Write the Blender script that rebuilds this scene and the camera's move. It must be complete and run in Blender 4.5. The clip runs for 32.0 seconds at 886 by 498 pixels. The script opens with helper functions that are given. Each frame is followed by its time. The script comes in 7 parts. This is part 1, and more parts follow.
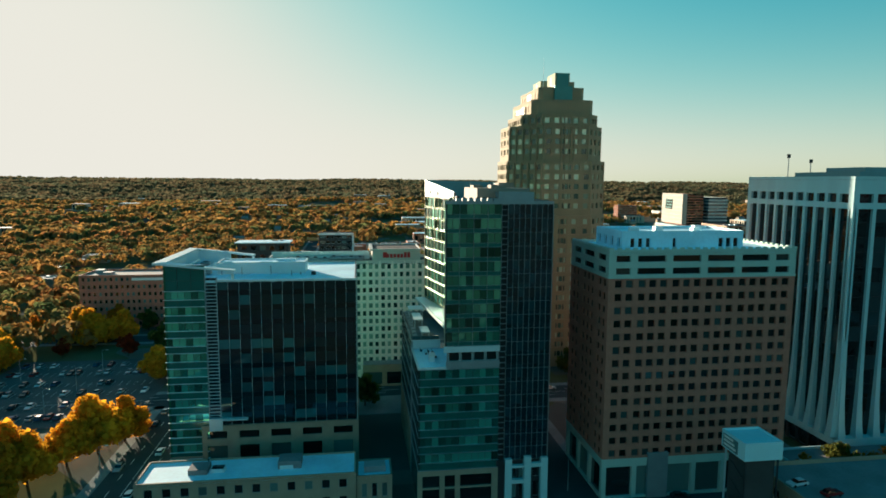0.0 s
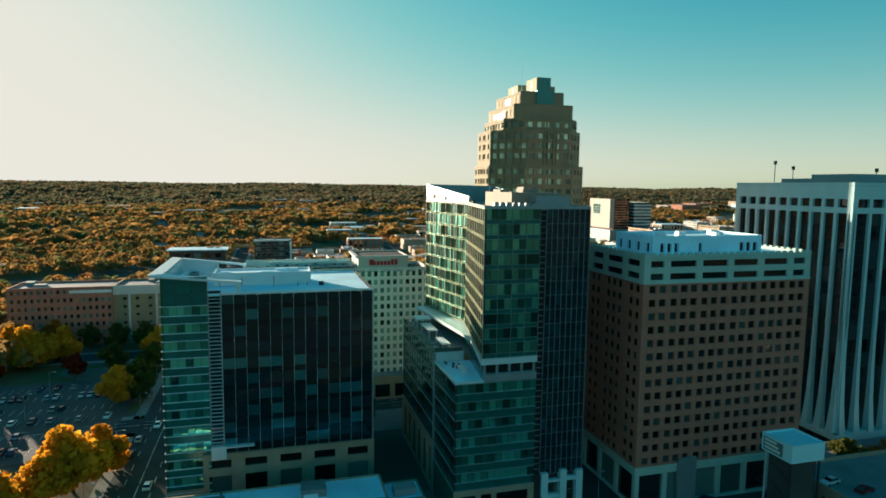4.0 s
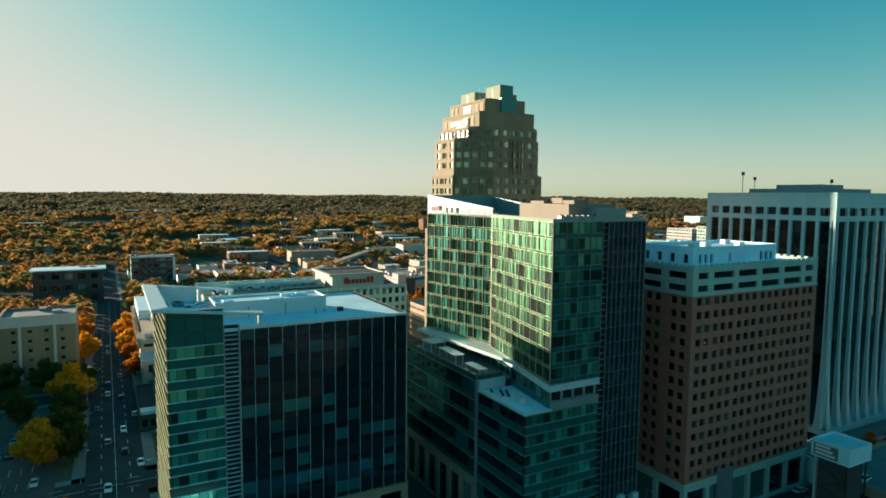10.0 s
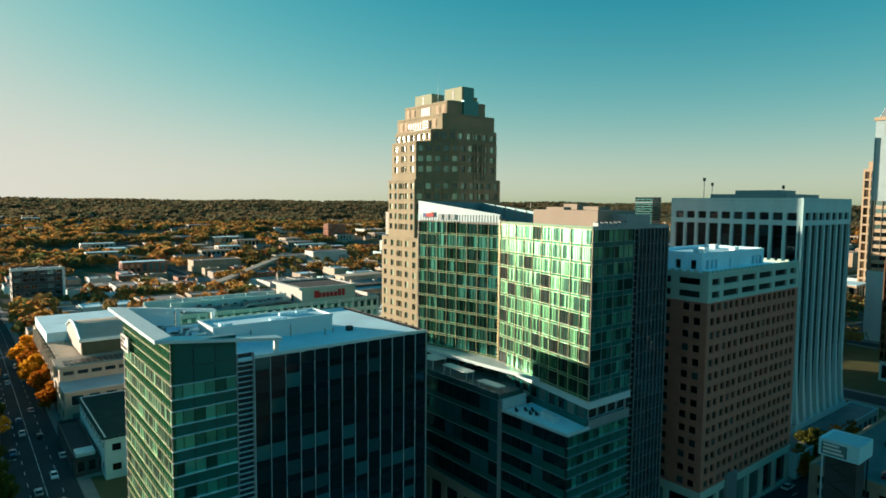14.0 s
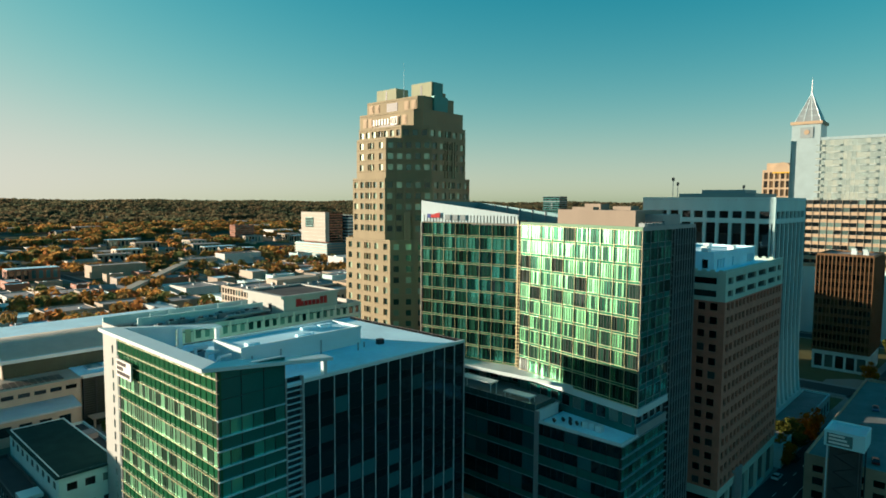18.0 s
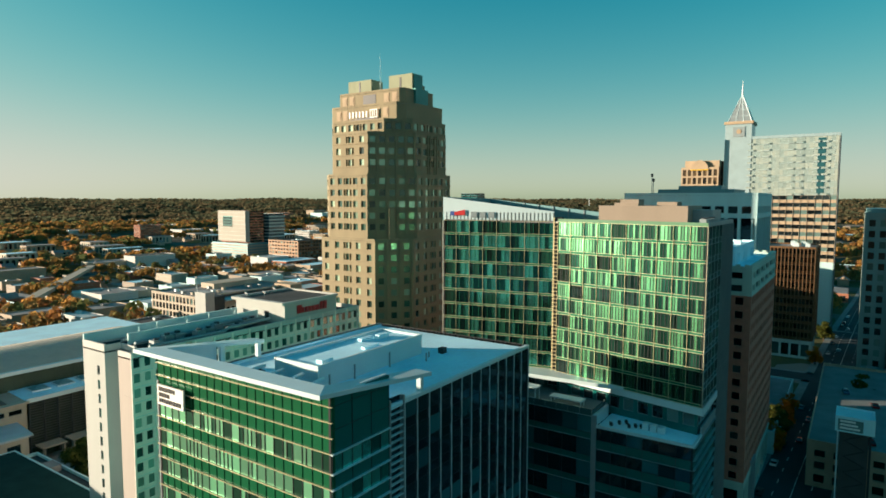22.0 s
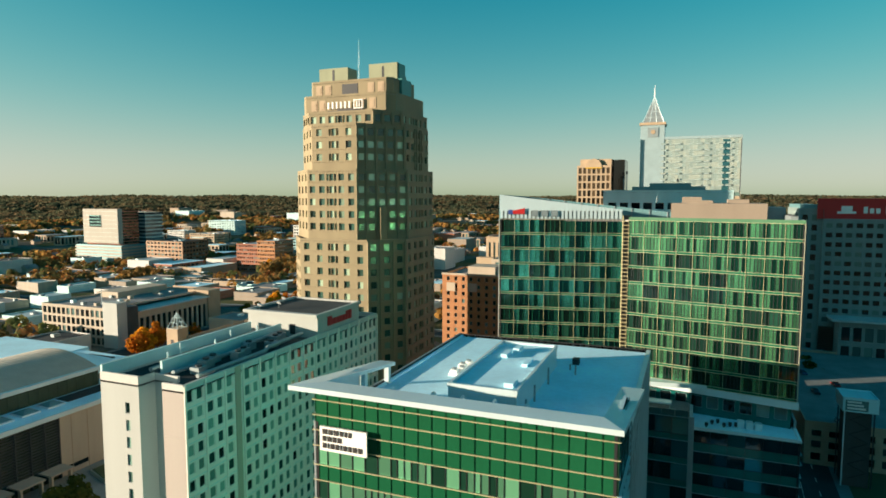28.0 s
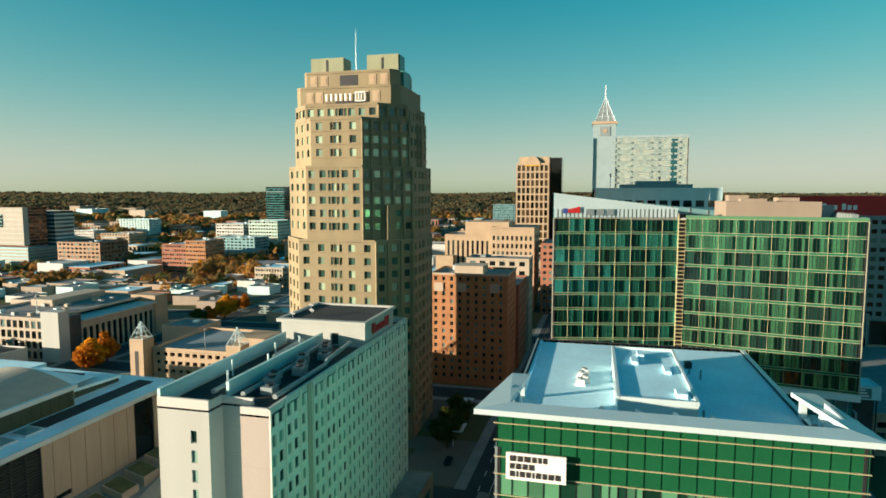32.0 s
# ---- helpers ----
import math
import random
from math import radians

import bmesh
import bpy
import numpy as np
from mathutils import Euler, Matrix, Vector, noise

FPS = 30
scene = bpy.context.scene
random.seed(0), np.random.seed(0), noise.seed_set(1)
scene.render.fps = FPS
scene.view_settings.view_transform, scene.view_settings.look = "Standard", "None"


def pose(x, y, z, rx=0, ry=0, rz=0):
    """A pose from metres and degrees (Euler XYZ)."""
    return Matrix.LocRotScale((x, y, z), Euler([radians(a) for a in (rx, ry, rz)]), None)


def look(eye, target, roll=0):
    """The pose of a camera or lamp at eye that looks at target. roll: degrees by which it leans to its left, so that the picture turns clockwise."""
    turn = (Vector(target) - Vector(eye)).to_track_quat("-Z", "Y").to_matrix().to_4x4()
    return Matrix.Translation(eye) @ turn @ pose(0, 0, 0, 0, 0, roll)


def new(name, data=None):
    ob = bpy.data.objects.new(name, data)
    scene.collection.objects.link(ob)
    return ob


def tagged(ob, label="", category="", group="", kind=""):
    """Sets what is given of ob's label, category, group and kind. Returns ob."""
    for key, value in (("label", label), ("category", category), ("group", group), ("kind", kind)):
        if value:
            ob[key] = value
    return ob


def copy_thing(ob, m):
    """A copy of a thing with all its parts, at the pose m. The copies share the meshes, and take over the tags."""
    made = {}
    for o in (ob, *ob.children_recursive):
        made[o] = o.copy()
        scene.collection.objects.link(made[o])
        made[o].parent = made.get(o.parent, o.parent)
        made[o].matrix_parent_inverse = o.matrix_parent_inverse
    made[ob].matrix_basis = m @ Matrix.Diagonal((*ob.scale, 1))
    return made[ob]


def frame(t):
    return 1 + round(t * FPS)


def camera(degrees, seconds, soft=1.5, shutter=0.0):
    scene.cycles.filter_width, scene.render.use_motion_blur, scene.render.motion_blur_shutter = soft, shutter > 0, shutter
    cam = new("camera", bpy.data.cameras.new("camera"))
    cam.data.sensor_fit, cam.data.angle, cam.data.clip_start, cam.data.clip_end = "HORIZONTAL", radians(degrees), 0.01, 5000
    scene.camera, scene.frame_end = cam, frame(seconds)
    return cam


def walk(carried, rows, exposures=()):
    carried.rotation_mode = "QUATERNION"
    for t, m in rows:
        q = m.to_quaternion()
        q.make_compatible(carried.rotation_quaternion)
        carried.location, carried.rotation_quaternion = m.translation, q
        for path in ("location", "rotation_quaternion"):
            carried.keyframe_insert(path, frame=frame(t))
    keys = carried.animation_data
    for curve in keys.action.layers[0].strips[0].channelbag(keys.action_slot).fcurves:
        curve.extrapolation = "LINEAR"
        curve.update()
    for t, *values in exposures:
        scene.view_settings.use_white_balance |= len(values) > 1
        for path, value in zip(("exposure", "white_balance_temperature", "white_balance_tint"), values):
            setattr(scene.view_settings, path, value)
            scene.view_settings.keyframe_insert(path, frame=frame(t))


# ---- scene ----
cam = camera(71.5, 32.0, soft=1.7)
PATH = [
    (0, (3.59, -14.787, 78.499), (3.863, -12.819, 78.276), 0.4),
    (2, (-8.694, -9.04, 78.338), (-8.29, -7.093, 78.124), 0.5),
    (6, (-34.027, 6.894, 77.764), (-33.354, 8.767, 77.569), 0.8),
    (9, (-50.322, 21.841, 78.019), (-49.441, 23.628, 77.841), 0.6),
    (13, (-68.193, 45.056, 78.25), (-67.023, 46.67, 78.093), 0.5),
    (16.5, (-79.935, 66.909, 78.218), (-78.543, 68.337, 78.065), 0.4),
    (19, (-87.678, 82.489, 78.174), (-86.159, 83.782, 78.018), 0.3),
    (21, (-92.704, 96.23, 77.913), (-91.093, 97.404, 77.753), 0.1),
    (23, (-97.62, 110.066, 77.996), (-95.929, 111.122, 77.832), 0.1),
    (25.5, (-102.563, 127.682, 78.229), (-100.786, 128.584, 78.059), 0.0),
    (28, (-105.793, 145.613, 78.214), (-103.942, 146.35, 78.041), 0.0),
    (30, (-107.169, 160.503, 78.203), (-105.272, 161.112, 78.026), -0.1),
    (32, (-108.23, 175.871, 78.495), (-106.296, 176.347, 78.312), 0.0),
]

walk(cam, [(t, look(eye, aim, roll)) for t, eye, aim, roll in PATH], [(0, 1.48), (6, 1.43), (12, 1.33), (18, 1.28), (32, 1.25)])

# ---- light: low autumn sun, clear sky ----
SUN_YAW, SUN_UP = 30.2, 7.4          # degrees from +y towards -x, degrees above the horizon
GLOW = (4.25, 4.15, 3.75)         # the brightest that the haze round the sun gets
world = bpy.data.worlds.new("sky")
scene.world = world
world.use_nodes = True
wn = world.node_tree
wn.nodes.clear()
sky = wn.nodes.new("ShaderNodeTexSky")
sky.sky_type, sky.sun_disc = "NISHITA", False
sky.sun_elevation, sky.sun_rotation = radians(SUN_UP), radians(-SUN_YAW)
sky.altitude, sky.air_density, sky.dust_density, sky.ozone_density = 100, 1.0, 0.8, 1.0
wbg = wn.nodes.new("ShaderNodeBackground")
wbg.inputs["Strength"].default_value = 0.071
wout = wn.nodes.new("ShaderNodeOutputWorld")
# the air's own tint: teal overhead, pale and warm towards the horizon
sep, com = wn.nodes.new("ShaderNodeSeparateColor"), wn.nodes.new("ShaderNodeCombineColor")
wn.links.new(sky.outputs[0], sep.inputs[0])
for i, gains in enumerate(((1.85, -0.54, -0.5), (1.58, 0.3, -0.3), (0.65, 0.2, 0.63))):
    last = None
    for j, k in enumerate(gains):
        if k:
            q = wn.nodes.new("ShaderNodeMath")
            q.operation = "MULTIPLY_ADD"
            q.inputs[1].default_value, q.inputs[2].default_value = k, 0.0
            wn.links.new(sep.outputs[j], q.inputs[0])
            if last:
                wn.links.new(last, q.inputs[2])
            last = q.outputs[0]
    top = wn.nodes.new("ShaderNodeMath")
    top.operation = "MAXIMUM"
    top.inputs[1].default_value = 0.0
    wn.links.new(last, top.inputs[0])
    # the glow round the low sun levels off in the haze
    sq, one, root, div = (wn.nodes.new("ShaderNodeMath") for _ in range(4))
    for node, op, k in ((sq, "MULTIPLY", 0), (one, "MULTIPLY_ADD", 1 / GLOW[i] ** 2), (root, "SQRT", 0), (div, "DIVIDE", 0)):
        node.operation = op
        node.inputs[1].default_value = k
    one.inputs[2].default_value = 1.0
    wn.links.new(top.outputs[0], sq.inputs[0])
    wn.links.new(top.outputs[0], sq.inputs[1])
    wn.links.new(sq.outputs[0], one.inputs[0])
    wn.links.new(one.outputs[0], root.inputs[0])
    wn.links.new(top.outputs[0], div.inputs[0])
    wn.links.new(root.outputs[0], div.inputs[1])
    wn.links.new(div.outputs[0], com.inputs[i])
wn.links.new(com.outputs[0], wbg.inputs[0])
wn.links.new(wbg.outputs[0], wout.inputs[0])
sun_data = bpy.data.lights.new("sun", "SUN")
sun_data.energy, sun_data.angle, sun_data.color = 5.0, radians(0.6), (1.0, 0.82, 0.61)
sun_dir = Vector((-math.sin(radians(SUN_YAW)) * math.cos(radians(SUN_UP)), math.cos(radians(SUN_YAW)) * math.cos(radians(SUN_UP)), math.sin(radians(SUN_UP))))
sun = new("sun", sun_data)
sun.matrix_basis = look((0, 0, 300), Vector((0, 0, 300)) - sun_dir)


# ---- materials ----
def mat(name, rgb, rough=0.75, metal=0.0, var=0.16, scale=0.25, fine=3.0, bump=0.15, rnd=0.0, streak=0.0, spec=0.4):
    """A surface with two scales of variation, fine relief and, where asked, vertical streaks and a change from piece to piece."""
    m = bpy.data.materials.new(name)
    m.use_nodes = True
    t = m.node_tree
    p = t.nodes["Principled BSDF"]
    p.inputs["Roughness"].default_value, p.inputs["Metallic"].default_value = rough, metal
    p.inputs["Specular IOR Level"].default_value = spec
    geo = t.nodes.new("ShaderNodeNewGeometry")
    big, small = t.nodes.new("ShaderNodeTexNoise"), t.nodes.new("ShaderNodeTexNoise")
    big.inputs["Scale"].default_value, small.inputs["Scale"].default_value = scale, fine
    big.inputs["Detail"].default_value, small.inputs["Detail"].default_value = 4, 3
    t.links.new(geo.outputs["Position"], small.inputs["Vector"])
    if streak:
        mp = t.nodes.new("ShaderNodeMapping")
        mp.inputs["Scale"].default_value = (1, 1, streak)
        t.links.new(geo.outputs["Position"], mp.inputs["Vector"])
        t.links.new(mp.outputs[0], big.inputs["Vector"])
    else:
        t.links.new(geo.outputs["Position"], big.inputs["Vector"])
    add = t.nodes.new("ShaderNodeMath")
    add.operation = "MULTIPLY_ADD"
    add.inputs[1].default_value = 0.45
    t.links.new(small.outputs[0], add.inputs[0])
    t.links.new(big.outputs[0], add.inputs[2])
    last = add.outputs[0]
    if rnd:
        info, isl, s1 = t.nodes.new("ShaderNodeObjectInfo"), geo, t.nodes.new("ShaderNodeMath")
        t.links.new(info.outputs["Random"], s1.inputs[0])
        t.links.new(isl.outputs["Random Per Island"], s1.inputs[1])
        fr = t.nodes.new("ShaderNodeMath")
        fr.operation = "FRACT"
        t.links.new(s1.outputs[0], fr.inputs[0])
        s2 = t.nodes.new("ShaderNodeMath")
        s2.operation = "MULTIPLY_ADD"
        s2.inputs[1].default_value = rnd
        t.links.new(fr.outputs[0], s2.inputs[0])
        t.links.new(last, s2.inputs[2])
        last = s2.outputs[0]
    ramp = t.nodes.new("ShaderNodeMapRange")
    ramp.inputs["From Min"].default_value, ramp.inputs["From Max"].default_value = 0.45, 1.0 + rnd
    ramp.inputs["To Min"].default_value, ramp.inputs["To Max"].default_value = 1 - var, 1 + var
    t.links.new(last, ramp.inputs["Value"])
    col = t.nodes.new("ShaderNodeVectorMath")
    col.operation = "SCALE"
    col.inputs[0].default_value = rgb
    t.links.new(ramp.outputs[0], col.inputs["Scale"])
    t.links.new(col.outputs[0], p.inputs["Base Color"])
    if bump:
        b = t.nodes.new("ShaderNodeBump")
        b.inputs["Strength"].default_value, b.inputs["Distance"].default_value = bump, 0.05
        t.links.new(small.outputs[0], b.inputs["Height"])
        t.links.new(b.outputs[0], p.inputs["Normal"])
    return m


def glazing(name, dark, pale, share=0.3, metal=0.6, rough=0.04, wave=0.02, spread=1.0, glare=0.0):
    """Coated facade glass: dark panes and a share of pale ones, which stand for drawn blinds and for panes that mirror
    light; the coating mirrors the sky, slightly uneven.
    """
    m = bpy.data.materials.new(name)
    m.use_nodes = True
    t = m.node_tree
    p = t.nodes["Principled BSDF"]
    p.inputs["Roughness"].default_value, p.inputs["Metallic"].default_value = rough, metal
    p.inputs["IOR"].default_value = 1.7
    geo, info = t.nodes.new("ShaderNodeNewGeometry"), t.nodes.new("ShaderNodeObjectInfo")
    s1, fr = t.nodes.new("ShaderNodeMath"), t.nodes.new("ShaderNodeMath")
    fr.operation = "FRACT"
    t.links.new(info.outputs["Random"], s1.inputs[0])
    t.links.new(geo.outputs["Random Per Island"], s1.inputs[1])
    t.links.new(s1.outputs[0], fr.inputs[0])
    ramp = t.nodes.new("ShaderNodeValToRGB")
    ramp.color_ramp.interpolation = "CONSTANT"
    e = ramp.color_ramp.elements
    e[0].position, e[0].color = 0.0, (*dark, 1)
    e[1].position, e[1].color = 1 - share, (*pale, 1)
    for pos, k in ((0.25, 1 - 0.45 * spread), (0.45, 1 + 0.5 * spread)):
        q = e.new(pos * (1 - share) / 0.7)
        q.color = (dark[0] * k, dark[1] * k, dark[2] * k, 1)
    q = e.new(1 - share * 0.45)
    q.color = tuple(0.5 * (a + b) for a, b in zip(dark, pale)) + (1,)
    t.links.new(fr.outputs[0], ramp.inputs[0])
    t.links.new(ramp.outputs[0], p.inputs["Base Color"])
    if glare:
        # a broad sheen of the low sun on the panes, stronger on the pale ones
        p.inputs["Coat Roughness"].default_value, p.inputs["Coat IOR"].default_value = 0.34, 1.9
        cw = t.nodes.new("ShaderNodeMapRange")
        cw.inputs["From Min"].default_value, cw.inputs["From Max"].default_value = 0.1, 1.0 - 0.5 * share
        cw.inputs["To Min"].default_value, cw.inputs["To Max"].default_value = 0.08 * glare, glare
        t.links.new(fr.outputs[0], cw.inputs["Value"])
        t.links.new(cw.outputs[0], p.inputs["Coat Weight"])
    n = t.nodes.new("ShaderNodeTexNoise")
    n.inputs["Scale"].default_value, n.inputs["Detail"].default_value = 0.5, 1
    t.links.new(geo.outputs["Position"], n.inputs["Vector"])
    b = t.nodes.new("ShaderNodeBump")
    b.inputs["Strength"].default_value, b.inputs["Distance"].default_value = 1.0, wave
    t.links.new(n.outputs[0], b.inputs["Height"])
    t.links.new(b.outputs[0], p.inputs["Normal"])
    return m


def foliage(name, tones, cell=0.09, leaf=0.28, tree=0.0):
    """Leaves in the colours of a tree: hue by patches, lightness leaf by leaf, partly lit through."""
    m = bpy.data.materials.new(name)
    m.use_nodes = True
    t = m.node_tree
    t.nodes.clear()
    geo, info = t.nodes.new("ShaderNodeNewGeometry"), t.nodes.new("ShaderNodeObjectInfo")
    n = t.nodes.new("ShaderNodeTexNoise")
    n.inputs["Scale"].default_value, n.inputs["Detail"].default_value = cell, 2
    t.links.new(geo.outputs["Position"], n.inputs["Vector"])
    a = t.nodes.new("ShaderNodeMath")
    a.operation = "MULTIPLY_ADD"
    a.inputs[1].default_value = leaf
    t.links.new(geo.outputs["Random Per Island"], a.inputs[0])
    t.links.new(n.outputs[0], a.inputs[2])
    mr = t.nodes.new("ShaderNodeMapRange")
    mr.inputs["From Min"].default_value, mr.inputs["From Max"].default_value = 0.36, 0.64 + leaf + tree
    last = a.outputs[0]
    if tree:
        # each tree of a stand has a tone of its own
        at, b = t.nodes.new("ShaderNodeAttribute"), t.nodes.new("ShaderNodeMath")
        at.attribute_name, b.operation = "tone", "MULTIPLY_ADD"
        b.inputs[1].default_value = tree
        t.links.new(at.outputs["Fac"], b.inputs[0])
        t.links.new(last, b.inputs[2])
        last = b.outputs[0]
    t.links.new(last, mr.inputs["Value"])
    ramp = t.nodes.new("ShaderNodeValToRGB")
    e = ramp.color_ramp.elements
    e[0].color, e[1].color = (*tones[0], 1), (*tones[-1], 1)
    for i, c in enumerate(tones[1:-1]):
        q = e.new((i + 1) / (len(tones) - 1))
        q.color = (*c, 1)
    t.links.new(mr.outputs[0], ramp.inputs[0])
    d, tr, mix, out = (t.nodes.new("ShaderNode" + k) for k in ("BsdfDiffuse", "BsdfTranslucent", "MixShader", "OutputMaterial"))
    mix.inputs[0].default_value = 0.52
    for k in (d, tr):
        t.links.new(ramp.outputs[0], k.inputs["Color"])
    t.links.new(d.outputs[0], mix.inputs[1])
    t.links.new(tr.outputs[0], mix.inputs[2])
    t.links.new(mix.outputs[0], out.inputs[0])
    return m


# The white roofing and metal carry the sky's blue light in their base colours.
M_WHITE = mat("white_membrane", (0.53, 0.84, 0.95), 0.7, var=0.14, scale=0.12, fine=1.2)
M_METAL = mat("white_metal", (0.58, 0.71, 0.73), 0.4, 0.2, var=0.06)
M_GREY = mat("grey_metal", (0.26, 0.31, 0.32), 0.5, 0.3, var=0.12)
M_DARK = mat("dark_metal", (0.03, 0.034, 0.038), 0.5, 0.2, var=0.2)
M_CORE = mat("dark_core", (0.012, 0.014, 0.016), 0.8)
M_TAN = mat("tan_stone", (0.36, 0.275, 0.195), 0.8, var=0.14, scale=0.3)
M_CREAM = mat("cream_panel", (0.42, 0.355, 0.275), 0.75, var=0.1, streak=0.2)
M_PLASTER = mat("white_plaster", (0.52, 0.52, 0.49), 0.8, var=0.08, streak=0.15)
M_BROWN = mat("brown_brick", (0.46, 0.168, 0.115), 0.85, var=0.16, scale=0.6, fine=6, bump=0.3)
M_BRICK = mat("red_brick", (0.31, 0.125, 0.075), 0.85, var=0.2, scale=0.5, fine=6, bump=0.3)
M_STONE = mat("beige_stone", (0.25, 0.205, 0.122), 0.8, var=0.15, scale=0.15, streak=0.25)
M_STONE2 = mat("buff_stone", (0.40, 0.30, 0.20), 0.8, var=0.12, scale=0.15)
# White concrete made teal: the sky light of its shaded faces is put in.
M_CONC = mat("white_concrete", (0.46, 0.66, 0.66), 0.75, var=0.08, streak=0.1)
M_ROOFGREY = mat("grey_roof", (0.22, 0.22, 0.22), 0.9, var=0.3, scale=0.15, fine=1.5)
M_ROOFDARK = mat("dark_roof", (0.035, 0.042, 0.045), 0.85, var=0.3, scale=0.15)
M_GREENROOF = mat("green_roof", (0.012, 0.042, 0.040), 0.95, var=0.2, spec=0.05)
M_ASPHALT = mat("asphalt", (0.052, 0.066, 0.07), 0.95, var=0.25, scale=0.08, fine=2.0, spec=0.05)
M_WALK = mat("paving", (0.21, 0.235, 0.23), 0.95, var=0.2, scale=0.15, fine=1.5, spec=0.05)
M_LINE = mat("road_paint", (0.65, 0.64, 0.6), 0.8, var=0.2)
M_GRASS = mat("grass", (0.085, 0.10, 0.04), 0.95, var=0.4, scale=0.2, fine=2.5)
M_RED = mat("red_panel", (0.50, 0.02, 0.02), 0.5, var=0.05)
M_REDLETTER = mat("red_letters", (0.42, 0.02, 0.025), 0.5, var=0.05)
M_BLUE = mat("blue_panel", (0.04, 0.08, 0.28), 0.5, var=0.05)
M_SIGNWHITE = mat("sign_white", (0.80, 0.79, 0.76), 0.5, var=0.05)
M_SIGNDARK = mat("sign_dark", (0.03, 0.028, 0.028), 0.5, var=0.05)
M_GOLD = mat("gold_trim", (0.75, 0.45, 0.05), 0.4, 0.5, var=0.05)
# White fins of the sunlit faces; the sun's warmth is put into their colour.
M_MULL = mat("sunlit_mullion", (0.60, 0.53, 0.32), 0.45, 0.2, var=0.06)
M_BARK = mat("bark", (0.085, 0.06, 0.042), 0.95, var=0.3, scale=1.5, fine=9, bump=0.5)
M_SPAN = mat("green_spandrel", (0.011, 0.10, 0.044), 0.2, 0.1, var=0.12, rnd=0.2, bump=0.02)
# The next two serve mostly shaded sides; the teal of shade is in their colours.
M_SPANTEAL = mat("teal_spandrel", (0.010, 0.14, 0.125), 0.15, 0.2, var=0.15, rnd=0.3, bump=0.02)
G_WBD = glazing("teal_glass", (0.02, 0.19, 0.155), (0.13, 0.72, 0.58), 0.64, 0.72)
G_DARK = glazing("night_blue_glass", (0.012, 0.038, 0.05), (0.04, 0.22, 0.25), 0.22, 0.5, wave=0.012, spread=0.4)
G_FNB = glazing("green_glass", (0.008, 0.08, 0.05), (0.18, 0.60, 0.29), 0.65, 0.9, 0.27, wave=0.03, spread=0.5, glare=0.15)
# Same glass as the line above; the sky it mirrors is put into its tint.
G_FNBL = glazing("green_glass_sky_tint", (0.006, 0.07, 0.06), (0.10, 0.53, 0.41), 0.55, 0.9, 0.25, wave=0.035, spread=0.5, glare=0.2)
G_ROOM = glazing("dark_room_glass", (0.008, 0.03, 0.022), (0.02, 0.09, 0.06), 0.4, 0.3, 0.08, wave=0.03)
G_BLACK = glazing("black_glass", (0.008, 0.01, 0.012), (0.03, 0.05, 0.055), 0.25, 0.1)
G_WIN = glazing("window_glass", (0.012, 0.02, 0.022), (0.16, 0.26, 0.24), 0.3, 0.25)
G_SKYBLUE = glazing("pale_glass", (0.33, 0.41, 0.38), (0.43, 0.48, 0.42), 0.55, 0.3, 0.12, spread=0.15)
F_AUTUMN = foliage("autumn_leaves", [(0.075, 0.115, 0.05), (0.12, 0.15, 0.055), (0.16, 0.16, 0.06), (0.20, 0.14, 0.06), (0.34, 0.19, 0.06), (0.44, 0.24, 0.065), (0.34, 0.14, 0.055), (0.12, 0.14, 0.055), (0.09, 0.12, 0.05)], 0.03, 0.08, 0.5)
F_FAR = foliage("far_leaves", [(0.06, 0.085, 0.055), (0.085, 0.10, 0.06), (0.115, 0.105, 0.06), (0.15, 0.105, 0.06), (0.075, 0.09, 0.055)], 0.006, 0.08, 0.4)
F_YELLOW = foliage("yellow_leaves", [(0.42, 0.20, 0.02), (0.68, 0.32, 0.025), (0.75, 0.38, 0.03)], 0.25)
F_AMBER = foliage("amber_leaves", [(0.36, 0.17, 0.02), (0.62, 0.26, 0.02), (0.66, 0.32, 0.03)], 0.25)
F_ORANGE = foliage("orange_leaves", [(0.26, 0.10, 0.018), (0.5, 0.19, 0.02), (0.5, 0.13, 0.02)], 0.25)
F_GREEN = foliage("green_leaves", [(0.05, 0.065, 0.018), (0.09, 0.105, 0.025), (0.15, 0.13, 0.03)], 0.25)
F_RED = foliage("red_leaves", [(0.12, 0.02, 0.012), (0.24, 0.03, 0.015), (0.28, 0.06, 0.015)], 0.25)


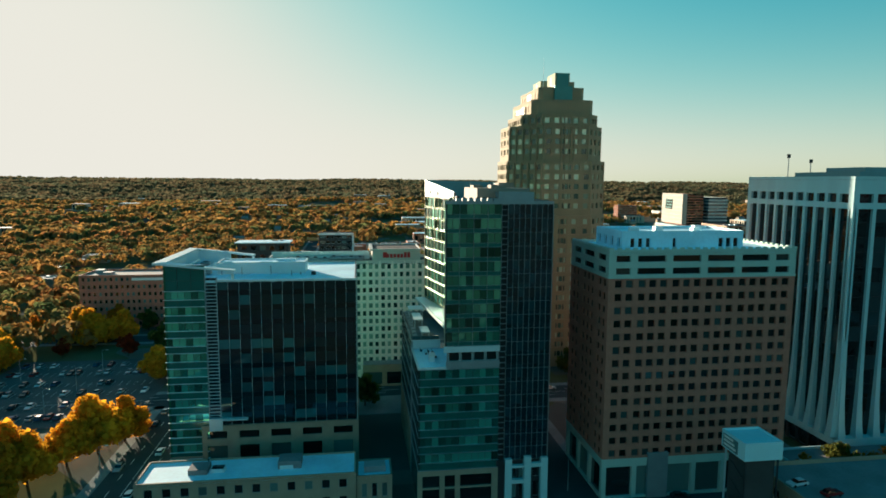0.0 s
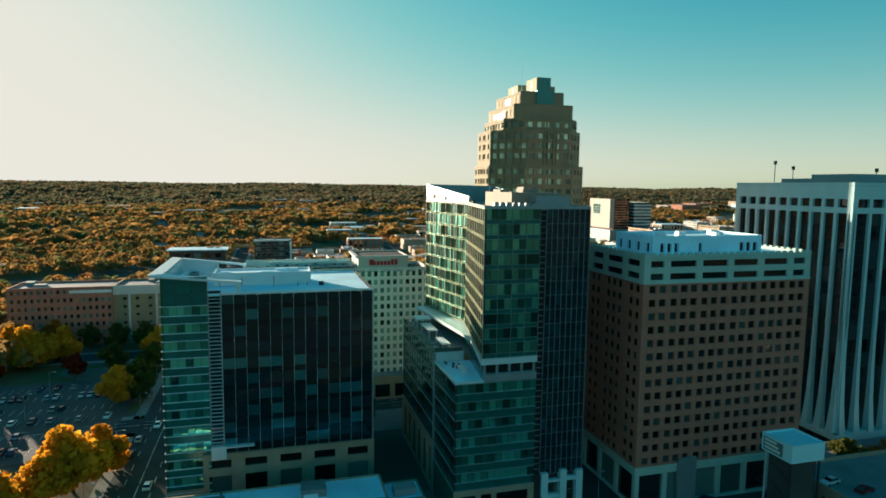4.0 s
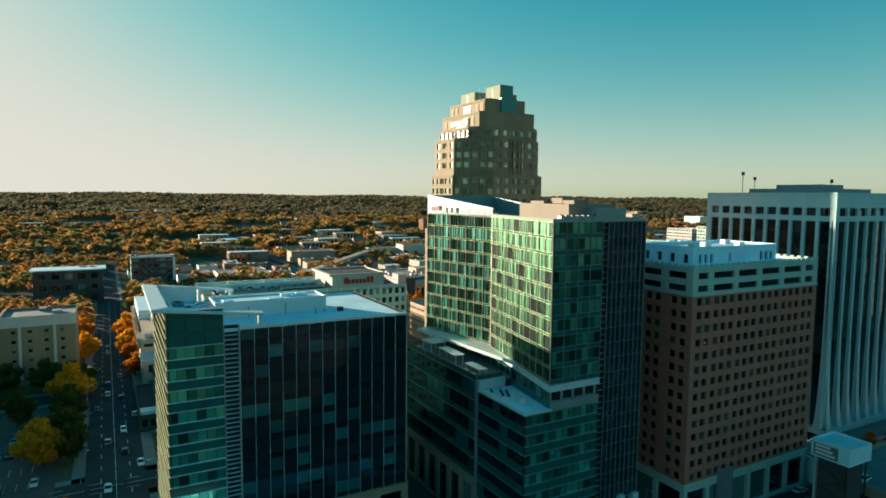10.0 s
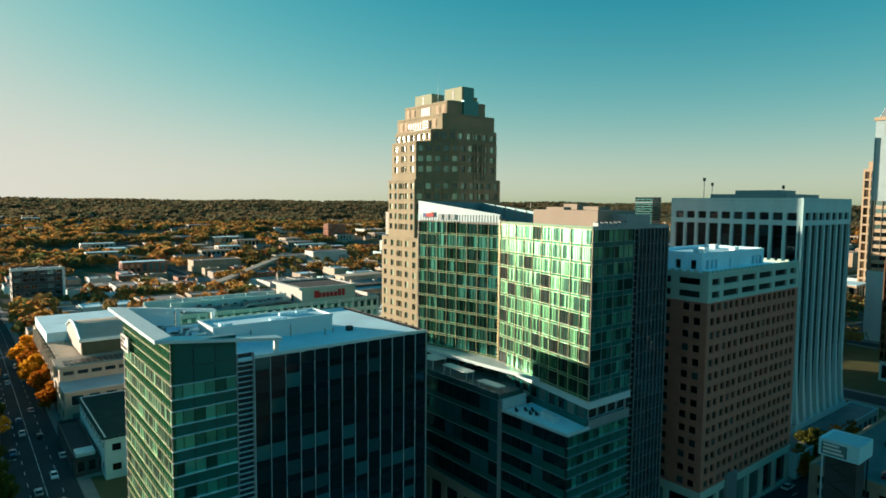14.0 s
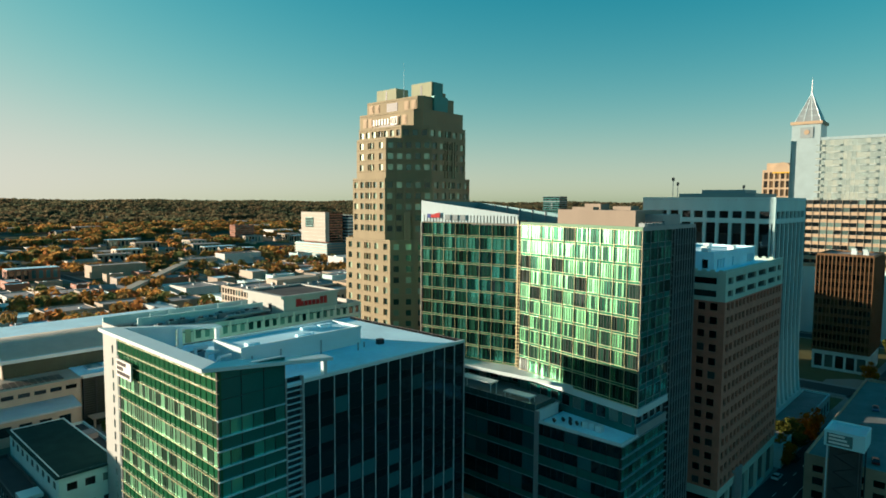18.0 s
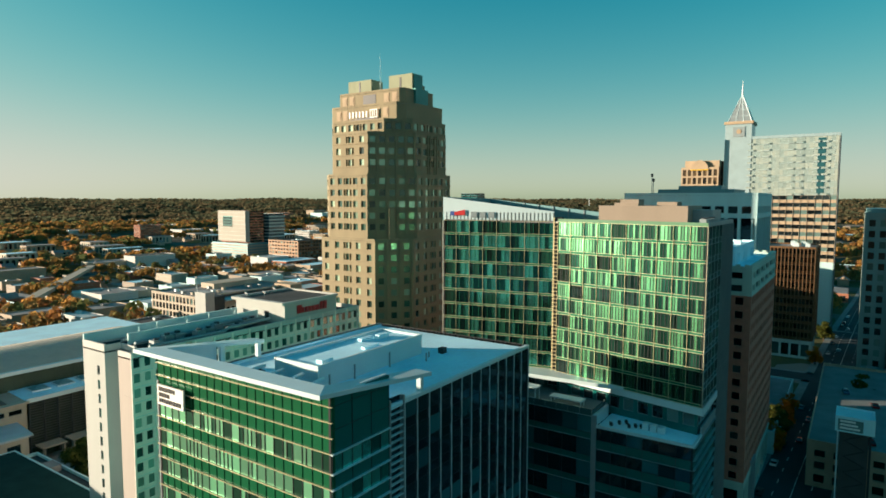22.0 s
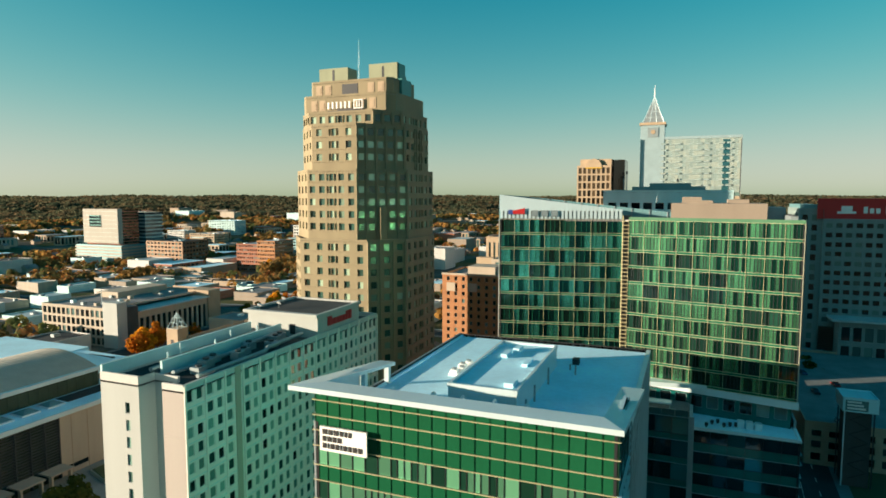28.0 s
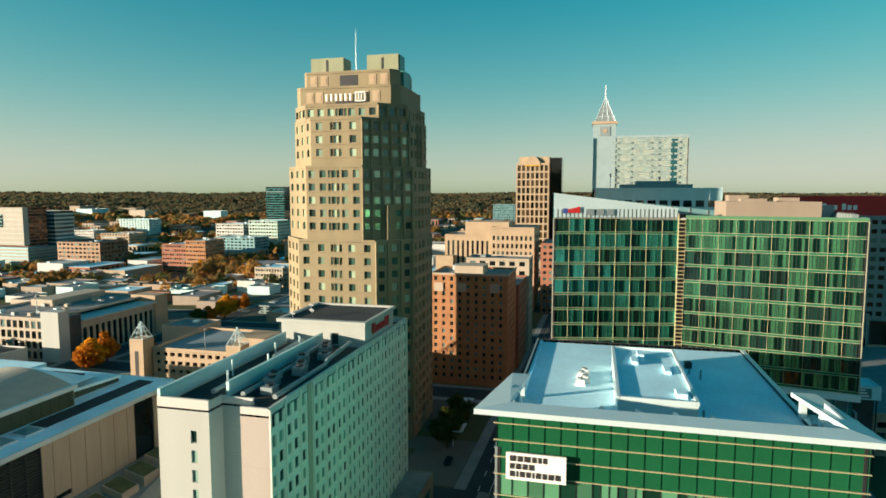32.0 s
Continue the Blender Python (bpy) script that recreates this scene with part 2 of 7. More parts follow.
# ---- building blocks ----
class Geo:
    """Quads gathered for one mesh."""

    def __init__(self):
        self.v, self.f, self.m = [], [], []

    def quad(self, a, b, c, d, m=0):
        i = len(self.v)
        self.v += [tuple(a), tuple(b), tuple(c), tuple(d)]
        self.f.append((i, i + 1, i + 2, i + 3))
        self.m.append(m)

    def poly(self, pts, z0, z1, m=0, top=True, low=True):
        """An upright prism on a plan polygon, counter-clockwise."""
        i, n = len(self.v), len(pts)
        z1 = z1 if isinstance(z1, (list, tuple)) else [z1] * n
        self.v += [(x, y, z0) for x, y in pts] + [(x, y, z) for (x, y), z in zip(pts, z1)]
        for k in range(n):
            j = (k + 1) % n
            self.f.append((i + k, i + j, i + n + j, i + n + k))
        if top:
            self.f.append(tuple(i + n + k for k in range(n)))
        if low:
            self.f.append(tuple(i + n - 1 - k for k in range(n)))
        self.m += [m] * (n + top + low)
        return self

    def box(self, x0, x1, y0, y1, z0, z1, m=0, F=None):
        p = [(x0, y0), (x1, y0), (x1, y1), (x0, y1)]
        i = len(self.v)
        self.poly(p, z0, z1, m)
        if F is not None:
            self.v[i:] = [tuple(F @ Vector(q)) for q in self.v[i:]]
        return self

    def mesh(self, name, mats):
        me = bpy.data.meshes.new(name)
        me.from_pydata(self.v, [], self.f)
        for k in mats:
            me.materials.append(k)
        if len(mats) > 1:
            me.polygons.foreach_set("material_index", self.m)
        me.update()
        return me


def slab(pts, thick):
    """A thin sloping plate through given points, counter-clockwise from above."""
    g, n = Geo(), len(pts)
    g.v = [tuple(p) for p in pts] + [(x, y, z - thick) for x, y, z in pts]
    g.f = [tuple(range(n)), tuple(range(2 * n - 1, n - 1, -1))] + [(n + k, n + (k + 1) % n, (k + 1) % n, k) for k in range(n)]
    g.m = [0] * len(g.f)
    return g


def bars(*boxes):
    g = Geo()
    for b in boxes:
        g.box(*b)
    return g


def tube(path, r, n=8):
    """A round bar along points."""
    g = Geo()
    pts = [Vector(p) for p in path]
    rr = r if isinstance(r, (list, tuple)) else [r] * len(pts)
    for k, p in enumerate(pts):
        d = (pts[min(k + 1, len(pts) - 1)] - pts[max(k - 1, 0)]).normalized()
        a = d.orthogonal().normalized()
        b = d.cross(a)
        g.v += [tuple(p + rr[k] * (a * math.cos(6.2832 * i / n) + b * math.sin(6.2832 * i / n))) for i in range(n)]
        if k:
            o = (k - 1) * n
            g.f += [(o + i, o + (i + 1) % n, o + n + (i + 1) % n, o + n + i) for i in range(n)]
            g.m += [0] * n
    g.f += [tuple(range(n))[::-1], tuple(len(g.v) - n + i for i in range(n))]
    g.m += [0, 0]
    return g


def part(name, g, material, parent, label=""):
    """One mesh object under a thing or a part."""
    mats = material if isinstance(material, (list, tuple)) else [material]
    ob = new(name, g if isinstance(g, bpy.types.Mesh) else g.mesh(name, mats))
    ob.parent = parent
    ob.matrix_parent_inverse = Matrix.Translation(-parent.location) if parent.parent is None else Matrix()
    return tagged(ob, label)


def thing(name, x, y, z, label, category, group="", kind=""):
    ob = new(name)
    ob.location = (x, y, z)
    return tagged(ob, label, category, group, kind)


def setting(name, g, material, label, category):
    return tagged(new(name, g.mesh(name, [material])), label, category, kind="structure")


PANE = {}


def pane_mesh(w, h, rim, mats):
    """A window: a frame proud of its pane."""
    key = (round(w, 2), round(h, 2), rim, mats)
    if key not in PANE:
        g = Geo()
        a, b, c, d = w / 2, h / 2, w / 2 - rim, h / 2 - rim
        o = [(-a, 0, -b), (a, 0, -b), (a, 0, b), (-a, 0, b)]
        i = [(-c, 0, -d), (c, 0, -d), (c, 0, d), (-c, 0, d)]
        k = [(-c, 0.07, -d), (c, 0.07, -d), (c, 0.07, d), (-c, 0.07, d)]
        g.v, r = o + i + k, range(4)
        g.f = [(j, (j + 1) % 4, 4 + (j + 1) % 4, 4 + j) for j in r] + [(4 + j, 4 + (j + 1) % 4, 8 + (j + 1) % 4, 8 + j) for j in r] + [(8, 9, 10, 11)]
        g.m = [0] * 8 + [1]
        PANE[key] = g.mesh("pane", list(mats)), np.array(g.v), g.f, g.m
    return PANE[key]


class Building:
    """A building: its walls, roofs and windows are parts of one thing."""

    def __init__(self, name, x, y, z, label, category="building", group=""):
        self.ob = thing(name, x, y, z, label, category, group)
        self.z, self.panes = z, []

    def part(self, name, g, material, label=""):
        return part(name, g, material, self.ob, label)

    def face(self, P, Q):
        """The frame of a wall from P to Q, seen from outside left to right: x along it, y inwards, z up."""
        u = Vector((Q[0] - P[0], Q[1] - P[1], 0))
        w = u.length
        u.normalize()
        F = Matrix(((u.x, -u.y, 0, P[0]), (u.y, u.x, 0, P[1]), (0, 0, 1, 0), (0, 0, 0, 1)))
        return F, w

    def pane(self, F, a, c, w, h, deep, mats, name="window", rim=0.08, tilt=0.4):
        self.panes.append((name, F @ pose(a, deep, c, random.gauss(0, tilt), 0, random.gauss(0, tilt)), w, h, rim, mats))

    def wall(self, P, Q, z0, z1, cols, rows, material, mats, deep=0.25, name="wall", win="window", rim=0.08, skip=()):
        """A wall with openings through it: cols along it, rows up it, a window in each."""
        F, w = self.face(P, Q)
        g = Geo()

        def q(a0, a1, c0, c1):
            if a1 - a0 > 1e-4 and c1 - c0 > 1e-4:
                g.quad(*(F @ Vector(k) for k in ((a0, 0, c0), (a1, 0, c0), (a1, 0, c1), (a0, 0, c1))))
        low = z0
        for r, (c0, c1) in enumerate(rows):
            q(0, w, low, c0)
            at = 0
            for k, (a0, a1) in enumerate(cols):
                if (k, r) in skip:
                    continue
                q(at, a0, c0, c1)
                at = a1
                ring = [(a0, c0), (a1, c0), (a1, c1), (a0, c1)]
                for j in range(4):
                    (p, s), (p2, s2) = ring[j], ring[(j + 1) % 4]
                    g.quad(*(F @ Vector(k2) for k2 in ((p, 0, s), (p2, 0, s2), (p2, deep, s2), (p, deep, s))))
                self.pane(F, (a0 + a1) / 2, (c0 + c1) / 2, a1 - a0, c1 - c0, deep - 0.08, mats, win, rim)
            q(at, w, c0, c1)
            low = c1
        q(0, w, low, z1)
        return self.part(name, g, material)

    def plain(self, P, Q, z0, z1, material, name="wall"):
        return self.wall(P, Q, z0, z1, [], [], material, None, name=name)

    def roof(self, pts, z, material, lip=0.6, thick=0.35, lipmat=None):
        """A flat roof with a parapet round it."""
        g, n = Geo(), len(pts)
        g.poly(pts, z - 0.3, z)
        self.part("roof", g, material)
        c = Vector((sum(p[0] for p in pts) / n, sum(p[1] for p in pts) / n))
        for k in range(n):
            F, w = self.face(pts[k], pts[(k + 1) % n])
            self.part("parapet", Geo().box(0.01, w - 0.01, -0.02, thick, z - 0.2, z + lip, 0, F), lipmat or material)

    def bays(self, P, Q, z0, floors, fh, bays, sub, vision, mats, spandrel, fin, vfin=0.25, hfin=0.25, vw=0.09, hh=0.1, twin=True, back=M_CORE, rooms=0.0):
        """A curtain wall: panes between upright fins and level fins, a spandrel under each row of panes."""
        F, w = self.face(P, Q)
        bw, z1 = w / bays, z0 + floors * fh
        self.part("backing", Geo().box(0, w, 0.16, 0.4, z0, z1, 0, F), back)
        for f in range(floors):
            zz = z0 + f * fh
            for b in range(bays):
                pm = (mats[0], G_ROOM) if random.random() < rooms else mats
                cuts = [0] + sorted((k + (random.uniform(-0.25, 0.25) if sub > 2 else 0)) / sub for k in range(1, sub)) + [1]
                for s in range(sub):
                    pw = (cuts[s + 1] - cuts[s]) * bw
                    self.pane(F, (b + (cuts[s] + cuts[s + 1]) / 2) * bw, zz + fh - vision / 2, pw - 0.02, vision, 0, pm, "glass_pane", 0.035)
                if fh - vision > 0.1:
                    self.pane(F, (b + 0.5) * bw, zz + (fh - vision) / 2, bw - 0.02, fh - vision - 0.02, 0, (mats[0], spandrel), "spandrel_panel", 0.02, 0.1)
        if vfin:
            me = Geo().box(-vw / 2, vw / 2, -vfin, 0.1, z0, z1).mesh("fin", [fin])
            for b in range(bays + 1):
                o = self.part("upright_fin", me, fin)
                o.matrix_basis = F @ pose(b * bw, 0, 0)
        if hfin:
            me = Geo().box(0, w, -hfin, 0.1, -hh / 2, hh / 2).mesh("fin", [fin])
            for f in range(floors + 1):
                for dz in ((0, fh - vision) if twin and f < floors else (0,)):
                    o = self.part("level_fin", me, fin)
                    o.matrix_basis = F @ pose(0, 0, z0 + f * fh + dz)

    def done(self, limit=300, near=(-80, 80, 60)):
        """Sets the windows: those nearest to the flight as parts, the rest joined."""
        eye = Vector(near)
        byname = {}
        for p in self.panes:
            byname.setdefault(p[0], []).append(p)
        for name, items in byname.items():
            items.sort(key=lambda p: (p[1].translation - eye).length)
            rest = {}
            for k, (_, M, w, h, rim, mats) in enumerate(items):
                me, vs, fs, ms = pane_mesh(w, h, rim, mats)
                if k < limit:
                    o = self.part(name, me, mats)
                    o.matrix_basis = M
                else:
                    A = np.array(M)
                    g = rest.setdefault(mats, ([], [], []))
                    base = 12 * len(g[0])
                    g[0].append(vs @ A[:3, :3].T + A[:3, 3])
                    g[1].extend([tuple(base + i for i in f) for f in fs])
                    g[2].extend(ms)
            for mats, (vv, ff, mm) in rest.items():
                me = bpy.data.meshes.new(name)
                me.from_pydata(np.concatenate(vv).tolist(), [], ff)
                for q in mats:
                    me.materials.append(q)
                me.polygons.foreach_set("material_index", mm)
                tagged(part("glazing_field", me, mats, self.ob), kind="stuff")
        self.panes = []


def even(w, n, ww, margin=None):
    """n openings of width ww spread evenly along w."""
    m = (w - n * ww) / (n + 1) if margin is None else margin
    gap = (w - 2 * m - n * ww) / max(n - 1, 1)
    return [(m + k * (ww + gap), m + k * (ww + gap) + ww) for k in range(n)]


def storeys(z0, n, fh, sill, head):
    return [(z0 + k * fh + sill, z0 + k * fh + head) for k in range(n)]


def rect(x0, x1, y0, y1):
    return [(x0, y0), (x1, y0), (x1, y1), (x0, y1)]


def land(x, y):
    """The height of the land: a flat hill top, a shallow valley round it, wooded ridges far off."""
    r = math.hypot(x - 40, y - 160)
    s = lambda a, b: (lambda k: k * k * (3 - 2 * k))(min(max((r - a) / (b - a), 0), 1))
    z = -12 * s(250, 620) + 12 * s(900, 1600) + 64 * s(1600, 4700)
    if r > 900:
        z += min((r - 900) / 900, 1) * (5 * math.sin(x * 0.0031 + 1) * math.cos(y * 0.0027) + 3 * math.sin(x * 0.0071 - y * 0.0053))
    return z

# ---- ground ----
def ground_sheet():
    xs = np.concatenate([-np.geomspace(4600, 420, 26), np.linspace(-380, 480, 44), np.geomspace(520, 4700, 26)])
    ys = np.concatenate([-np.geomspace(4600, 420, 16), np.linspace(-380, 480, 44), np.geomspace(520, 4700, 32)])
    g = Geo()
    g.v = [(x, y, land(x, y) - 0.12) for y in ys for x in xs]
    n = len(xs)
    g.f = [(j * n + i, j * n + i + 1, (j + 1) * n + i + 1, (j + 1) * n + i) for j in range(len(ys) - 1) for i in range(n - 1)]
    g.m = [0] * len(g.f)
    return g


M_LAND = mat("land", (0.11, 0.11, 0.06), 0.95, var=0.5, scale=0.012, fine=0.12, bump=0, spec=0.0)


def town_land(m):
    """Lots of paving, gravel, roof felt and grass among the houses: a patchwork over the base tone."""
    t = m.node_tree
    p = t.nodes["Principled BSDF"]
    base = p.inputs["Base Color"].links[0].from_socket
    geo, v = t.nodes.new("ShaderNodeNewGeometry"), t.nodes.new("ShaderNodeTexVoronoi")
    v.distance = "CHEBYCHEV"
    v.inputs["Scale"].default_value = 0.026
    t.links.new(geo.outputs["Position"], v.inputs["Vector"])
    r = t.nodes.new("ShaderNodeValToRGB")
    r.color_ramp.interpolation = "CONSTANT"
    e = r.color_ramp.elements
    e[0].color, e[1].position, e[1].color = (0.10, 0.105, 0.105, 1), 0.3, (0.11, 0.115, 0.06, 1)
    for pos, c in ((0.55, (0.16, 0.16, 0.15)), (0.75, (0.09, 0.10, 0.05)), (0.9, (0.30, 0.29, 0.27))):
        e.new(pos).color = (*c, 1)
    t.links.new(v.outputs["Color"], r.inputs[0])
    mix = t.nodes.new("ShaderNodeMix")
    mix.data_type = "RGBA"
    mix.inputs[0].default_value = 0.7
    t.links.new(base, mix.inputs[6])
    t.links.new(r.outputs[0], mix.inputs[7])
    t.links.new(mix.outputs[2], p.inputs["Base Color"])


town_land(M_LAND)
ground = setting("ground", ground_sheet(), M_LAND, "dark earth and grass under autumn woods, reaching the horizon", "ground")


def strip(name, x0, y0, x1, y1, half, z, material, label, category, n=24):
    """A level band along a line, laid on the land."""
    g = Geo()
    d = Vector((x1 - x0, y1 - y0, 0))
    s = d.normalized().cross(Vector((0, 0, 1))) * half
    for k in range(n):
        a, b = Vector((x0, y0, 0)) + d * (k / n), Vector((x0, y0, 0)) + d * ((k + 1) / n)
        za, zb = land(a.x, a.y) + z, land(b.x, b.y) + z
        g.quad((a.x + s.x, a.y + s.y, za), (b.x + s.x, b.y + s.y, zb), (b.x - s.x, b.y - s.y, zb), (a.x - s.x, a.y - s.y, za))
        for k2 in (1, -1):
            p, q = (a, b) if k2 < 0 else (b, a)
            zp, zq = (za, zb) if k2 < 0 else (zb, za)
            g.quad((p.x - s.x * -k2, p.y - s.y * -k2, zp), (q.x - s.x * -k2, q.y - s.y * -k2, zq), (q.x - s.x * -k2, q.y - s.y * -k2, zq - 0.3), (p.x - s.x * -k2, p.y - s.y * -k2, zp - 0.3))
    return setting(name, g, material, label, category)


STREETS = [(-55, 40, -58, 900, 7.5), (56, 116, 900, 76, 8.5), (45, 201, 700, 190, 6.5), (-300, 118, 56, 116, 7.0), (-260, 205, 45, 210, 6.0), (-320, 300, -62, 297, 6.0),
           (-58, 410, 330, 400, 6.5), (56, 60, 56, 205, 6.5), (122, 40, 122, 400, 6.0), (215, 40, 215, 420, 6.0), (330, 30, 330, 420, 6.0), (-58, 600, 420, 570, 6.0), (140, 400, 140, 900, 5.5), (250, 400, 260, 900, 5.5)]
for i, (a, b, c, d, h) in enumerate(STREETS):
    strip("pavement_%d" % (i + 1), a, b, c, d, h + 3.2, 0.02, M_WALK, "grey concrete pavement beside a city street", "pavement")
for i, (a, b, c, d, h) in enumerate(STREETS):
    strip("road_%d" % (i + 1), a, b, c, d, h, 0.035 + 0.004 * i, M_ASPHALT, "dark asphalt city street with faint markings", "road")
for i, (a, b, c, d, h) in enumerate(STREETS[:5]):
    g = Geo()
    u = Vector((c - a, d - b, 0))
    ln = u.length
    u.normalize()
    s = u.cross(Vector((0, 0, 1)))
    for k in range(int(min(ln, 520) / 9)):
        for off in (-h * 0.48, 0, h * 0.48):
            p = Vector((a, b, 0)) + u * (9 * k) + s * off
            q = p + u * (3.2 if off else 8.0)
            z = land(p.x, p.y) + 0.11
            w = s * 0.09
            g.quad(p + w + Vector((0, 0, z)), q + w + Vector((0, 0, z)), q - w + Vector((0, 0, z)), p - w + Vector((0, 0, z)))
    setting("lane_marking_%d" % (i + 1), g, M_LINE, "worn white lane lines on the asphalt", "road marking")
plaza = setting("plaza", Geo().box(-44, 52, 186, 200, -0.2, 0.1), M_WALK, "pale paved plaza between the office towers", "plaza")
lot = Geo().box(-138, -70, 186, 262, -0.3, 0.06)
setting("parking_lot", lot, mat("old_asphalt", (0.075, 0.078, 0.078), 0.9, var=0.25, scale=0.1), "worn grey asphalt parking lot", "parking lot")
g = Geo()
for row in (192, 203, 216, 227, 240, 251):
    for k in range(22):
        g.box(-134 + 2.75 * k, -133.88 + 2.75 * k, row, row + 4.8, 0.05, 0.075)
setting("bay_marking", g, M_LINE, "white parking bay lines on the asphalt", "road marking")
setting("lawn", Geo().box(-138, -70, 176, 182, -0.3, 0.14), M_GRASS, "strip of dark green grass beside the lot", "grass")
setting("terrace", Geo().box(-46, 56, 244, 305, -0.3, 0.12), M_WALK, "paved court before the exhibition hall", "plaza")


# ---- banded teal and green office building with the roof frame ----
def office_building():
    B = Building("office_building", -22, 168, 0, "glass office building with green bands, white fins and flat roof frame", "office building")
    x0, x1, y0, y1, zr, fh = -46.5, 3.0, 151.0, 185.3, 51.55, 4.15
    v0 = 49.2 - 11 * fh - 2.3
    # sunny banded side
    F, w = B.face((x0, y1), (x0, y0))
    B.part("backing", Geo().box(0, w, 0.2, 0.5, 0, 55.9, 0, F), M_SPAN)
    n, bw = 21, w / 21
    for f in range(12):
        z = v0 + f * fh
        for k in range(n):
            cuts = [0, random.uniform(0.4, 0.6), 1] if random.random() < 0.35 else [0, 1]
            for a, b in zip(cuts, cuts[1:]):
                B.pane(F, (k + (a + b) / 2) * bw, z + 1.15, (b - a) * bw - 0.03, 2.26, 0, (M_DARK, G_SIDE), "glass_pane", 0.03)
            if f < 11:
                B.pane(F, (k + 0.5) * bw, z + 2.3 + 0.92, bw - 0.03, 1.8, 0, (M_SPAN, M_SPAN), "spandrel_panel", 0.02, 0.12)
    for z, h in ((50.15, 1.85), (51.95, 1.7), (53.75, 1.8), (55.2, 1.05)):
        for k in range(n):
            B.pane(F, (k + 0.5) * bw, z, bw - 0.03, h, 0, (M_SPAN, M_SPAN), "spandrel_panel", 0.02, 0.12)
    fin = Geo().box(-0.3, w + 0.15, -0.18, 0.1, -0.032, 0.032).mesh("fin", [M_MULL])
    for f in range(12):
        for dz in (0, 2.3):
            B.part("level_fin", fin, M_MULL).matrix_basis = F @ pose(0, 0, v0 + f * fh + dz)
    for z in (51.05, 52.85, 54.65):
        B.part("level_fin", fin, M_MULL).matrix_basis = F @ pose(0, 0, z)
    # shaded banded end
    F, w = B.face((x0, y0), (-36.3, y0))
    B.part("backing", Geo().box(0, w, 0.2, 0.5, 0, 55.9, 0, F), M_CORE)
    for f in range(12):
        z = v0 + f * fh
        for k in range(6):
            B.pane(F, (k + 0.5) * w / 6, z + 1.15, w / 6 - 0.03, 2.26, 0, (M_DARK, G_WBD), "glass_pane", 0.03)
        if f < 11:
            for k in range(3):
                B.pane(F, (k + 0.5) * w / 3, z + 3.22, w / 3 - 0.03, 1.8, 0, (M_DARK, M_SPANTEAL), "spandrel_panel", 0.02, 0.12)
    for z in (50.6, 53.3, 55.3):
        for k in range(3):
            B.pane(F, (k + 0.5) * w / 3, z, w / 3 - 0.03, 2.7 if z < 55 else 1.3, 0, (M_DARK, M_SPANTEAL), "spandrel_panel", 0.02, 0.12)
    fin = Geo().box(-0.2, w, -0.3, 0.1, -0.06, 0.06).mesh("fin", [M_METAL])
    for f in range(12):
        for dz in (0, 2.3):
            B.part("level_fin", fin, M_METAL).matrix_basis = F @ pose(0, 0, v0 + f * fh + dz)
    # louvred strip
    F, w = B.face((-36.3, y0), (-33.2, y0))
    B.part("backing", Geo().box(0, w, 0.6, 0.8, 11, 52.5, 0, F), G_DEEP)
    sl = Geo().box(0.25, w - 0.25, -0.05, 0.4, -0.06, 0.06).mesh("slat", [M_METAL])
    for k in range(42):
        B.part("slat", sl, M_METAL).matrix_basis = F @ pose(0, 0, 13.4 + 0.93 * k)
    for a in (0.0, w - 0.25):
        B.part("jamb", Geo().box(a, a + 0.25, -0.1, 0.6, 11, 52.6, 0, F), M_GREY)
    B.part("balcony_box", Geo().box(0.1, w + 0.4, -0.7, 0.5, 11.2, 14.6, 0, F), M_METAL, "white metal box at the foot of the louvres")
    B.part("canopy", Geo().box(w + 0.3, w + 7, -1.2, 0.2, 14.1, 14.5, 0, F), M_METAL)
    # dark curtain wall
    B.bays((-33.2, y0), (x1, y0), 12.2, 10, 3.97, 13, 1, 2.6, (M_CORE, G_DARK), G_NAVY, M_METAL, vfin=0.16, hfin=0, vw=0.06)
    B.part("cornice", Geo().box(-33.2, x1 + 0.1, y0 - 0.15, y0 + 0.5, 51.5, 52.0), M_METAL)
    B.bays((x1, y0), (x1, y1), 4, 12, 4.0, 12, 1, 2.6, (M_DARK, G_DARK), G_DARK, M_GREY, vfin=0.2, hfin=0)
    B.bays((x1, y1), (x0, y1), 4, 12, 4.0, 16, 1, 2.6, (M_DARK, G_WBD), M_SPANTEAL, M_GREY, vfin=0.15, hfin=0.2)
    # stone base
    W = x1 + 38.2
    B.wall((-38.2, y0 - 0.5), (x1 + 0.3, y0 - 0.5), 0, 12.3, even(W, 5, 5.2, 1.3), [(1.0, 7.0), (8.9, 11.0)], M_TAN, (M_DARK, G_WIN), 0.6, name="base_wall")
    B.wall((x1 + 0.3, y0 - 0.5), (x1 + 0.3, y1), 0, 12.3, even(y1 - y0, 5, 4.6, 1.3), [(1.0, 7.0), (8.9, 11.0)], M_TAN, (M_DARK, G_WIN), 0.6, name="base_wall")
    B.part("base_ledge", bars((-38.3, x1 + 0.4, y0 - 0.6, y0 + 0.6, 12.3, 12.6), (x1 - 0.4, x1 + 0.4, y0, y1, 12.3, 12.6)), M_TAN)
    B.part("end_wall", Geo().box(x0 + 0.1, -38.2, y0 - 0.1, y0 + 0.3, 0, 4.2), M_TAN)
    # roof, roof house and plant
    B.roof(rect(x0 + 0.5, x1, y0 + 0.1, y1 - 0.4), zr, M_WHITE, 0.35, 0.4)
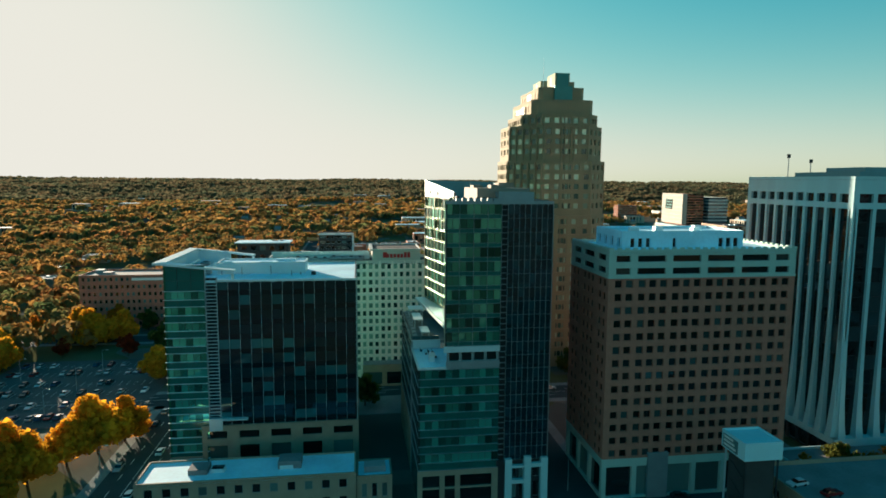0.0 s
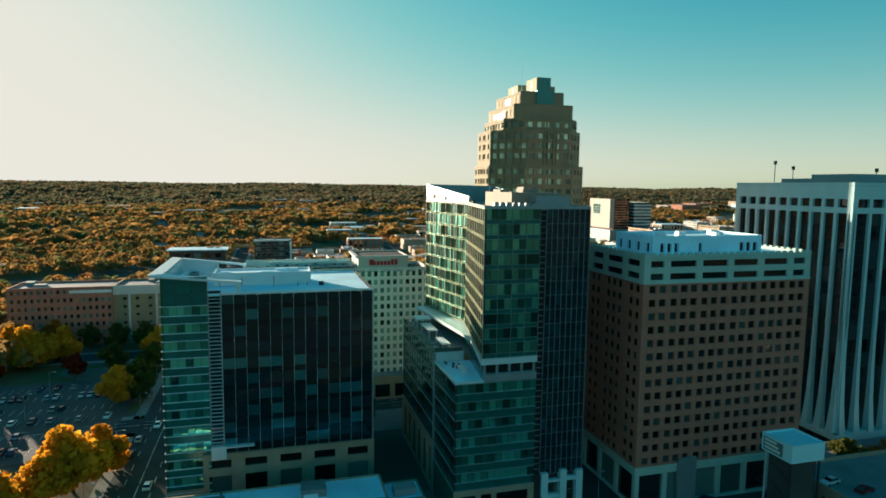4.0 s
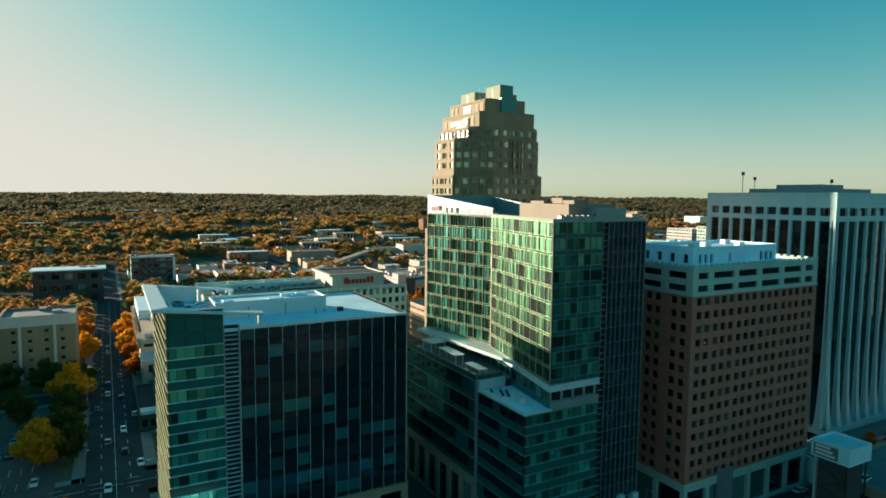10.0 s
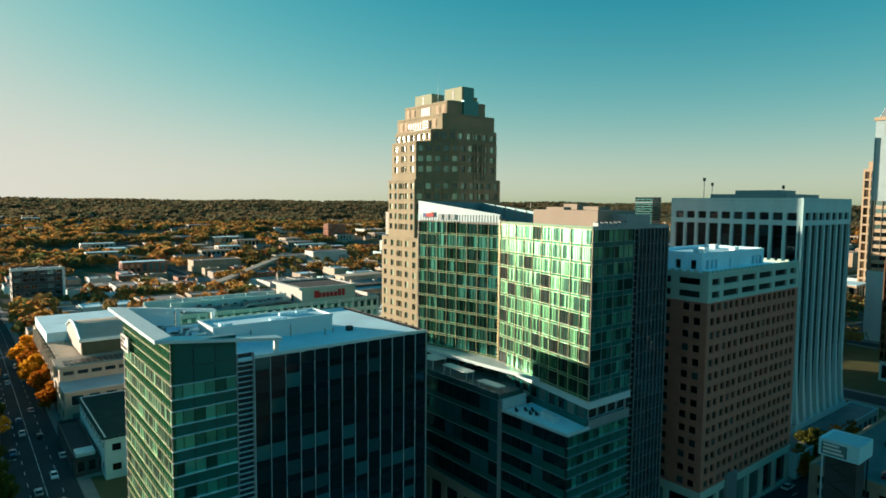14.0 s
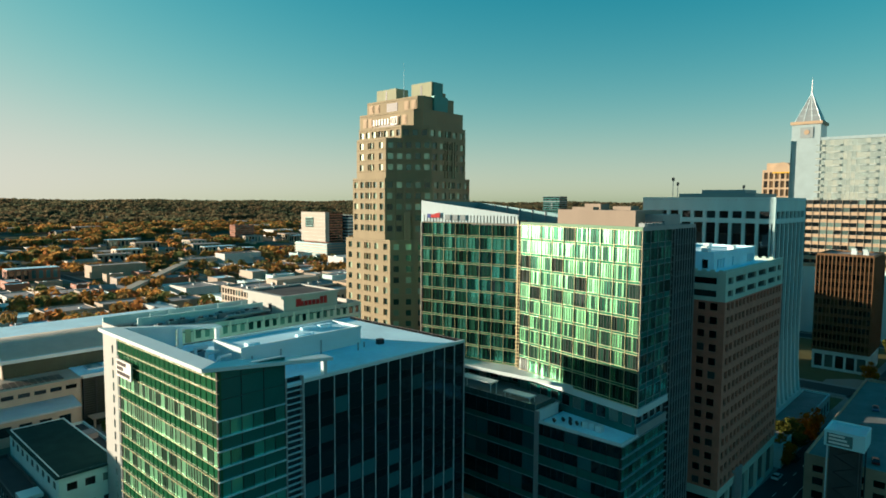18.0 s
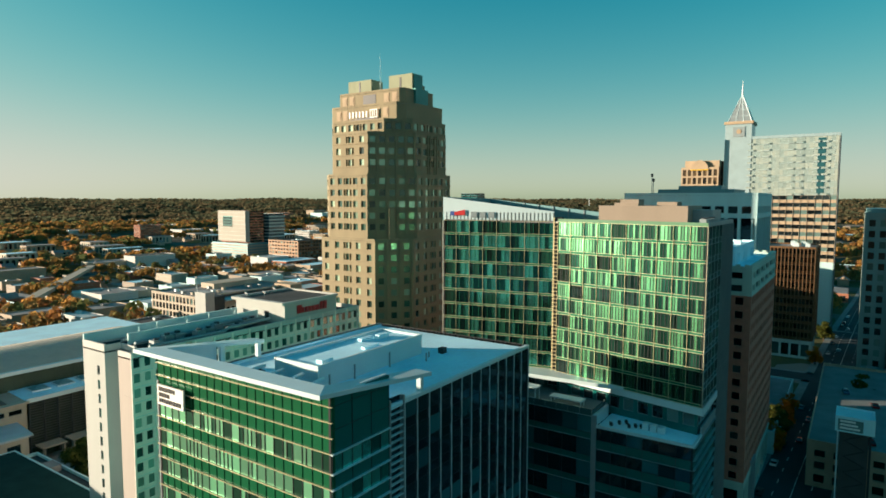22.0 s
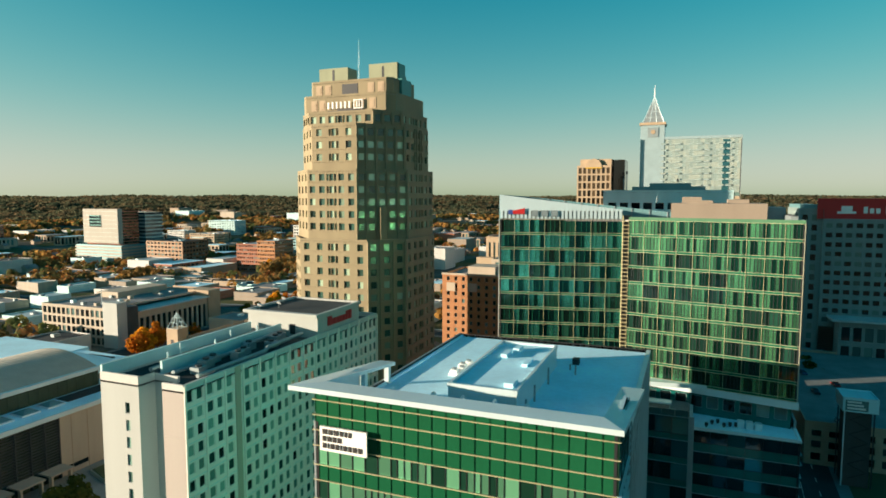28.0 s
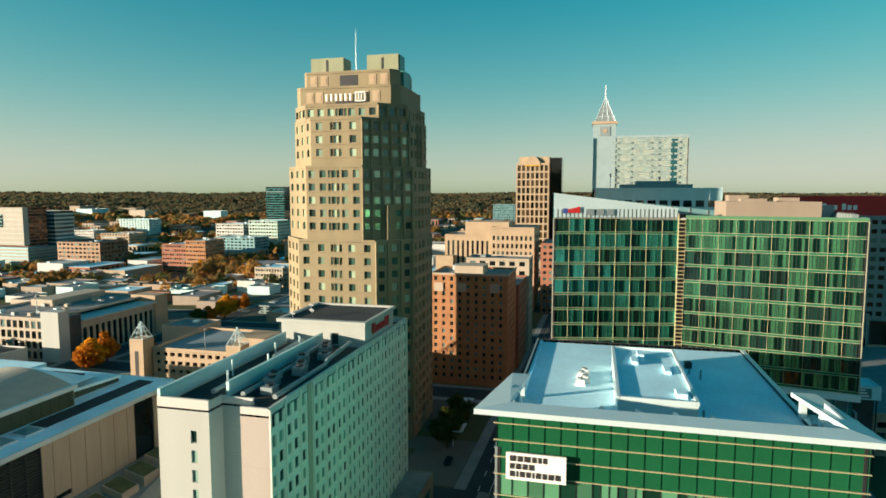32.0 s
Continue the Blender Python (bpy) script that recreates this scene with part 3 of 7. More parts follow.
    B.part("screen_wall", bars((x0 + 0.3, x0 + 0.6, y0 + 0.3, y1, 52, 56.1), (x0 + 0.6, -36.4, y0 + 0.3, y0 + 0.6, 52, 56.1), (x0 + 0.6, -37, y1 - 0.5, y1 - 0.2, 52, 55.9)), M_METAL)
    B.part("roof_house", Geo().box(-35.8, -11.5, 164.0, 172.8, zr, 54.5), M_METAL, "long white roof house")
    B.part("roof_house_roof", Geo().box(-35.45, -11.85, 164.3, 172.45, 54.5, 54.58), M_WHITE)
    for b in ((-35.9, -11.4, 163.9, 164.25, 54.5, 54.95), (-35.9, -11.4, 172.5, 172.9, 54.5, 54.95), (-35.9, -35.5, 164.2, 172.6, 54.5, 54.95), (-11.8, -11.4, 164.2, 172.6, 54.5, 54.95)):
        B.part("parapet", Geo().box(*b), M_METAL)
    for x, y, a, b, h in ((-19, 170, 3.0, 0.9, 0.5), (-16, 169, 2.6, 0.9, 0.7), (-22.5, 166, 3.4, 0.8, 0.4), (-33, 165.5, 2.2, 1.2, 0.6)):
        B.part("roof_vent", Geo().box(x - a / 2, x + a / 2, y - b / 2, y + b / 2, 54.58, 54.6 + h), M_WHITE)
    for x, y, h in ((-15, 160.5, 1.4), (-21, 163.3, 2.4), (-29, 163.4, 2.2), (-34.4, 163.2, 2.0), (-12.6, 161.7, 0.9)):
        B.part("pipe_stub", tube([(x, y, zr), (x, y, zr + h)], 0.14), M_GREY)
    B.part("roof_hatch", Geo().box(-9.6, -8.4, 160.9, 161.9, zr, 52.5), M_DARK)
    for k, (x, y) in enumerate(((-16.5, 176.8), (-18.2, 177.2), (-20, 176.7), (-21.6, 177.3))):
        fan = B.part("roof_fan", bars((x - 0.7, x + 0.7, y - 0.7, y + 0.7, zr, zr + 0.35), (x - 0.55, x + 0.55, y - 0.55, y + 0.55, zr + 0.35, zr + 0.85)), M_SIGNWHITE)
        part("fan_cowl", tube([(x, y, zr + 0.8), (x, y, zr + 1.05)], 0.42, 12), M_GREY, fan)
    for k, (x, y, a, b, h) in enumerate(((-41, 161, 2.4, 2.2, 1.8), (-41.5, 166, 2.0, 3.0, 2.2), (-40.5, 171.5, 2.2, 2.0, 1.6), (-38.2, 163.5, 1.6, 2.4, 1.4), (-37.8, 174.5, 2.0, 1.6, 1.5), (-42, 177.5, 2.5, 2.5, 1.9))):
        u = B.part("cooling_unit", Geo().box(x - a / 2, x + a / 2, y - b / 2, y + b / 2, zr + 0.3, zr + h), M_GREY)
        part("unit_fan", tube([(x, y, zr + h - 0.05), (x, y, zr + h + 0.22)], 0.7, 14), M_DARK, u)
    for k in range(4):
        y = 160 + 4 * k
        B.part("duct", tube([(-43.5, y, zr + 0.7), (-40 + 0.3 * k, y + 0.4, zr + 1.2), (-38.5, y + 2, zr + 2.0), (-36.2, y + 2.6, zr + 1.9)], 0.32, 10), M_METAL)
    B.part("duct", tube([(-44, 158, zr + 2.4), (-44, 178, zr + 2.4)], 0.28, 8), M_METAL)
    # roof frame
    B.part("roof_frame", slab([(-48.9, 150.4, 56.75), (-45.9, 152.6, 56.75), (-45.9, 184.0, 56.75), (-48.8, 187.3, 56.75)], 0.55), M_METAL, "flat white projecting roof frame")
    B.part("roof_frame", slab([(-48.9, 150.4, 56.75), (-28.6, 149.9, 54.7), (-28.6, 152.6, 54.7), (-45.9, 152.6, 56.75)], 0.5), M_METAL)
    B.part("roof_frame", slab([(-45.9, 184.0, 56.75), (-28.7, 183.6, 54.7), (-28.7, 186.0, 54.7), (-48.8, 187.3, 56.75)], 0.5), M_METAL)
    for x, y, z in ((-29.2, 151.4, 54.3), (-29.2, 184.6, 54.3), (-36.4, 151.6, 55.1), (-36.4, 184.4, 55.1)):
        B.part("frame_post", Geo().box(x - 0.35, x + 0.35, y - 0.35, y + 0.35, zr, z), M_METAL)
    # sign: a white panel with three dark lines
    s = B.part("sign_panel", Geo().box(x0 - 0.72, x0 - 0.45, 178.1, 184.2, 49.0, 51.85), M_SIGNWHITE, "white sign panel with three rows of dark bars")
    for k, widths in enumerate(((0.5, 0.42, 0.5, 0.36, 0.26, 0.3), (0.36, 0.42, 0.4, 0.4), (0.4, 0.14, 0.4, 0.36, 0.14, 0.4, 0.34, 0.42, 0.4))):
        y = 183.8
        for b in widths:
            part("sign_bar", Geo().box(x0 - 0.79, x0 - 0.72, y - 1.2 * b, y, 51.0 - 0.82 * k, 51.6 - 0.82 * k), M_SIGNDARK, s)
            y -= 1.2 * b + 0.19
    B.done(200)


G_DEEP = glazing("deep_navy_glass", (0.012, 0.042, 0.06), (0.022, 0.09, 0.12), 0.2, 0.5, wave=0.012, spread=0.35)
G_NAVY = glazing("navy_spandrel_glass", (0.008, 0.022, 0.032), (0.012, 0.035, 0.05), 0.3, 0.45, wave=0.012, spread=0.3)
# Same panes as teal_glass, paler and greener: sunlight is put into the tint.
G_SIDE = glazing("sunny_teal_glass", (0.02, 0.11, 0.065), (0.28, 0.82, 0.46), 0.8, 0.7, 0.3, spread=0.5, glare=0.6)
office_building()


# ---- green glass tower on a stepped glass base ----
def glass_tower():
    B = Building("glass_tower", 34, 152, 0, "green glass tower with white mullion grid on a dark glass base", "tower")
    L, Mm, N, R = (25.2, 184.3), (30.6, 158.6), (29.7, 157.2), (23.6, 125.5)
    z0, z1, fh = 39.5, 73.0, 3.35
    B.bays(L, Mm, z0 + 0.6, 10, 3.29, 8, 3, 2.85, (M_SPANG, G_FNBL), M_SPANG, M_MULL, vfin=0.12, hfin=0.2, vw=0.045, hh=0.05, rooms=0.22)
    B.bays(N, R, z0, 10, fh, 10, 5, 2.85, (M_DARK, G_FNB), M_SPANG, M_MULL, vfin=0.12, hfin=0.2, vw=0.045, hh=0.05, rooms=0.2)
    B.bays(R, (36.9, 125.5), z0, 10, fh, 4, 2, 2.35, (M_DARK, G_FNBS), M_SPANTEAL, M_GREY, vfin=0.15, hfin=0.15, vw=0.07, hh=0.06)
    B.bays((38.4, 125.5), (49.3, 125.5), 10.6, 19, 3.284, 8, 1, 2.3, (M_DARK, G_DEEP), G_DEEP, M_GREY, vfin=0.22, hfin=0.1, vw=0.07, hh=0.05, twin=False)
    B.bays((49.3, 125.5), (49.3, 184.3), 5.0, 20, 3.4, 16, 1, 2.3, (M_DARK, G_DEEP), G_DEEP, M_GREY, vfin=0.12, hfin=0)
    B.bays((49.3, 184.3), L, 40.1, 10, 3.29, 8, 2, 2.35, (M_DARK, G_FNB), M_SPANTEAL, M_GREY, vfin=0.15, hfin=0.1)
    # recess between the two glass volumes, with its ladder of slats
    B.part("recess_wall", Geo().poly([(30.9, 158.6), (31.2, 157.0), (32, 157.0), (32, 158.6)], z0, 74.0), M_DARK)
    sl = Geo().box(-0.35, 0.5, -0.75, 0.75, -0.05, 0.05).mesh("slat", [M_MULL])
    for k in range(40):
        B.part("slat", sl, M_MULL).matrix_basis = pose(30.4, 157.9, z0 + 0.5 + 0.84 * k)
    B.part("edge_post", Geo().box(30.42, 30.6, 158.42, 158.62, z0, 74.0), M_MULL)
    F, w = B.face((36.9, 125.5), (38.4, 125.5))
    B.part("recess_wall", Geo().box(0, w, 0.5, 0.7, 9, 73.4, 0, F), M_CORE)
    sl = Geo().box(0.1, w - 0.1, 0.1, 0.45, -0.06, 0.06).mesh("slat", [M_GREY])
    for k in range(46):
        B.part("slat", sl, M_GREY).matrix_basis = F @ pose(0, 0, 10.5 + 1.36 * k)
    # transfer storey under the glass volumes
    B.part("floor_slab", Geo().poly([(23.3, 125.2), (36.9, 125.2), (36.9, 140), (29.9, 157.2)], 38.0, 39.4), M_METAL)
    g = Geo()
    g.poly([(22.2, 184.8), (26.4, 141.0), (29.6, 142.0), (30.6, 158.6), (26, 184.8)], 39.2, 40.0)
    B.part("floor_slab", g, M_METAL, "white projecting floor slab, lit by the sun")
    B.wall((28.6, 156.5), (24.2, 126.3), 34, 38.0, even(30.5, 10, 2.2, 0.6), [(35.4, 37.8)], M_SPANTEAL, (M_GREY, G_WIN), 0.2)
    B.wall((24.2, 126.2), (36.9, 126.2), 34, 38.0, even(12.7, 4, 2.6, 0.5), [(35.6, 37.9)], M_GREY, (M_METAL, G_WIN), 0.2)
    B.part("rail_wall", Geo().box(24.0, 36.9, 125.4, 125.75, 34.0, 35.7), M_GREY)
    B.wall((27, 184), (30.5, 156.5), 36, 39.4, even(27.7, 9, 2.2, 0.6), [(36.4, 39.0)], M_SPANTEAL, (M_GREY, G_WIN), 0.2)
    # base
    B.bays((17.4, 181.0), (17.4, 144.2), 13.0, 5, 4.6, 12, 1, 3.4, (M_DARK, G_DARK), M_SPANTEAL, M_GREY, vfin=0.0, hfin=0.15, twin=False)
    B.bays((17.4, 143.4), (17.4, 125.5), 9.0, 6, 4.15, 6, 1, 2.4, (M_DARK, G_DARK), M_SPANTEAL, M_GREY, vfin=0.0, hfin=0.15, twin=False)
    B.bays((17.4, 125.5), (36.9, 125.5), 9.0, 6, 4.15, 6, 2, 2.3, (M_DARK, G_WBD), M_SPANTEAL, M_GREY, vfin=0.0, hfin=0.35)
    B.part("corner_post", Geo().box(17.2, 17.7, 143.3, 144.3, 0, 36.2), M_GREY)
    B.wall((17.2, 181.2), (17.2, 144.2), 0, 13.0, even(37, 6, 4.4, 1.2), [(0.6, 10.8)], M_TAN, (M_DARK, G_WIN), 0.7, name="base_wall")
    B.plain((17.3, 144.2), (17.3, 125.6), 0, 9.0, M_SPANTEAL)
    B.wall((17.2, 125.2), (36.9, 125.2), 0, 9.0, [(1.2, 5.4), (6.6, 9.2), (10.4, 18.2)], [(0.6, 4.2), (4.6, 7.6)], M_TAN, (M_DARK, G_WIN), 0.5, name="base_wall")
    B.part("corner_post", Geo().box(36.5, 38.6, 125.3, 126.5, 0, 10.6), M_DARK)
    for x in (38.6, 43.4, 47.6):
        B.part("column", Geo().box(x, x + 1.7, 124.6, 126.2, 0, 11.0 if x != 43.4 else 11.4), M_CONC, "white concrete column")
    B.part("beam", bars((38.6, 45.1, 124.9, 125.9, 4.6, 5.6), (45.1, 49.2, 124.9, 125.9, 8.6, 9.6), (38.6, 45.1, 124.9, 125.9, 8.6, 9.2)), M_CONC)
    B.wall((38.5, 126.1), (49.3, 126.1), 0, 10.6, even(10.8, 3, 2.8, 0.5), [(0.5, 4.5), (5.6, 8.6)], M_DARK, (M_GREY, G_WIN), 0.3)
    B.part("terrace_floor", Geo().box(17.5, 30, 125.6, 143.4, 33.4, 34.0), M_WHITE)
    B.part("terrace_floor", Geo().box(17.5, 31, 144.2, 181, 35.3, 36.0), M_WALK)
    B.part("terrace_edge", bars((17.3, 17.7, 125.4, 143.4, 33.9, 34.4), (17.7, 24.2, 125.4, 125.8, 33.9, 34.4), (17.5, 25, 143.5, 144.1, 34, 36.3)), M_METAL)
    for k in range(15):
        B.part("glass_rail", Geo().box(17.42, 17.48, 144.4 + 2.45 * k, 146.75 + 2.45 * k, 36.0, 37.3), G_RAIL)
    for k in range(3):
        B.part("glass_rail", Geo().box(17.6 + 2.4 * k, 19.9 + 2.4 * k, 144.2, 144.26, 36.0, 37.3), G_RAIL)
    for x, y, a, b, z in ((21, 172, 4.5, 5.5, 39.0), (20.5, 161.5, 2.6, 9, 38.6), (21.5, 151, 2.4, 7, 37.2)):
        c = B.part("canopy", Geo().box(x - a / 2, x + a / 2, y - b / 2, y + b / 2, z, z + 0.25), M_METAL, "white terrace canopy")
        for sx in (-1, 1):
            for sy in (-1, 1):
                part("canopy_post", Geo().box(x + sx * (a / 2 - 0.3) - 0.08, x + sx * (a / 2 - 0.3) + 0.08, y + sy * (b / 2 - 0.3) - 0.08, y + sy * (b / 2 - 0.3) + 0.08, 36, z), M_METAL, c)
    for k in range(9):
        B.part("planter", Geo().box(18.2, 19.2, 146.5 + 3.6 * k, 148.4 + 3.6 * k, 36, 36.9), M_GREY)
    for k in range(3):
        B.part("terrace_unit", Geo().box(20.6 + 0.2 * k, 22.0 + 0.2 * k, 131.4 + 1.5 * k, 132.6 + 1.5 * k, 34, 35.3), M_METAL)
    for k in range(7):
        x, y = 19 + random.uniform(0, 3.5), 134.5 + 1.05 * k
        B.part("terrace_chair", bars((x, x + 0.6, y, y + 0.6, 34.3, 34.45), (x, x + 0.08, y, y + 0.6, 34.45, 34.95), (x + 0.1, x + 0.5, y + 0.1, y + 0.5, 34, 34.3)), M_DARK)
    # roof
    B.part("roof", Geo().poly([(23.9, 125.7), (49.2, 125.7), (49.2, 184.1), (25.5, 184.1), (30.6, 158), (29.8, 157)], 72.7, 73.1), M_ROOFGREY)
    for P, Q in ((R, (49.3, 125.5)), ((49.3, 125.5), (49.3, 184.3)), (N, R)):
        F, w = B.face(P, Q)
        B.part("parapet", Geo().box(0, w, -0.1, 0.3, 73.0, 73.7, 0, F), M_CAP if P == N else M_GREY)
    crown = Geo()
    crown.poly([L, (30.6, 158.6), (30.95, 158.65), (25.6, 184.35)], 74.9, [78.4, 75.2, 75.2, 78.4])
    B.part("crown_wall", crown, M_METAL, "white sloping roof screen")
    F, w = B.face(L, (30.6, 158.6))
    B.part("crown_backing", Geo().box(0, w, 0.5, 0.7, 73.1, 75.0, 0, F), M_GREY)
    me = Geo().box(-0.28, 0.28, -0.1, 0.12, 73.2, 74.9).mesh("slat", [M_METAL])
    for k in range(30):
        B.part("crown_slat", me, M_METAL).matrix_basis = F @ pose(0.45 + k * (w - 0.9) / 29, 0.1, 0)
    B.part("crown_wall", Geo().poly([(25.3, 184.0), (47.5, 184.0), (47.5, 184.4), (25.3, 184.4)], 73, [78.4, 78.0, 78.0, 78.4]), M_TEALP)
    B.part("crown_wall", Geo().poly([(47.2, 184.2), (47.2, 146), (47.6, 146), (47.6, 184.2)][::-1], 73, [78.0, 74.0, 74.0, 78.0]), M_TEALP)
    for k in range(8):
        B.part("crown_rib", Geo().box(47.0, 47.2, 150 + 4 * k, 150.25 + 4 * k, 73, 74.4 + 0.42 * k), M_GREY)
    s = B.part("logo", Geo().box(1.9, 2.9, -0.3, -0.15, 74.1, 75.1, 0, F), M_BLUE, "small blue and red mark on the roof screen")
    part("logo_wing", Geo().poly([(0, 0), (2.6, 0), (2.6, 0.12), (0, 0.12)], 0, [0.7, 1.3, 1.3, 0.7]).mesh("wing", [M_RED]), M_RED, s).matrix_basis = F @ pose(2.9, -0.3, 74.2)
    for k in range(3):
        part("letter_block", Geo().box(7.0 + 2.1 * k, 8.4 + 2.1 * k, -0.28, -0.15, 73.7, 75.0, 0, F), M_GREY, s)
    B.part("roof_house", Geo().box(32, 45, 131, 149, 73.1, 76.6), M_TAUPE, "beige roof house")
    B.part("roof_house", Geo().box(36.5, 45, 127.2, 131, 73.1, 75.8), M_GREY)
    for q in ((36, 40, 134, 138, 76.6, 77.4), (33, 35.5, 141, 146, 76.6, 77.2), (40, 44, 143, 147, 76.6, 77.9)):
        B.part("roof_plant", Geo().box(*q), M_TAUPE)
    for k in range(7):
        u = B.part("roof_unit", Geo().box(26.2 + 1.5 * k, 27.3 + 1.5 * k, 126.4, 127.6, 73.1, 74.3), M_GREY)
        part("unit_fan", tube([(26.75 + 1.5 * k, 127, 74.3), (26.75 + 1.5 * k, 127, 74.5)], 0.4, 10), M_DARK, u)
    B.part("roof_dish", tube([(34.2, 152, 76.6), (34.2, 152, 78.2)], 0.06), M_GREY)
    B.done(200)


M_CAP = mat("green_cap", (0.06, 0.17, 0.09), 0.6, var=0.1)
M_TAUPE = mat("taupe_panel", (0.27, 0.22, 0.17), 0.75, var=0.1, streak=0.2)
M_SPANG = mat("glass_spandrel", (0.03, 0.24, 0.14), 0.2, 0.5, var=0.15, rnd=0.3, bump=0.01)
M_TEALP = mat("teal_panel", (0.13, 0.27, 0.29), 0.5, 0.2, var=0.1)
# Tower glass for the side out of the sun, with shade and reflections in the tint.
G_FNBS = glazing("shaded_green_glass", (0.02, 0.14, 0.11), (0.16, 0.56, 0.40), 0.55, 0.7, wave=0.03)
G_RAIL = mat("rail_glass", (0.05, 0.11, 0.11), 0.08, 0.2, var=0.1, bump=0)
glass_tower()


# ---- brown brick block with a cream crown ----
def brick_block():
    B = Building("brick_block", 86, 135, 0, "brown brick office block with small square windows and a pale crown", "office building")
    x0, x1, y0, y1 = 62.5, 111.0, 123.0, 149.0

    def groups(w, sizes, ww, gap, margin):
        free = (w - 2 * margin - sum(n * ww + (n - 1) * gap for n in sizes)) / (len(sizes) - 1)
        out, a = [], margin
        for n in sizes:
            for k in range(n):
                out.append((a, a + ww))
                a += ww + gap
            a += free - gap
        return out
    mats = (M_BROWN, G_WINDARK)
    for P, Q, sizes, big in (((x0, y0), (x1, y0), (2, 3, 3, 3, 3, 2), (3.6, 7.2, 7.2, 7.2, 7.2, 3.6)), ((x0, y1), (x0, y0), (2, 3, 2), (5.4, 7.2, 5.4)), ((x1, y0), (x1, y1), (2, 3, 2), (5.4, 7.2, 5.4))):
        F, w = B.face(P, Q)
        cols = groups(w, sizes, 1.8, 0.95, 1.65)
        B.wall(P, Q, 10.2, 55.7, cols, storeys(10.2, 14, 3.25, 0.7, 2.5), M_BROWN, mats, 0.4, rim=0.06)
        gap = (w - sum(big)) / (len(big) + 1)
        wide, a = [], gap
        for b in big:
            wide.append((a, a + b))
            a += b + gap
        B.wall((P[0] + 0, P[1]), Q, 55.7, 62.3, wide, [(56.3, 57.9), (59.3, 60.9)], M_PALE, (M_GREY, G_WINDARK), 0.5, name="crown_wall")
        n = len(sizes)
        B.wall(P, Q, 0, 10.2, even(w, n, (w - 1.2 * (n + 1)) / n), [(0.5, 8.3)], M_PALE, (M_GREY, G_WIN), 0.8, name="base_wall")
    B.plain((x1, y1), (x0, y1), 0, 62.3, M_BROWN)
    for z in (55.4, 9.9):
        B.part("string_course", Geo().box(x0 - 0.15, x1 + 0.15, y0 - 0.15, y0 + 0.1, z, z + 0.5), M_PALE)
        B.part("string_course", Geo().box(x0 - 0.15, x0 + 0.1, y0 + 0.1, y1, z, z + 0.5), M_PALE)
    # tall entrance glass
    B.part("entrance_bay", Geo().box(74.3, 79.6, y0 - 0.5, y0 + 0.3, 0, 11.6), M_GREY)
    F, w = B.face((74.5, y0 - 0.52), (79.4, y0 - 0.52))
    for i in range(4):
        for j in range(6):
            B.pane(F, (i + 0.5) * w / 4, 0.6 + (j + 0.5) * 1.8, w / 4 - 0.05, 1.75, -0.02, (M_GREY, G_WIN), "glass_pane")
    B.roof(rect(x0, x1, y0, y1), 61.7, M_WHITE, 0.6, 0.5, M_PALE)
    for k in range(25):
        B.part("parapet_block", Geo().box(x0 + 0.1 + 1.98 * k, x0 + 1.1 + 1.98 * k, y0 - 0.05, y0 + 0.45, 62.3, 62.75), M_PALE)
    for k in range(13):
        B.part("parapet_block", Geo().box(x0 - 0.05, x0 + 0.45, y0 + 0.6 + 1.98 * k, y0 + 1.6 + 1.98 * k, 62.3, 62.75), M_PALE)
        B.part("parapet_block", Geo().box(x1 - 0.45, x1 + 0.05, y0 + 0.6 + 1.98 * k, y0 + 1.6 + 1.98 * k, 62.3, 62.75), M_PALE)
    h0, h1, k0, k1 = 67.5, 99.5, 127.5, 144.0
    B.wall((h0, k0), (h1, k0), 61.7, 66.4, [(2.2, 3.4), (4.2, 5.4), (6.2, 7.4), (13.2, 14.2), (25.4, 26.8), (27.4, 28.8), (29.4, 30.8)], [(62.3, 64.6)], M_WHITE, (M_WHITE, G_WINDARK), 0.5, name="roof_house_wall")
    B.wall((h0, k1), (h0, k0), 61.7, 66.4, even(16.5, 4, 1.6, 1.4), [(62.3, 64.6)], M_WHITE, (M_WHITE, G_WINDARK), 0.5, name="roof_house_wall")
    B.plain((h1, k0), (h1, k1), 61.7, 66.4, M_WHITE, "roof_house_wall")
    B.plain((h1, k1), (h0, k1), 61.7, 66.4, M_WHITE, "roof_house_wall")
    B.part("roof_house_roof", Geo().box(h0 + 0.3, h1 - 0.3, k0 + 0.3, k1 - 0.3, 65.4, 65.8), M_WHITE)
    for x, y in ((72, 131), (80, 134), (88, 130), (93, 138)):
        B.part("roof_unit", Geo().box(x - 1.1, x + 1.1, y - 0.8, y + 0.8, 65.8, 67.0), M_METAL)
    B.done(140)


# Pale stone, with the teal of shade put into its colour.
M_PALE = mat("pale_stone", (0.42, 0.55, 0.48), 0.8, var=0.1, streak=0.2)
G_WINDARK = glazing("dark_window", (0.006, 0.008, 0.009), (0.055, 0.085, 0.085), 0.3, 0.1)
brick_block()


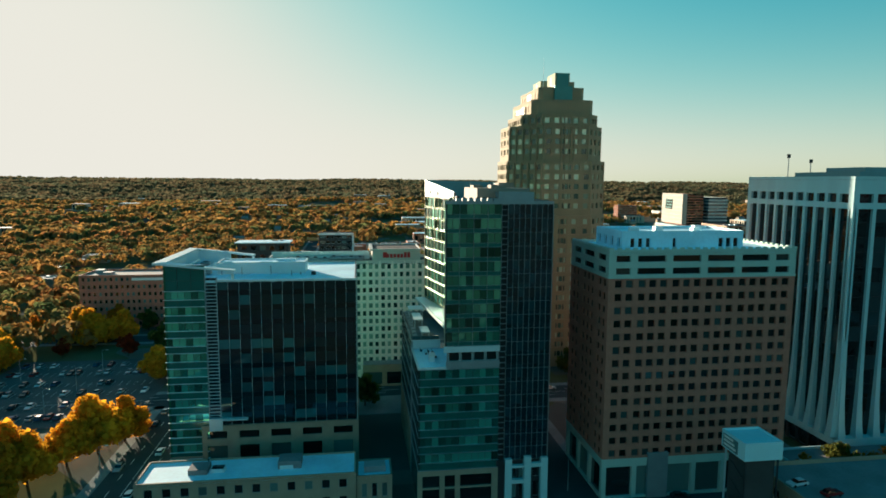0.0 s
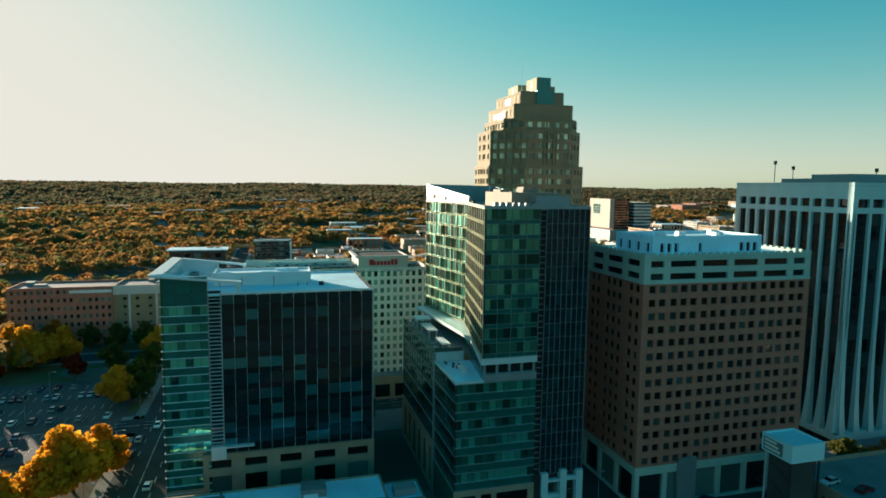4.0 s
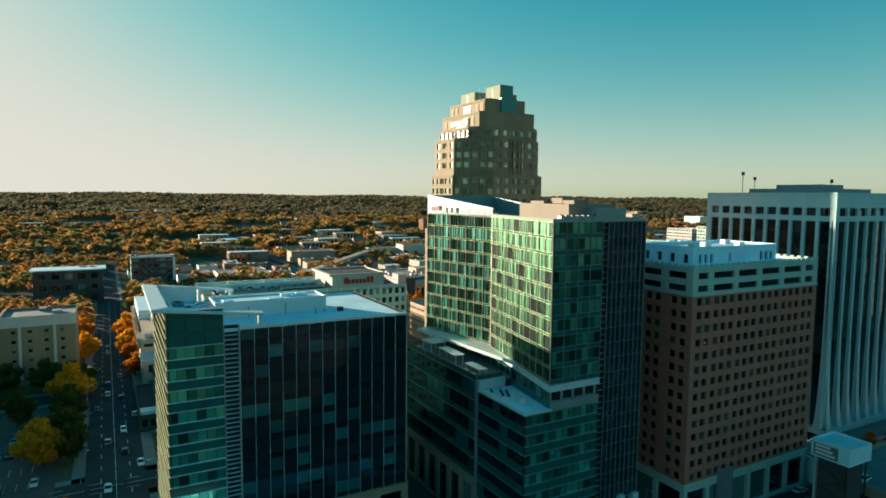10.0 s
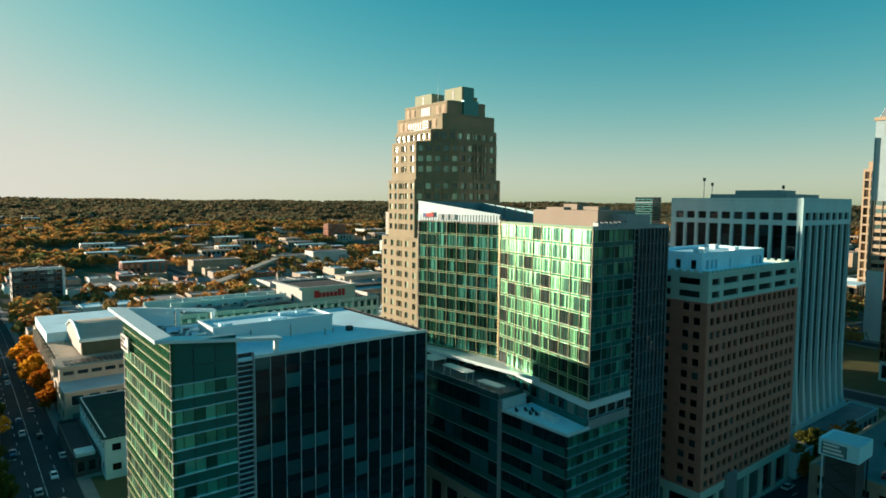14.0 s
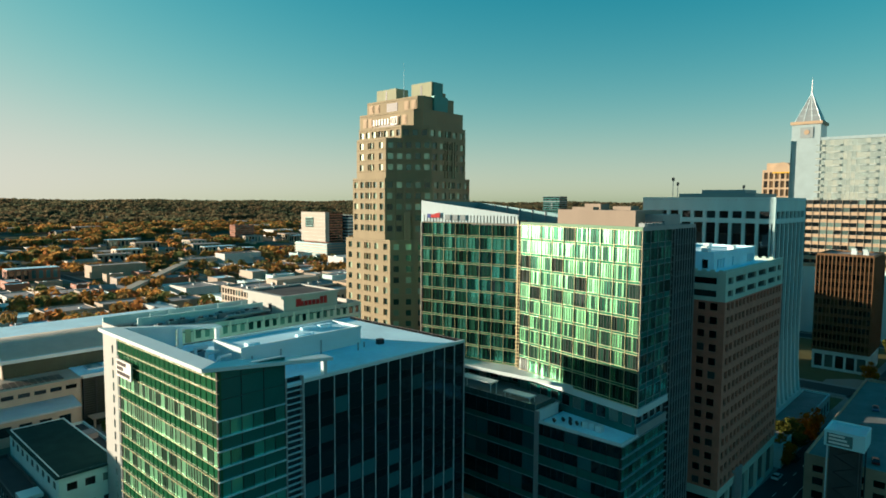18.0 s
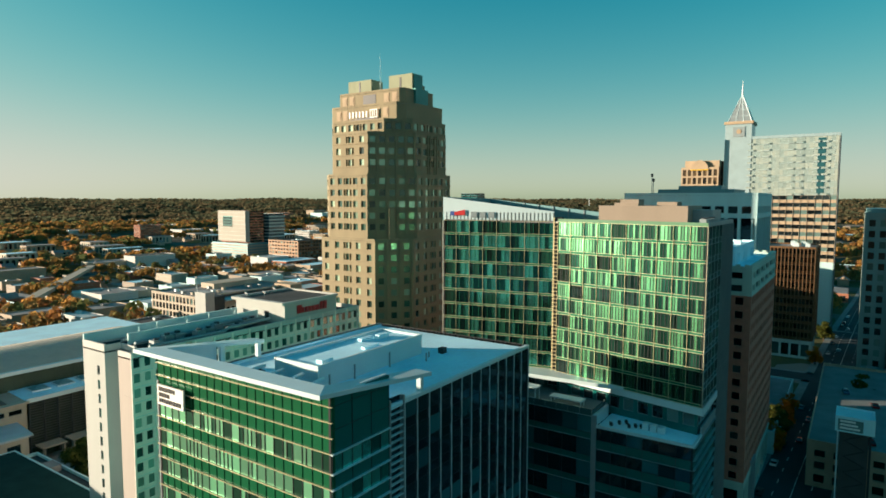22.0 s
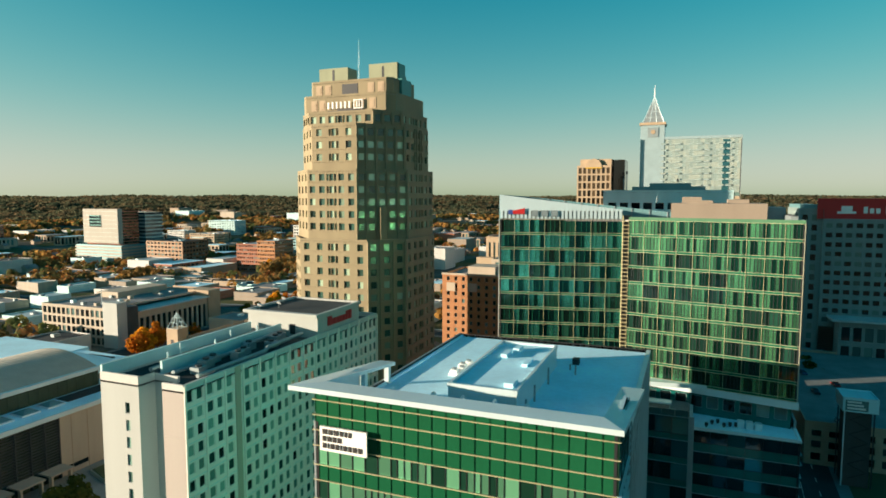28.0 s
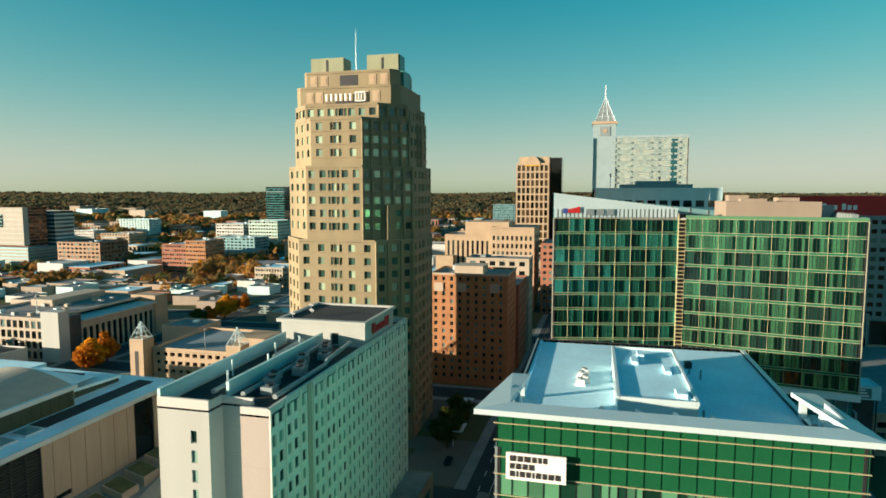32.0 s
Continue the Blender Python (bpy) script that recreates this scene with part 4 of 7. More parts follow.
# ---- white ribbed tower ----
def ribbed_tower():
    B = Building("ribbed_tower", 152, 153, 0, "white concrete tower with dark glass between flaring ribs", "tower")
    x0, x1, y0, y1, zt = 132.7, 172.2, 131.1, 175.6, 80.2
    for P, Q, n in (((x0, y1), (x0, y0), 10), ((x0, y0), (x1, y0), 7), ((x1, y0), (x1, y1), 10)):
        F, w = B.face(P, Q)
        e = 1.2
        bw = (w - 2 * e) / n
        B.wall(P, Q, 71.6, zt, [(e + k * bw + 0.6, e + (k + 1) * bw - 0.6) for k in range(n)], [(73.2, 75.6)], M_CONC, (M_DARK, G_BLACK), 0.8, name="crown_wall")
        B.part("backing", Geo().box(0, w, 0.9, 1.1, 9, 71.6, 0, F), M_CORE)
        for k in range(n):
            for f in range(15):
                B.pane(F, e + (k + 0.5) * bw, 11.5 + 4.05 * f + 1.9, bw - 1.0, 3.95, 0.8, (M_DARK, G_BLACK), "glass_pane", 0.05, 0.12)
        rib = Geo()
        lv = [(1.15, -1.3, 9.0), (0.95, -0.9, 12), (0.75, -0.45, 18), (0.58, -0.15, 27), (0.5, 0, 36), (0.5, 0, 71.6)]
        for (a, b, z), (a2, b2, z2) in zip(lv, lv[1:]):
            rib.quad((-a, b, z), (a, b, z), (a2, b2, z2), (-a2, b2, z2))
            rib.quad((a, b, z), (a, 0.95, z), (a2, 0.95, z2), (a2, b2, z2))
            rib.quad((-a, 0.95, z), (-a, b, z), (-a2, b2, z2), (-a2, 0.95, z2))
        rib.quad((-1.15, 0.95, 9), (1.15, 0.95, 9), (1.15, -1.3, 9), (-1.15, -1.3, 9))
        me = rib.mesh("rib", [M_CONC])
        for k in range(n + 1):
            B.part("rib", me, M_CONC).matrix_basis = F @ pose(e + k * bw, 0, 0)
        for a in (0.0, w - e):
            B.part("corner_pier", Geo().box(a, a + e, 0.003, 0.95, 9, 71.6, 0, F), M_CONC)
        B.part("base_beam", Geo().box(-1.3, w + 1.3, -1.4, 0.9, 7.2, 9.0, 0, F), M_CONC)
        B.wall((P[0] + F[0][1] * 3, P[1] + F[1][1] * 3), (Q[0] + F[0][1] * 3, Q[1] + F[1][1] * 3), 0, 7.2, even(w, n, bw - 1.2), [(0.4, 6.6)], M_DARK, (M_GREY, G_WIN), 0.4, name="base_wall")
    B.plain((x1, y1), (x0, y1), 0, zt, M_CONC)
    B.roof(rect(x0, x1, y0, y1), zt - 0.6, M_ROOFGREY, 0.6, 0.5, M_CONC)
    B.part("roof_house", Geo().box(142, 168, 140, 166, zt - 0.6, 81.6), M_TEALP)
    B.part("roof_house", Geo().box(148, 161, 145, 160, 81.6, 83.0), M_TEALP)
    for x, y, h in ((141, 168, 87.5), (150.5, 170, 86.0), (163, 150, 85.0)):
        m = B.part("mast", tube([(x, y, 79), (x, y, h)], 0.12), M_GREY)
        part("aerial", bars((x - 0.35, x + 0.35, y - 0.35, y + 0.35, h - 1.2, h)), M_DARK, m)
    B.done(150)
    p = Building("podium_building", 128, 120, 0, "low pale podium with a flat roof before the ribbed tower", "building")
    p.wall((113, 121.5), (180, 121.5), 0, 7.0, even(67, 14, 3.2), [(0.8, 5.0)], M_CONC, (M_DARK, G_WIN), 0.4)
    p.plain((113, 131), (113, 121.5), 0, 7.0, M_CONC)
    p.plain((180, 121.5), (180, 131), 0, 7.0, M_CONC)
    p.roof(rect(113, 180, 121.5, 130.5), 6.6, M_ROOFGREY, 0.6, 0.4, M_CONC)
    p.done()


ribbed_tower()


# ---- stepped stone tower ----
def stepped_tower():
    B = Building("stepped_tower", 90, 255, 0, "beige stone skyscraper with stepped top and twin roof blocks", "skyscraper")
    # West sides and low's unseen north-east corner pushed out to widen the cast shadow.
    full = [(67.8, 244.5), (79.5, 232.7), (98.5, 232.7), (107.7, 242.0), (107.7, 261.0), (98.5, 272.0), (79.0, 272.0), (67.8, 261.0)]
    low = [(65.2, 239.5), (75.0, 230.4), (100.0, 231.0), (109.3, 240.0), (113.4, 263.5), (103.0, 275.5), (76.4, 274.0), (65.2, 264.5)]
    mid = [(67.0, 244.2), (78.6, 231.4), (99.6, 231.4), (109.2, 241.2), (109.2, 262.4), (99.6, 273.6), (77.6, 273.6), (67.0, 262.4)]

    def cut(x0, x1, y0, y1):
        """The octagon with its flat sides drawn in, the slanting sides kept."""
        return [(x0, 244.5 - 1.07 * (x0 - 68.5)), (79.5 - (y0 - 232.7) / 1.07, y0), (98.5 + (y0 - 232.7), y0), (x1, 242.0 - (107.7 - x1)), (x1, 261.0 + (107.7 - x1) * 1.19), (98.5 + (272.0 - y1) / 1.19, y1), (79.0 - (272.0 - y1) * 0.95, y1), (x0, 261.0 + (x0 - 68.5) * 1.05)]

    def cols(w, k, centre):
        out = []
        for j in range(k):
            c = (j + 0.5) * w / k
            if centre and j == k // 2:
                out += [(c - 1.85, c - 0.98), (c - 0.8, c + 0.8), (c + 0.98, c + 1.85)]
            else:
                out.append((c - 1.05, c + 1.05))
        return out

    def tier(P, z0, z1, counts, rows=True):
        n = int((z1 - z0 - 0.4) / 4.0)
        rr = storeys(z1 - 0.6 - n * 4.0, n, 4.0, 1.1, 3.35) if rows else []
        for k in range(8):
            A, C = P[k], P[(k + 1) % 8]
            w = math.hypot(C[0] - A[0], C[1] - A[1])
            c = counts[k] if rows else 0
            B.wall(A, C, z0, z1, cols(w, c, k in (1, 7)) if c else [], rr if c else [], M_STONE, (M_TAN, G_TOWER), 0.45)
            if rows and k == 0 and c:
                F, w = B.face(A, C)
                for j in range(c + 1):
                    a = min(max(j * w / c, 0.35), w - 0.35)
                    B.part("pier", Geo().box(a - 0.35, a + 0.35, -0.55, 0.05, z0, z1 - 0.4, 0, F), M_STONE)
            if rows and k in (0, 1, 7):
                F, w = B.face(A, C)
                for r in rr:
                    B.part("string_course", Geo().box(0, w, -0.22, 0.1, r[0] - 0.5, r[0] - 0.2, 0, F), M_STONE)
        B.roof(P, z1 - 0.3, M_ROOFGREY, 0.5, 0.5, M_STONE)
    tier(low, 0, 64, (3, 5, 3, 0, 0, 0, 3, 5))
    tier(mid, 64, 86.5, (5, 5, 3, 0, 0, 0, 3, 5))
    tier(full, 86.5, 101, (5, 5, 3, 0, 0, 0, 3, 3))
    tier(cut(72.0, 104.2, 233.4, 271.3), 101, 105.6, (3, 5, 3, 0, 0, 0, 3, 7))
    tier([(75, 237.5), (77.3, 235), (99.5, 235), (101.2, 236.7), (101.2, 268), (99.5, 269.8), (76.9, 269.8), (75, 267.8)], 105.6, 111.5, (0,) * 8, False)
    tier([(78.4, 239), (79.9, 237.2), (96.5, 237.2), (97.8, 238.6), (97.8, 267.2), (96.5, 268.6), (79.9, 268.6), (78.4, 267.2)], 111.5, 116.8, (0,) * 8, False)
    for x0, x1, y0, y1, z in ((85.2, 91.5, 238.3, 249.0, 123.0), (84.6, 91.2, 257.0, 268.5, 122.6)):
        B.part("roof_block", Geo().box(x0, x1, y0, y1, 116.5, z), M_PATINA, "tall weathered stone roof block")
        B.part("slot", Geo().box(x0 - 0.06, x0 + 0.1, (y0 + y1) / 2 - 0.4, (y0 + y1) / 2 + 0.4, 117.4, 122.0), M_DARK)
    B.part("roof_block", Geo().box(91.4, 93.8, 239.0, 249.0, 116.5, 119.6), M_STONE)
    # green metal strip up the front
    B.part("centre_strip", Geo().box(85.9, 90.9, 237.95, 238.4, 105, 122.8), M_DKTEAL, "dark green metal strip up the stepped front")
    B.part("centre_strip", Geo().box(84.6, 92.2, 236.3, 237.95, 105.6, 117.4), M_DKTEAL)
    # recessed panels on the stepped top
    for x, ys, z, h in ((75.0, (241.0, 244.6, 260.0, 263.2), 106.6, 3.4), (78.4, (239.6, 243.4, 259.8, 263.4), 112.4, 3.2)):
        for y in ys:
            F, w = B.face((x, y + 2.4), (x, y))
            B.part("stone_panel", bars((0, w, -0.14, 0.05, z, z + h, 0, F), (0.5, w - 0.5, -0.22, 0, z + 0.5, z + h - 0.5, 0, F)), M_STONE2)
    B.part("dark_opening", Geo().box(78.3, 78.5, 249.6, 255.6, 112.2, 115.6), M_DARK)
    # fluted piers on the sunny side
    for y in (250.0, 251.4, 254.1, 255.5):
        B.part("pier", Geo().box(68.1, 68.6, y, y + 0.45, 66, 100.6), M_STONE)
    for x in (86.6, 88.0, 90.6, 92.0):
        B.part("pier", Geo().box(x, x + 0.45, 232.3, 232.8, 66, 100.6), M_STONE)
    B.part("pier", Geo().poly([(70.2, 237.2), (71.8, 235.7), (72.6, 236.6), (71.0, 238.1)], 63.5, 74.5), M_STONE)
    # sign: frame, plain letter blocks and a square mark
    F, w = B.face((75.0, 260.0), (75.0, 244.0))
    s = B.part("sign_frame", bars((1.0, 14.8, -0.5, -0.3, 106.0, 106.4, 0, F), (4.5, 12.5, -0.3, 0.1, 105.8, 107.0, 0, F)), M_SIGNDARK, "dark frame with a white roof sign")
    for k in range(6):
        part("sign_block", Geo().box(1.1 + 1.6 * k, 1.75 + 1.6 * k, -0.75, -0.5, 107.0, 109.2, 0, F), M_SIGNWHITE, s)
    part("sign_mark", bars((11.0, 14.4, -0.75, -0.5, 106.7, 107.05, 0, F), (11.0, 14.4, -0.75, -0.5, 109.3, 109.65, 0, F), (11.0, 11.35, -0.75, -0.5, 107.05, 109.3, 0, F), (14.05, 14.4, -0.75, -0.5, 107.05, 109.3, 0, F), (12.1, 12.45, -0.75, -0.5, 107.3, 109.1, 0, F), (12.95, 13.3, -0.75, -0.5, 107.3, 109.1, 0, F)), M_SIGNWHITE, s)
    B.part("mast", tube([(84.5, 252.5, 116.8), (84.5, 252.5, 131.5)], [0.11, 0.04]), M_METAL)
    B.done(140)


M_PATINA = mat("weathered_stone", (0.27, 0.29, 0.19), 0.8, var=0.15, scale=0.2, streak=0.25)
M_DKTEAL = mat("dark_teal_metal", (0.045, 0.20, 0.185), 0.4, 0.3, var=0.12)
# The pale share stands in for panes that mirror the sky.
G_TOWER = glazing("tower_glass", (0.04, 0.09, 0.07), (0.44, 0.58, 0.42), 0.52, 0.2, 0.16)
stepped_tower()


# ---- white hotel slab ----
def hotel():
    B = Building("hotel", 2, 230, 0, "white hotel slab with small windows, tall roof block and red letters", "hotel")
    x0, x1, y0, y1, zr = -31.0, 35.6, 220.6, 239.2, 47.5
    rows = storeys(4.0, 14, 3.05, 0.65, 2.6)
    W = x1 - x0
    cols = []
    for k in range(14):
        c = (k + 0.5) * W / 14
        cols += [(c - 1.95, c - 0.4), (c + 0.45, c + 1.85)]
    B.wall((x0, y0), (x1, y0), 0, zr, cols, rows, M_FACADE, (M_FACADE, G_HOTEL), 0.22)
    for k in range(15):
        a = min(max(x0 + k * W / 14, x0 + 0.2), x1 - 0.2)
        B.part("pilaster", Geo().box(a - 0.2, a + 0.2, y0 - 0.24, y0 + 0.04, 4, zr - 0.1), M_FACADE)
    B.part("panel_strip", Geo().box(-18.9, -17.5, y0 - 0.18, y0 + 0.05, 4, zr), M_CREAM)
    for k in range(14):
        B.part("panel_joint", Geo().box(x0 + 0.3, x1 - 0.2, y0 - 0.05, y0 + 0.05, 6.9 + 3.05 * k, 7.02 + 3.05 * k), M_CONC)
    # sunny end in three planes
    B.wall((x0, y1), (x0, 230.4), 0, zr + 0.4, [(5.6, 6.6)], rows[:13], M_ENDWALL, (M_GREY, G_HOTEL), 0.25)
    # recess walls: same plaster, darker and cooler to put their shade into the colour
    B.plain((x0, 230.4), (-27.5, 230.4), 0, zr + 0.4, M_SHADEWALL)
    B.plain((-27.5, 230.4), (-27.5, 225.2), 0, zr - 0.8, M_SHADEWALL)
    B.plain((-27.5, 225.2), (x0, 225.2), 0, zr - 0.6, M_SHADEWALL)
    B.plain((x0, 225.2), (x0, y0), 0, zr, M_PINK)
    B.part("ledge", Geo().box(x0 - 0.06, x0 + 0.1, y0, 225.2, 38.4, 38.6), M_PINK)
    B.part("ledge", Geo().box(-27.56, -27.4, 225.2, 230.4, 38.4, 38.6), M_SHADEWALL)
    B.wall((x1, y0), (x1, y1), 0, zr, even(y1 - y0, 4, 1.2), rows, M_PLASTER, (M_GREY, G_HOTEL), 0.22)
    B.plain((x1, y1), (x0, y1), 0, zr, M_PLASTER)
    B.part("roof", Geo().poly([(x0, 230.4), (x0, y1), (x1, y1), (x1, y0), (x0, y0), (x0, 225.2), (-27.5, 225.2), (-27.5, 230.4)][::-1], 46.2, 46.5), M_ROOFDARK)
    for P, Q in (((x0, y0), (x1, y0)), ((x1, y0), (x1, y1)), ((x1, y1), (x0, y1)), ((x0, y1), (x0, 230.4)), ((x0, 225.2), (x0, y0)), ((-27.5, 230.4), (-27.5, 225.2))):
        F, w = B.face(P, Q)
        B.part("parapet", Geo().box(0.01, w - 0.01, -0.03, 0.4, 46.5, 47.6 if abs(w - 8.8) > 0.01 else 48.0, 0, F), M_PLASTER)
    B.part("screen_wall", Geo().box(-26, 8, 230.2, 230.7, 47, 49.4), M_CONC, "pale roof screen")
    B.part("screen_wall", Geo().box(-31, 8, 238.6, 239.1, 47, 49.2), M_CONC)
    # roof block with sign
    h0, h1, k0, k1 = 9.0, 27.4, 221.3, 240.2
    B.part("roof_block_wall", Geo().box(h0, h1, k0, k1, 46.5, 51.5), M_ENDWALL)
    B.part("roof_block_edge", bars((h0 - 1.1, h1 + 0.3, k0 - 0.5, k0 + 0.2, 51.3, 52.0), (h0 - 1.1, h1 + 0.3, k1 - 0.2, k1 + 0.6, 51.3, 52.0), (h0 - 1.1, h0 + 0.2, k0 + 0.2, k1 - 0.2, 51.3, 52.0), (h1 - 0.2, h1 + 0.3, k0 + 0.2, k1 - 0.2, 51.3, 52.0)), M_ENDWALL)
    B.part("roof_block_roof", Geo().box(h0 + 0.2, h1 - 0.2, k0 + 0.2, k1 - 0.2, 51.4, 51.55), M_ROOFDARK)
    B.part("roof_door", Geo().box(h0 - 0.06, h0 + 0.05, 227.2, 228.6, 47.0, 49.3), M_DARK)
    for k in range(8):
        a = 13.0 + 1.35 * k
        B.part("letter_block", Geo().box(a, a + (1.6 if k == 0 else 1.0), k0 - 0.3, k0 - 0.02, 48.6, 50.7 if k in (0, 6, 7) else 50.0), M_REDLETTER, "red sign letter block")
    for x, y in ((11, 238.5), (15, 236), (21, 239)):
        d = B.part("dish_post", tube([(x, y, 51.5), (x, y, 52.6)], 0.06), M_GREY)
        part("dish", tube([(x - 0.1, y, 52.6), (x + 0.1, y, 52.8)], [0.55, 0.35], 12), M_SIGNWHITE, d)
    # plant on the dark roof
    for k in range(9):
        x = -24 + 3.4 * k
        u = B.part("roof_unit", Geo().box(x, x + 2.2, 224 + (k % 3) * 1.5, 226 + (k % 3) * 1.5, 47, 48.2 + 0.3 * (k % 2)), M_GREY)
        part("unit_fan", tube([(x + 1.1, 225 + (k % 3) * 1.5, 48.2 + 0.3 * (k % 2)), (x + 1.1, 225 + (k % 3) * 1.5, 48.55 + 0.3 * (k % 2))], 0.6, 12), M_DARK, u)
    for y in (222.4, 227.8, 233):
        B.part("duct", tube([(-26, y, 47.6), (-8, y, 47.6), (-7, y, 48.2), (6, y + 1, 48.2)], 0.42, 10), M_GREY)
    for x, y in ((-22, 233), (-16, 236), (-11, 232), (-3, 235), (3, 233)):
        B.part("pipe_stub", tube([(x, y, 47), (x, y, 49.8)], 0.16), M_METAL)
    # low wing towards the plaza
    B.wall((5, 214), (36, 214), 0, 8.5, even(31, 4, 5.5), [(0.8, 5.6)], M_TAN, (M_DARK, G_WIN), 0.5, name="wing_wall")
    B.plain((5, 220.5), (5, 214), 0, 8.5, M_TAN, "wing_wall")
    B.plain((36, 214), (36, 220.5), 0, 8.5, M_TAN, "wing_wall")
    B.part("wing_roof", Geo().box(5.2, 35.8, 214.2, 220.5, 8.0, 8.3), M_ROOFGREY)
    B.done(140)


# Plaster of the end recess, with its shade put into the colour.
M_SHADEWALL = mat("recess_shade_plaster", (0.36, 0.43, 0.42), 0.8, var=0.06, streak=0.1)
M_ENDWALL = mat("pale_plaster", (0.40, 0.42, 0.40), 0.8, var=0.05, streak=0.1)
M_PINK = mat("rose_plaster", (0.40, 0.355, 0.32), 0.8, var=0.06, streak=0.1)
G_HOTEL = glazing("hotel_glass", (0.03, 0.08, 0.07), (0.34, 0.55, 0.46), 0.6, 0.3)
# Front plaster lightened: reflected sunlight on it is put into the colour.
M_FACADE = mat("bounce_lit_facade", (0.82, 0.74, 0.66), 0.7, var=0.08, streak=0.15)
hotel()


# ---- plainer buildings round the towers ----
def block(name, x0, x1, y0, y1, z1, floors, nx, ny, wallmat, winmats, label, category="building", z0=None, ww=0.55, hh=0.5, roofmat=None, lip=0.8, limit=80, base=0.0, group="", deep=0.25, top=0.6, units=True):
    """A rectangular building with windows on its two seen sides, roof, parapet and roof units."""
    cx, cy = (x0 + x1) / 2, (y0 + y1) / 2
    z0 = land(cx, cy) if z0 is None else z0
    B = Building(name, cx, cy, z0, label, category, group)
    fh = (z1 - top - z0 - base) / max(floors, 1)
    rows = storeys(z0 + base, floors, fh, fh * (0.55 - hh / 2), fh * (0.55 + hh / 2))
    for P, Q, n in (((x0, y1), (x0, y0), ny), ((x0, y0), (x1, y0), nx)):
        w = math.hypot(Q[0] - P[0], Q[1] - P[1])
        B.wall(P, Q, z0 - 1, z1, even(w, n, ww * w / max(n, 1)) if n else [], rows if n else [], wallmat, winmats, deep)
    B.plain((x1, y0), (x1, y1), z0 - 1, z1, wallmat)
    B.plain((x1, y1), (x0, y1), z0 - 1, z1, wallmat)
    B.roof(rect(x0, x1, y0, y1), z1 - lip, roofmat or M_ROOFGREY, lip, 0.4, wallmat)
    rnd = random.Random(int(x0 * 7 + y0 * 13))
    for k in range(min(4, 1 + int((x1 - x0) * (y1 - y0) / 500)) if units else 0):
        a, b, h = rnd.uniform(1.2, 3.2), rnd.uniform(1.2, 2.6), rnd.uniform(0.9, 2.0)
        x, y = rnd.uniform(x0 + 3, x1 - 3), rnd.uniform(y0 + 3, y1 - 3)
        B.part("roof_unit", Geo().box(x - a, x + a, y - b, y + b, z1 - lip, z1 - lip + h), rnd.choice((M_GREY, M_METAL, M_ROOFGREY)))
    B.limit = limit
    return B


WIN = (M_GREY, G_WIN)
# low white-roofed building at the foot of the office building
B = block("low_annex", -47.5, 2.6, 126.3, 138.0, 9.2, 2, 12, 3, M_TAN, WIN, "low tan building with a flat white roof and rooflights", z0=0, ww=0.45, roofmat=M_WHITE, lip=0.35)
for x in (-30, -14):
    s = B.part("rooflight", Geo().box(x - 1.6, x + 1.6, 130.6, 132.8, 8.8, 9.8), M_METAL)
    part("rooflight_glass", Geo().box(x - 1.4, x + 1.4, 130.8, 132.6, 9.8, 9.95), G_BLACK, s)
B.part("vent_pipe", tube([(-33, 135, 8.8), (-33, 135, 10.6)], 0.18), M_DARK)
B.done(150)
B = block("low_annex", 2.8, 11.3, 127.5, 136.5, 7.6, 1, 3, 2, M_TAN, WIN, "small tan building with a white roof beside the annex", z0=0, ww=0.45, roofmat=M_WHITE, lip=0.35)
B.done(60)


def stair_tower():
    B = Building("stair_tower", 87, 101, 0, "dark stair tower with zigzag stairs and a white top box", "stair tower")
    x0, x1, y0, y1 = 83.0, 91.0, 97.8, 105.2
    B.part("tower_wall", Geo().box(x0 + 0.8, x1 - 0.6, y0 + 0.8, y1 - 0.6, 0, 20.6), M_DARKWALL)
    for x, y, m in ((x0 + 0.2, y1 - 0.4, M_METAL), (x0 + 0.2, y0 + 0.2, M_DARK), (x1 - 0.4, y0 + 0.2, M_DARK), (x1 - 0.4, y1 - 0.4, M_DARK)):
        B.part("post", Geo().box(x, x + 0.3, y, y + 0.3, 0, 21), m)
    for k in range(9):
        a, b = (y0 + 1.4, y1 - 1.6) if k % 2 else (y1 - 1.6, y0 + 1.4)
        B.part("stair_flight", tube([(x0 + 0.6, a, 2 + 2.05 * k), (x0 + 0.6, b, 4.05 + 2.05 * k)], 0.11, 6), M_DARK)
    B.part("top_box", Geo().box(x0 - 0.4, x1 + 0.2, y0 - 0.4, y1 + 0.4, 20.8, 24.3), M_TOPBOX, "white box on top of the stair tower")
    for b in ((x0 - 0.4, x1 + 0.2, y0 - 0.4, y0 - 0.1, 24.3, 24.7), (x0 - 0.4, x1 + 0.2, y1 + 0.1, y1 + 0.4, 24.3, 24.7), (x0 - 0.4, x0 - 0.1, y0 - 0.1, y1 + 0.1, 24.3, 24.7), (x1 - 0.1, x1 + 0.2, y0 - 0.1, y1 + 0.1, 24.3, 24.7)):
        B.part("box_rim", Geo().box(*b), M_TOPBOX)
    s = B.part("sign_panel", Geo().box(x0 - 0.5, x0 - 0.4, 99.8, 105.0, 21.2, 24.0), M_SIGNTEAL)
    for k in range(3):
        part("sign_line", Geo().box(x0 - 0.58, x0 - 0.5, 100.4 + 0.5 * k, 104.6, 21.6 + 0.85 * k, 22.1 + 0.85 * k), M_SIGNWHITE, s)
    B.done()


M_DARKWALL = mat("dark_panel", (0.05, 0.055, 0.055), 0.7, var=0.2)
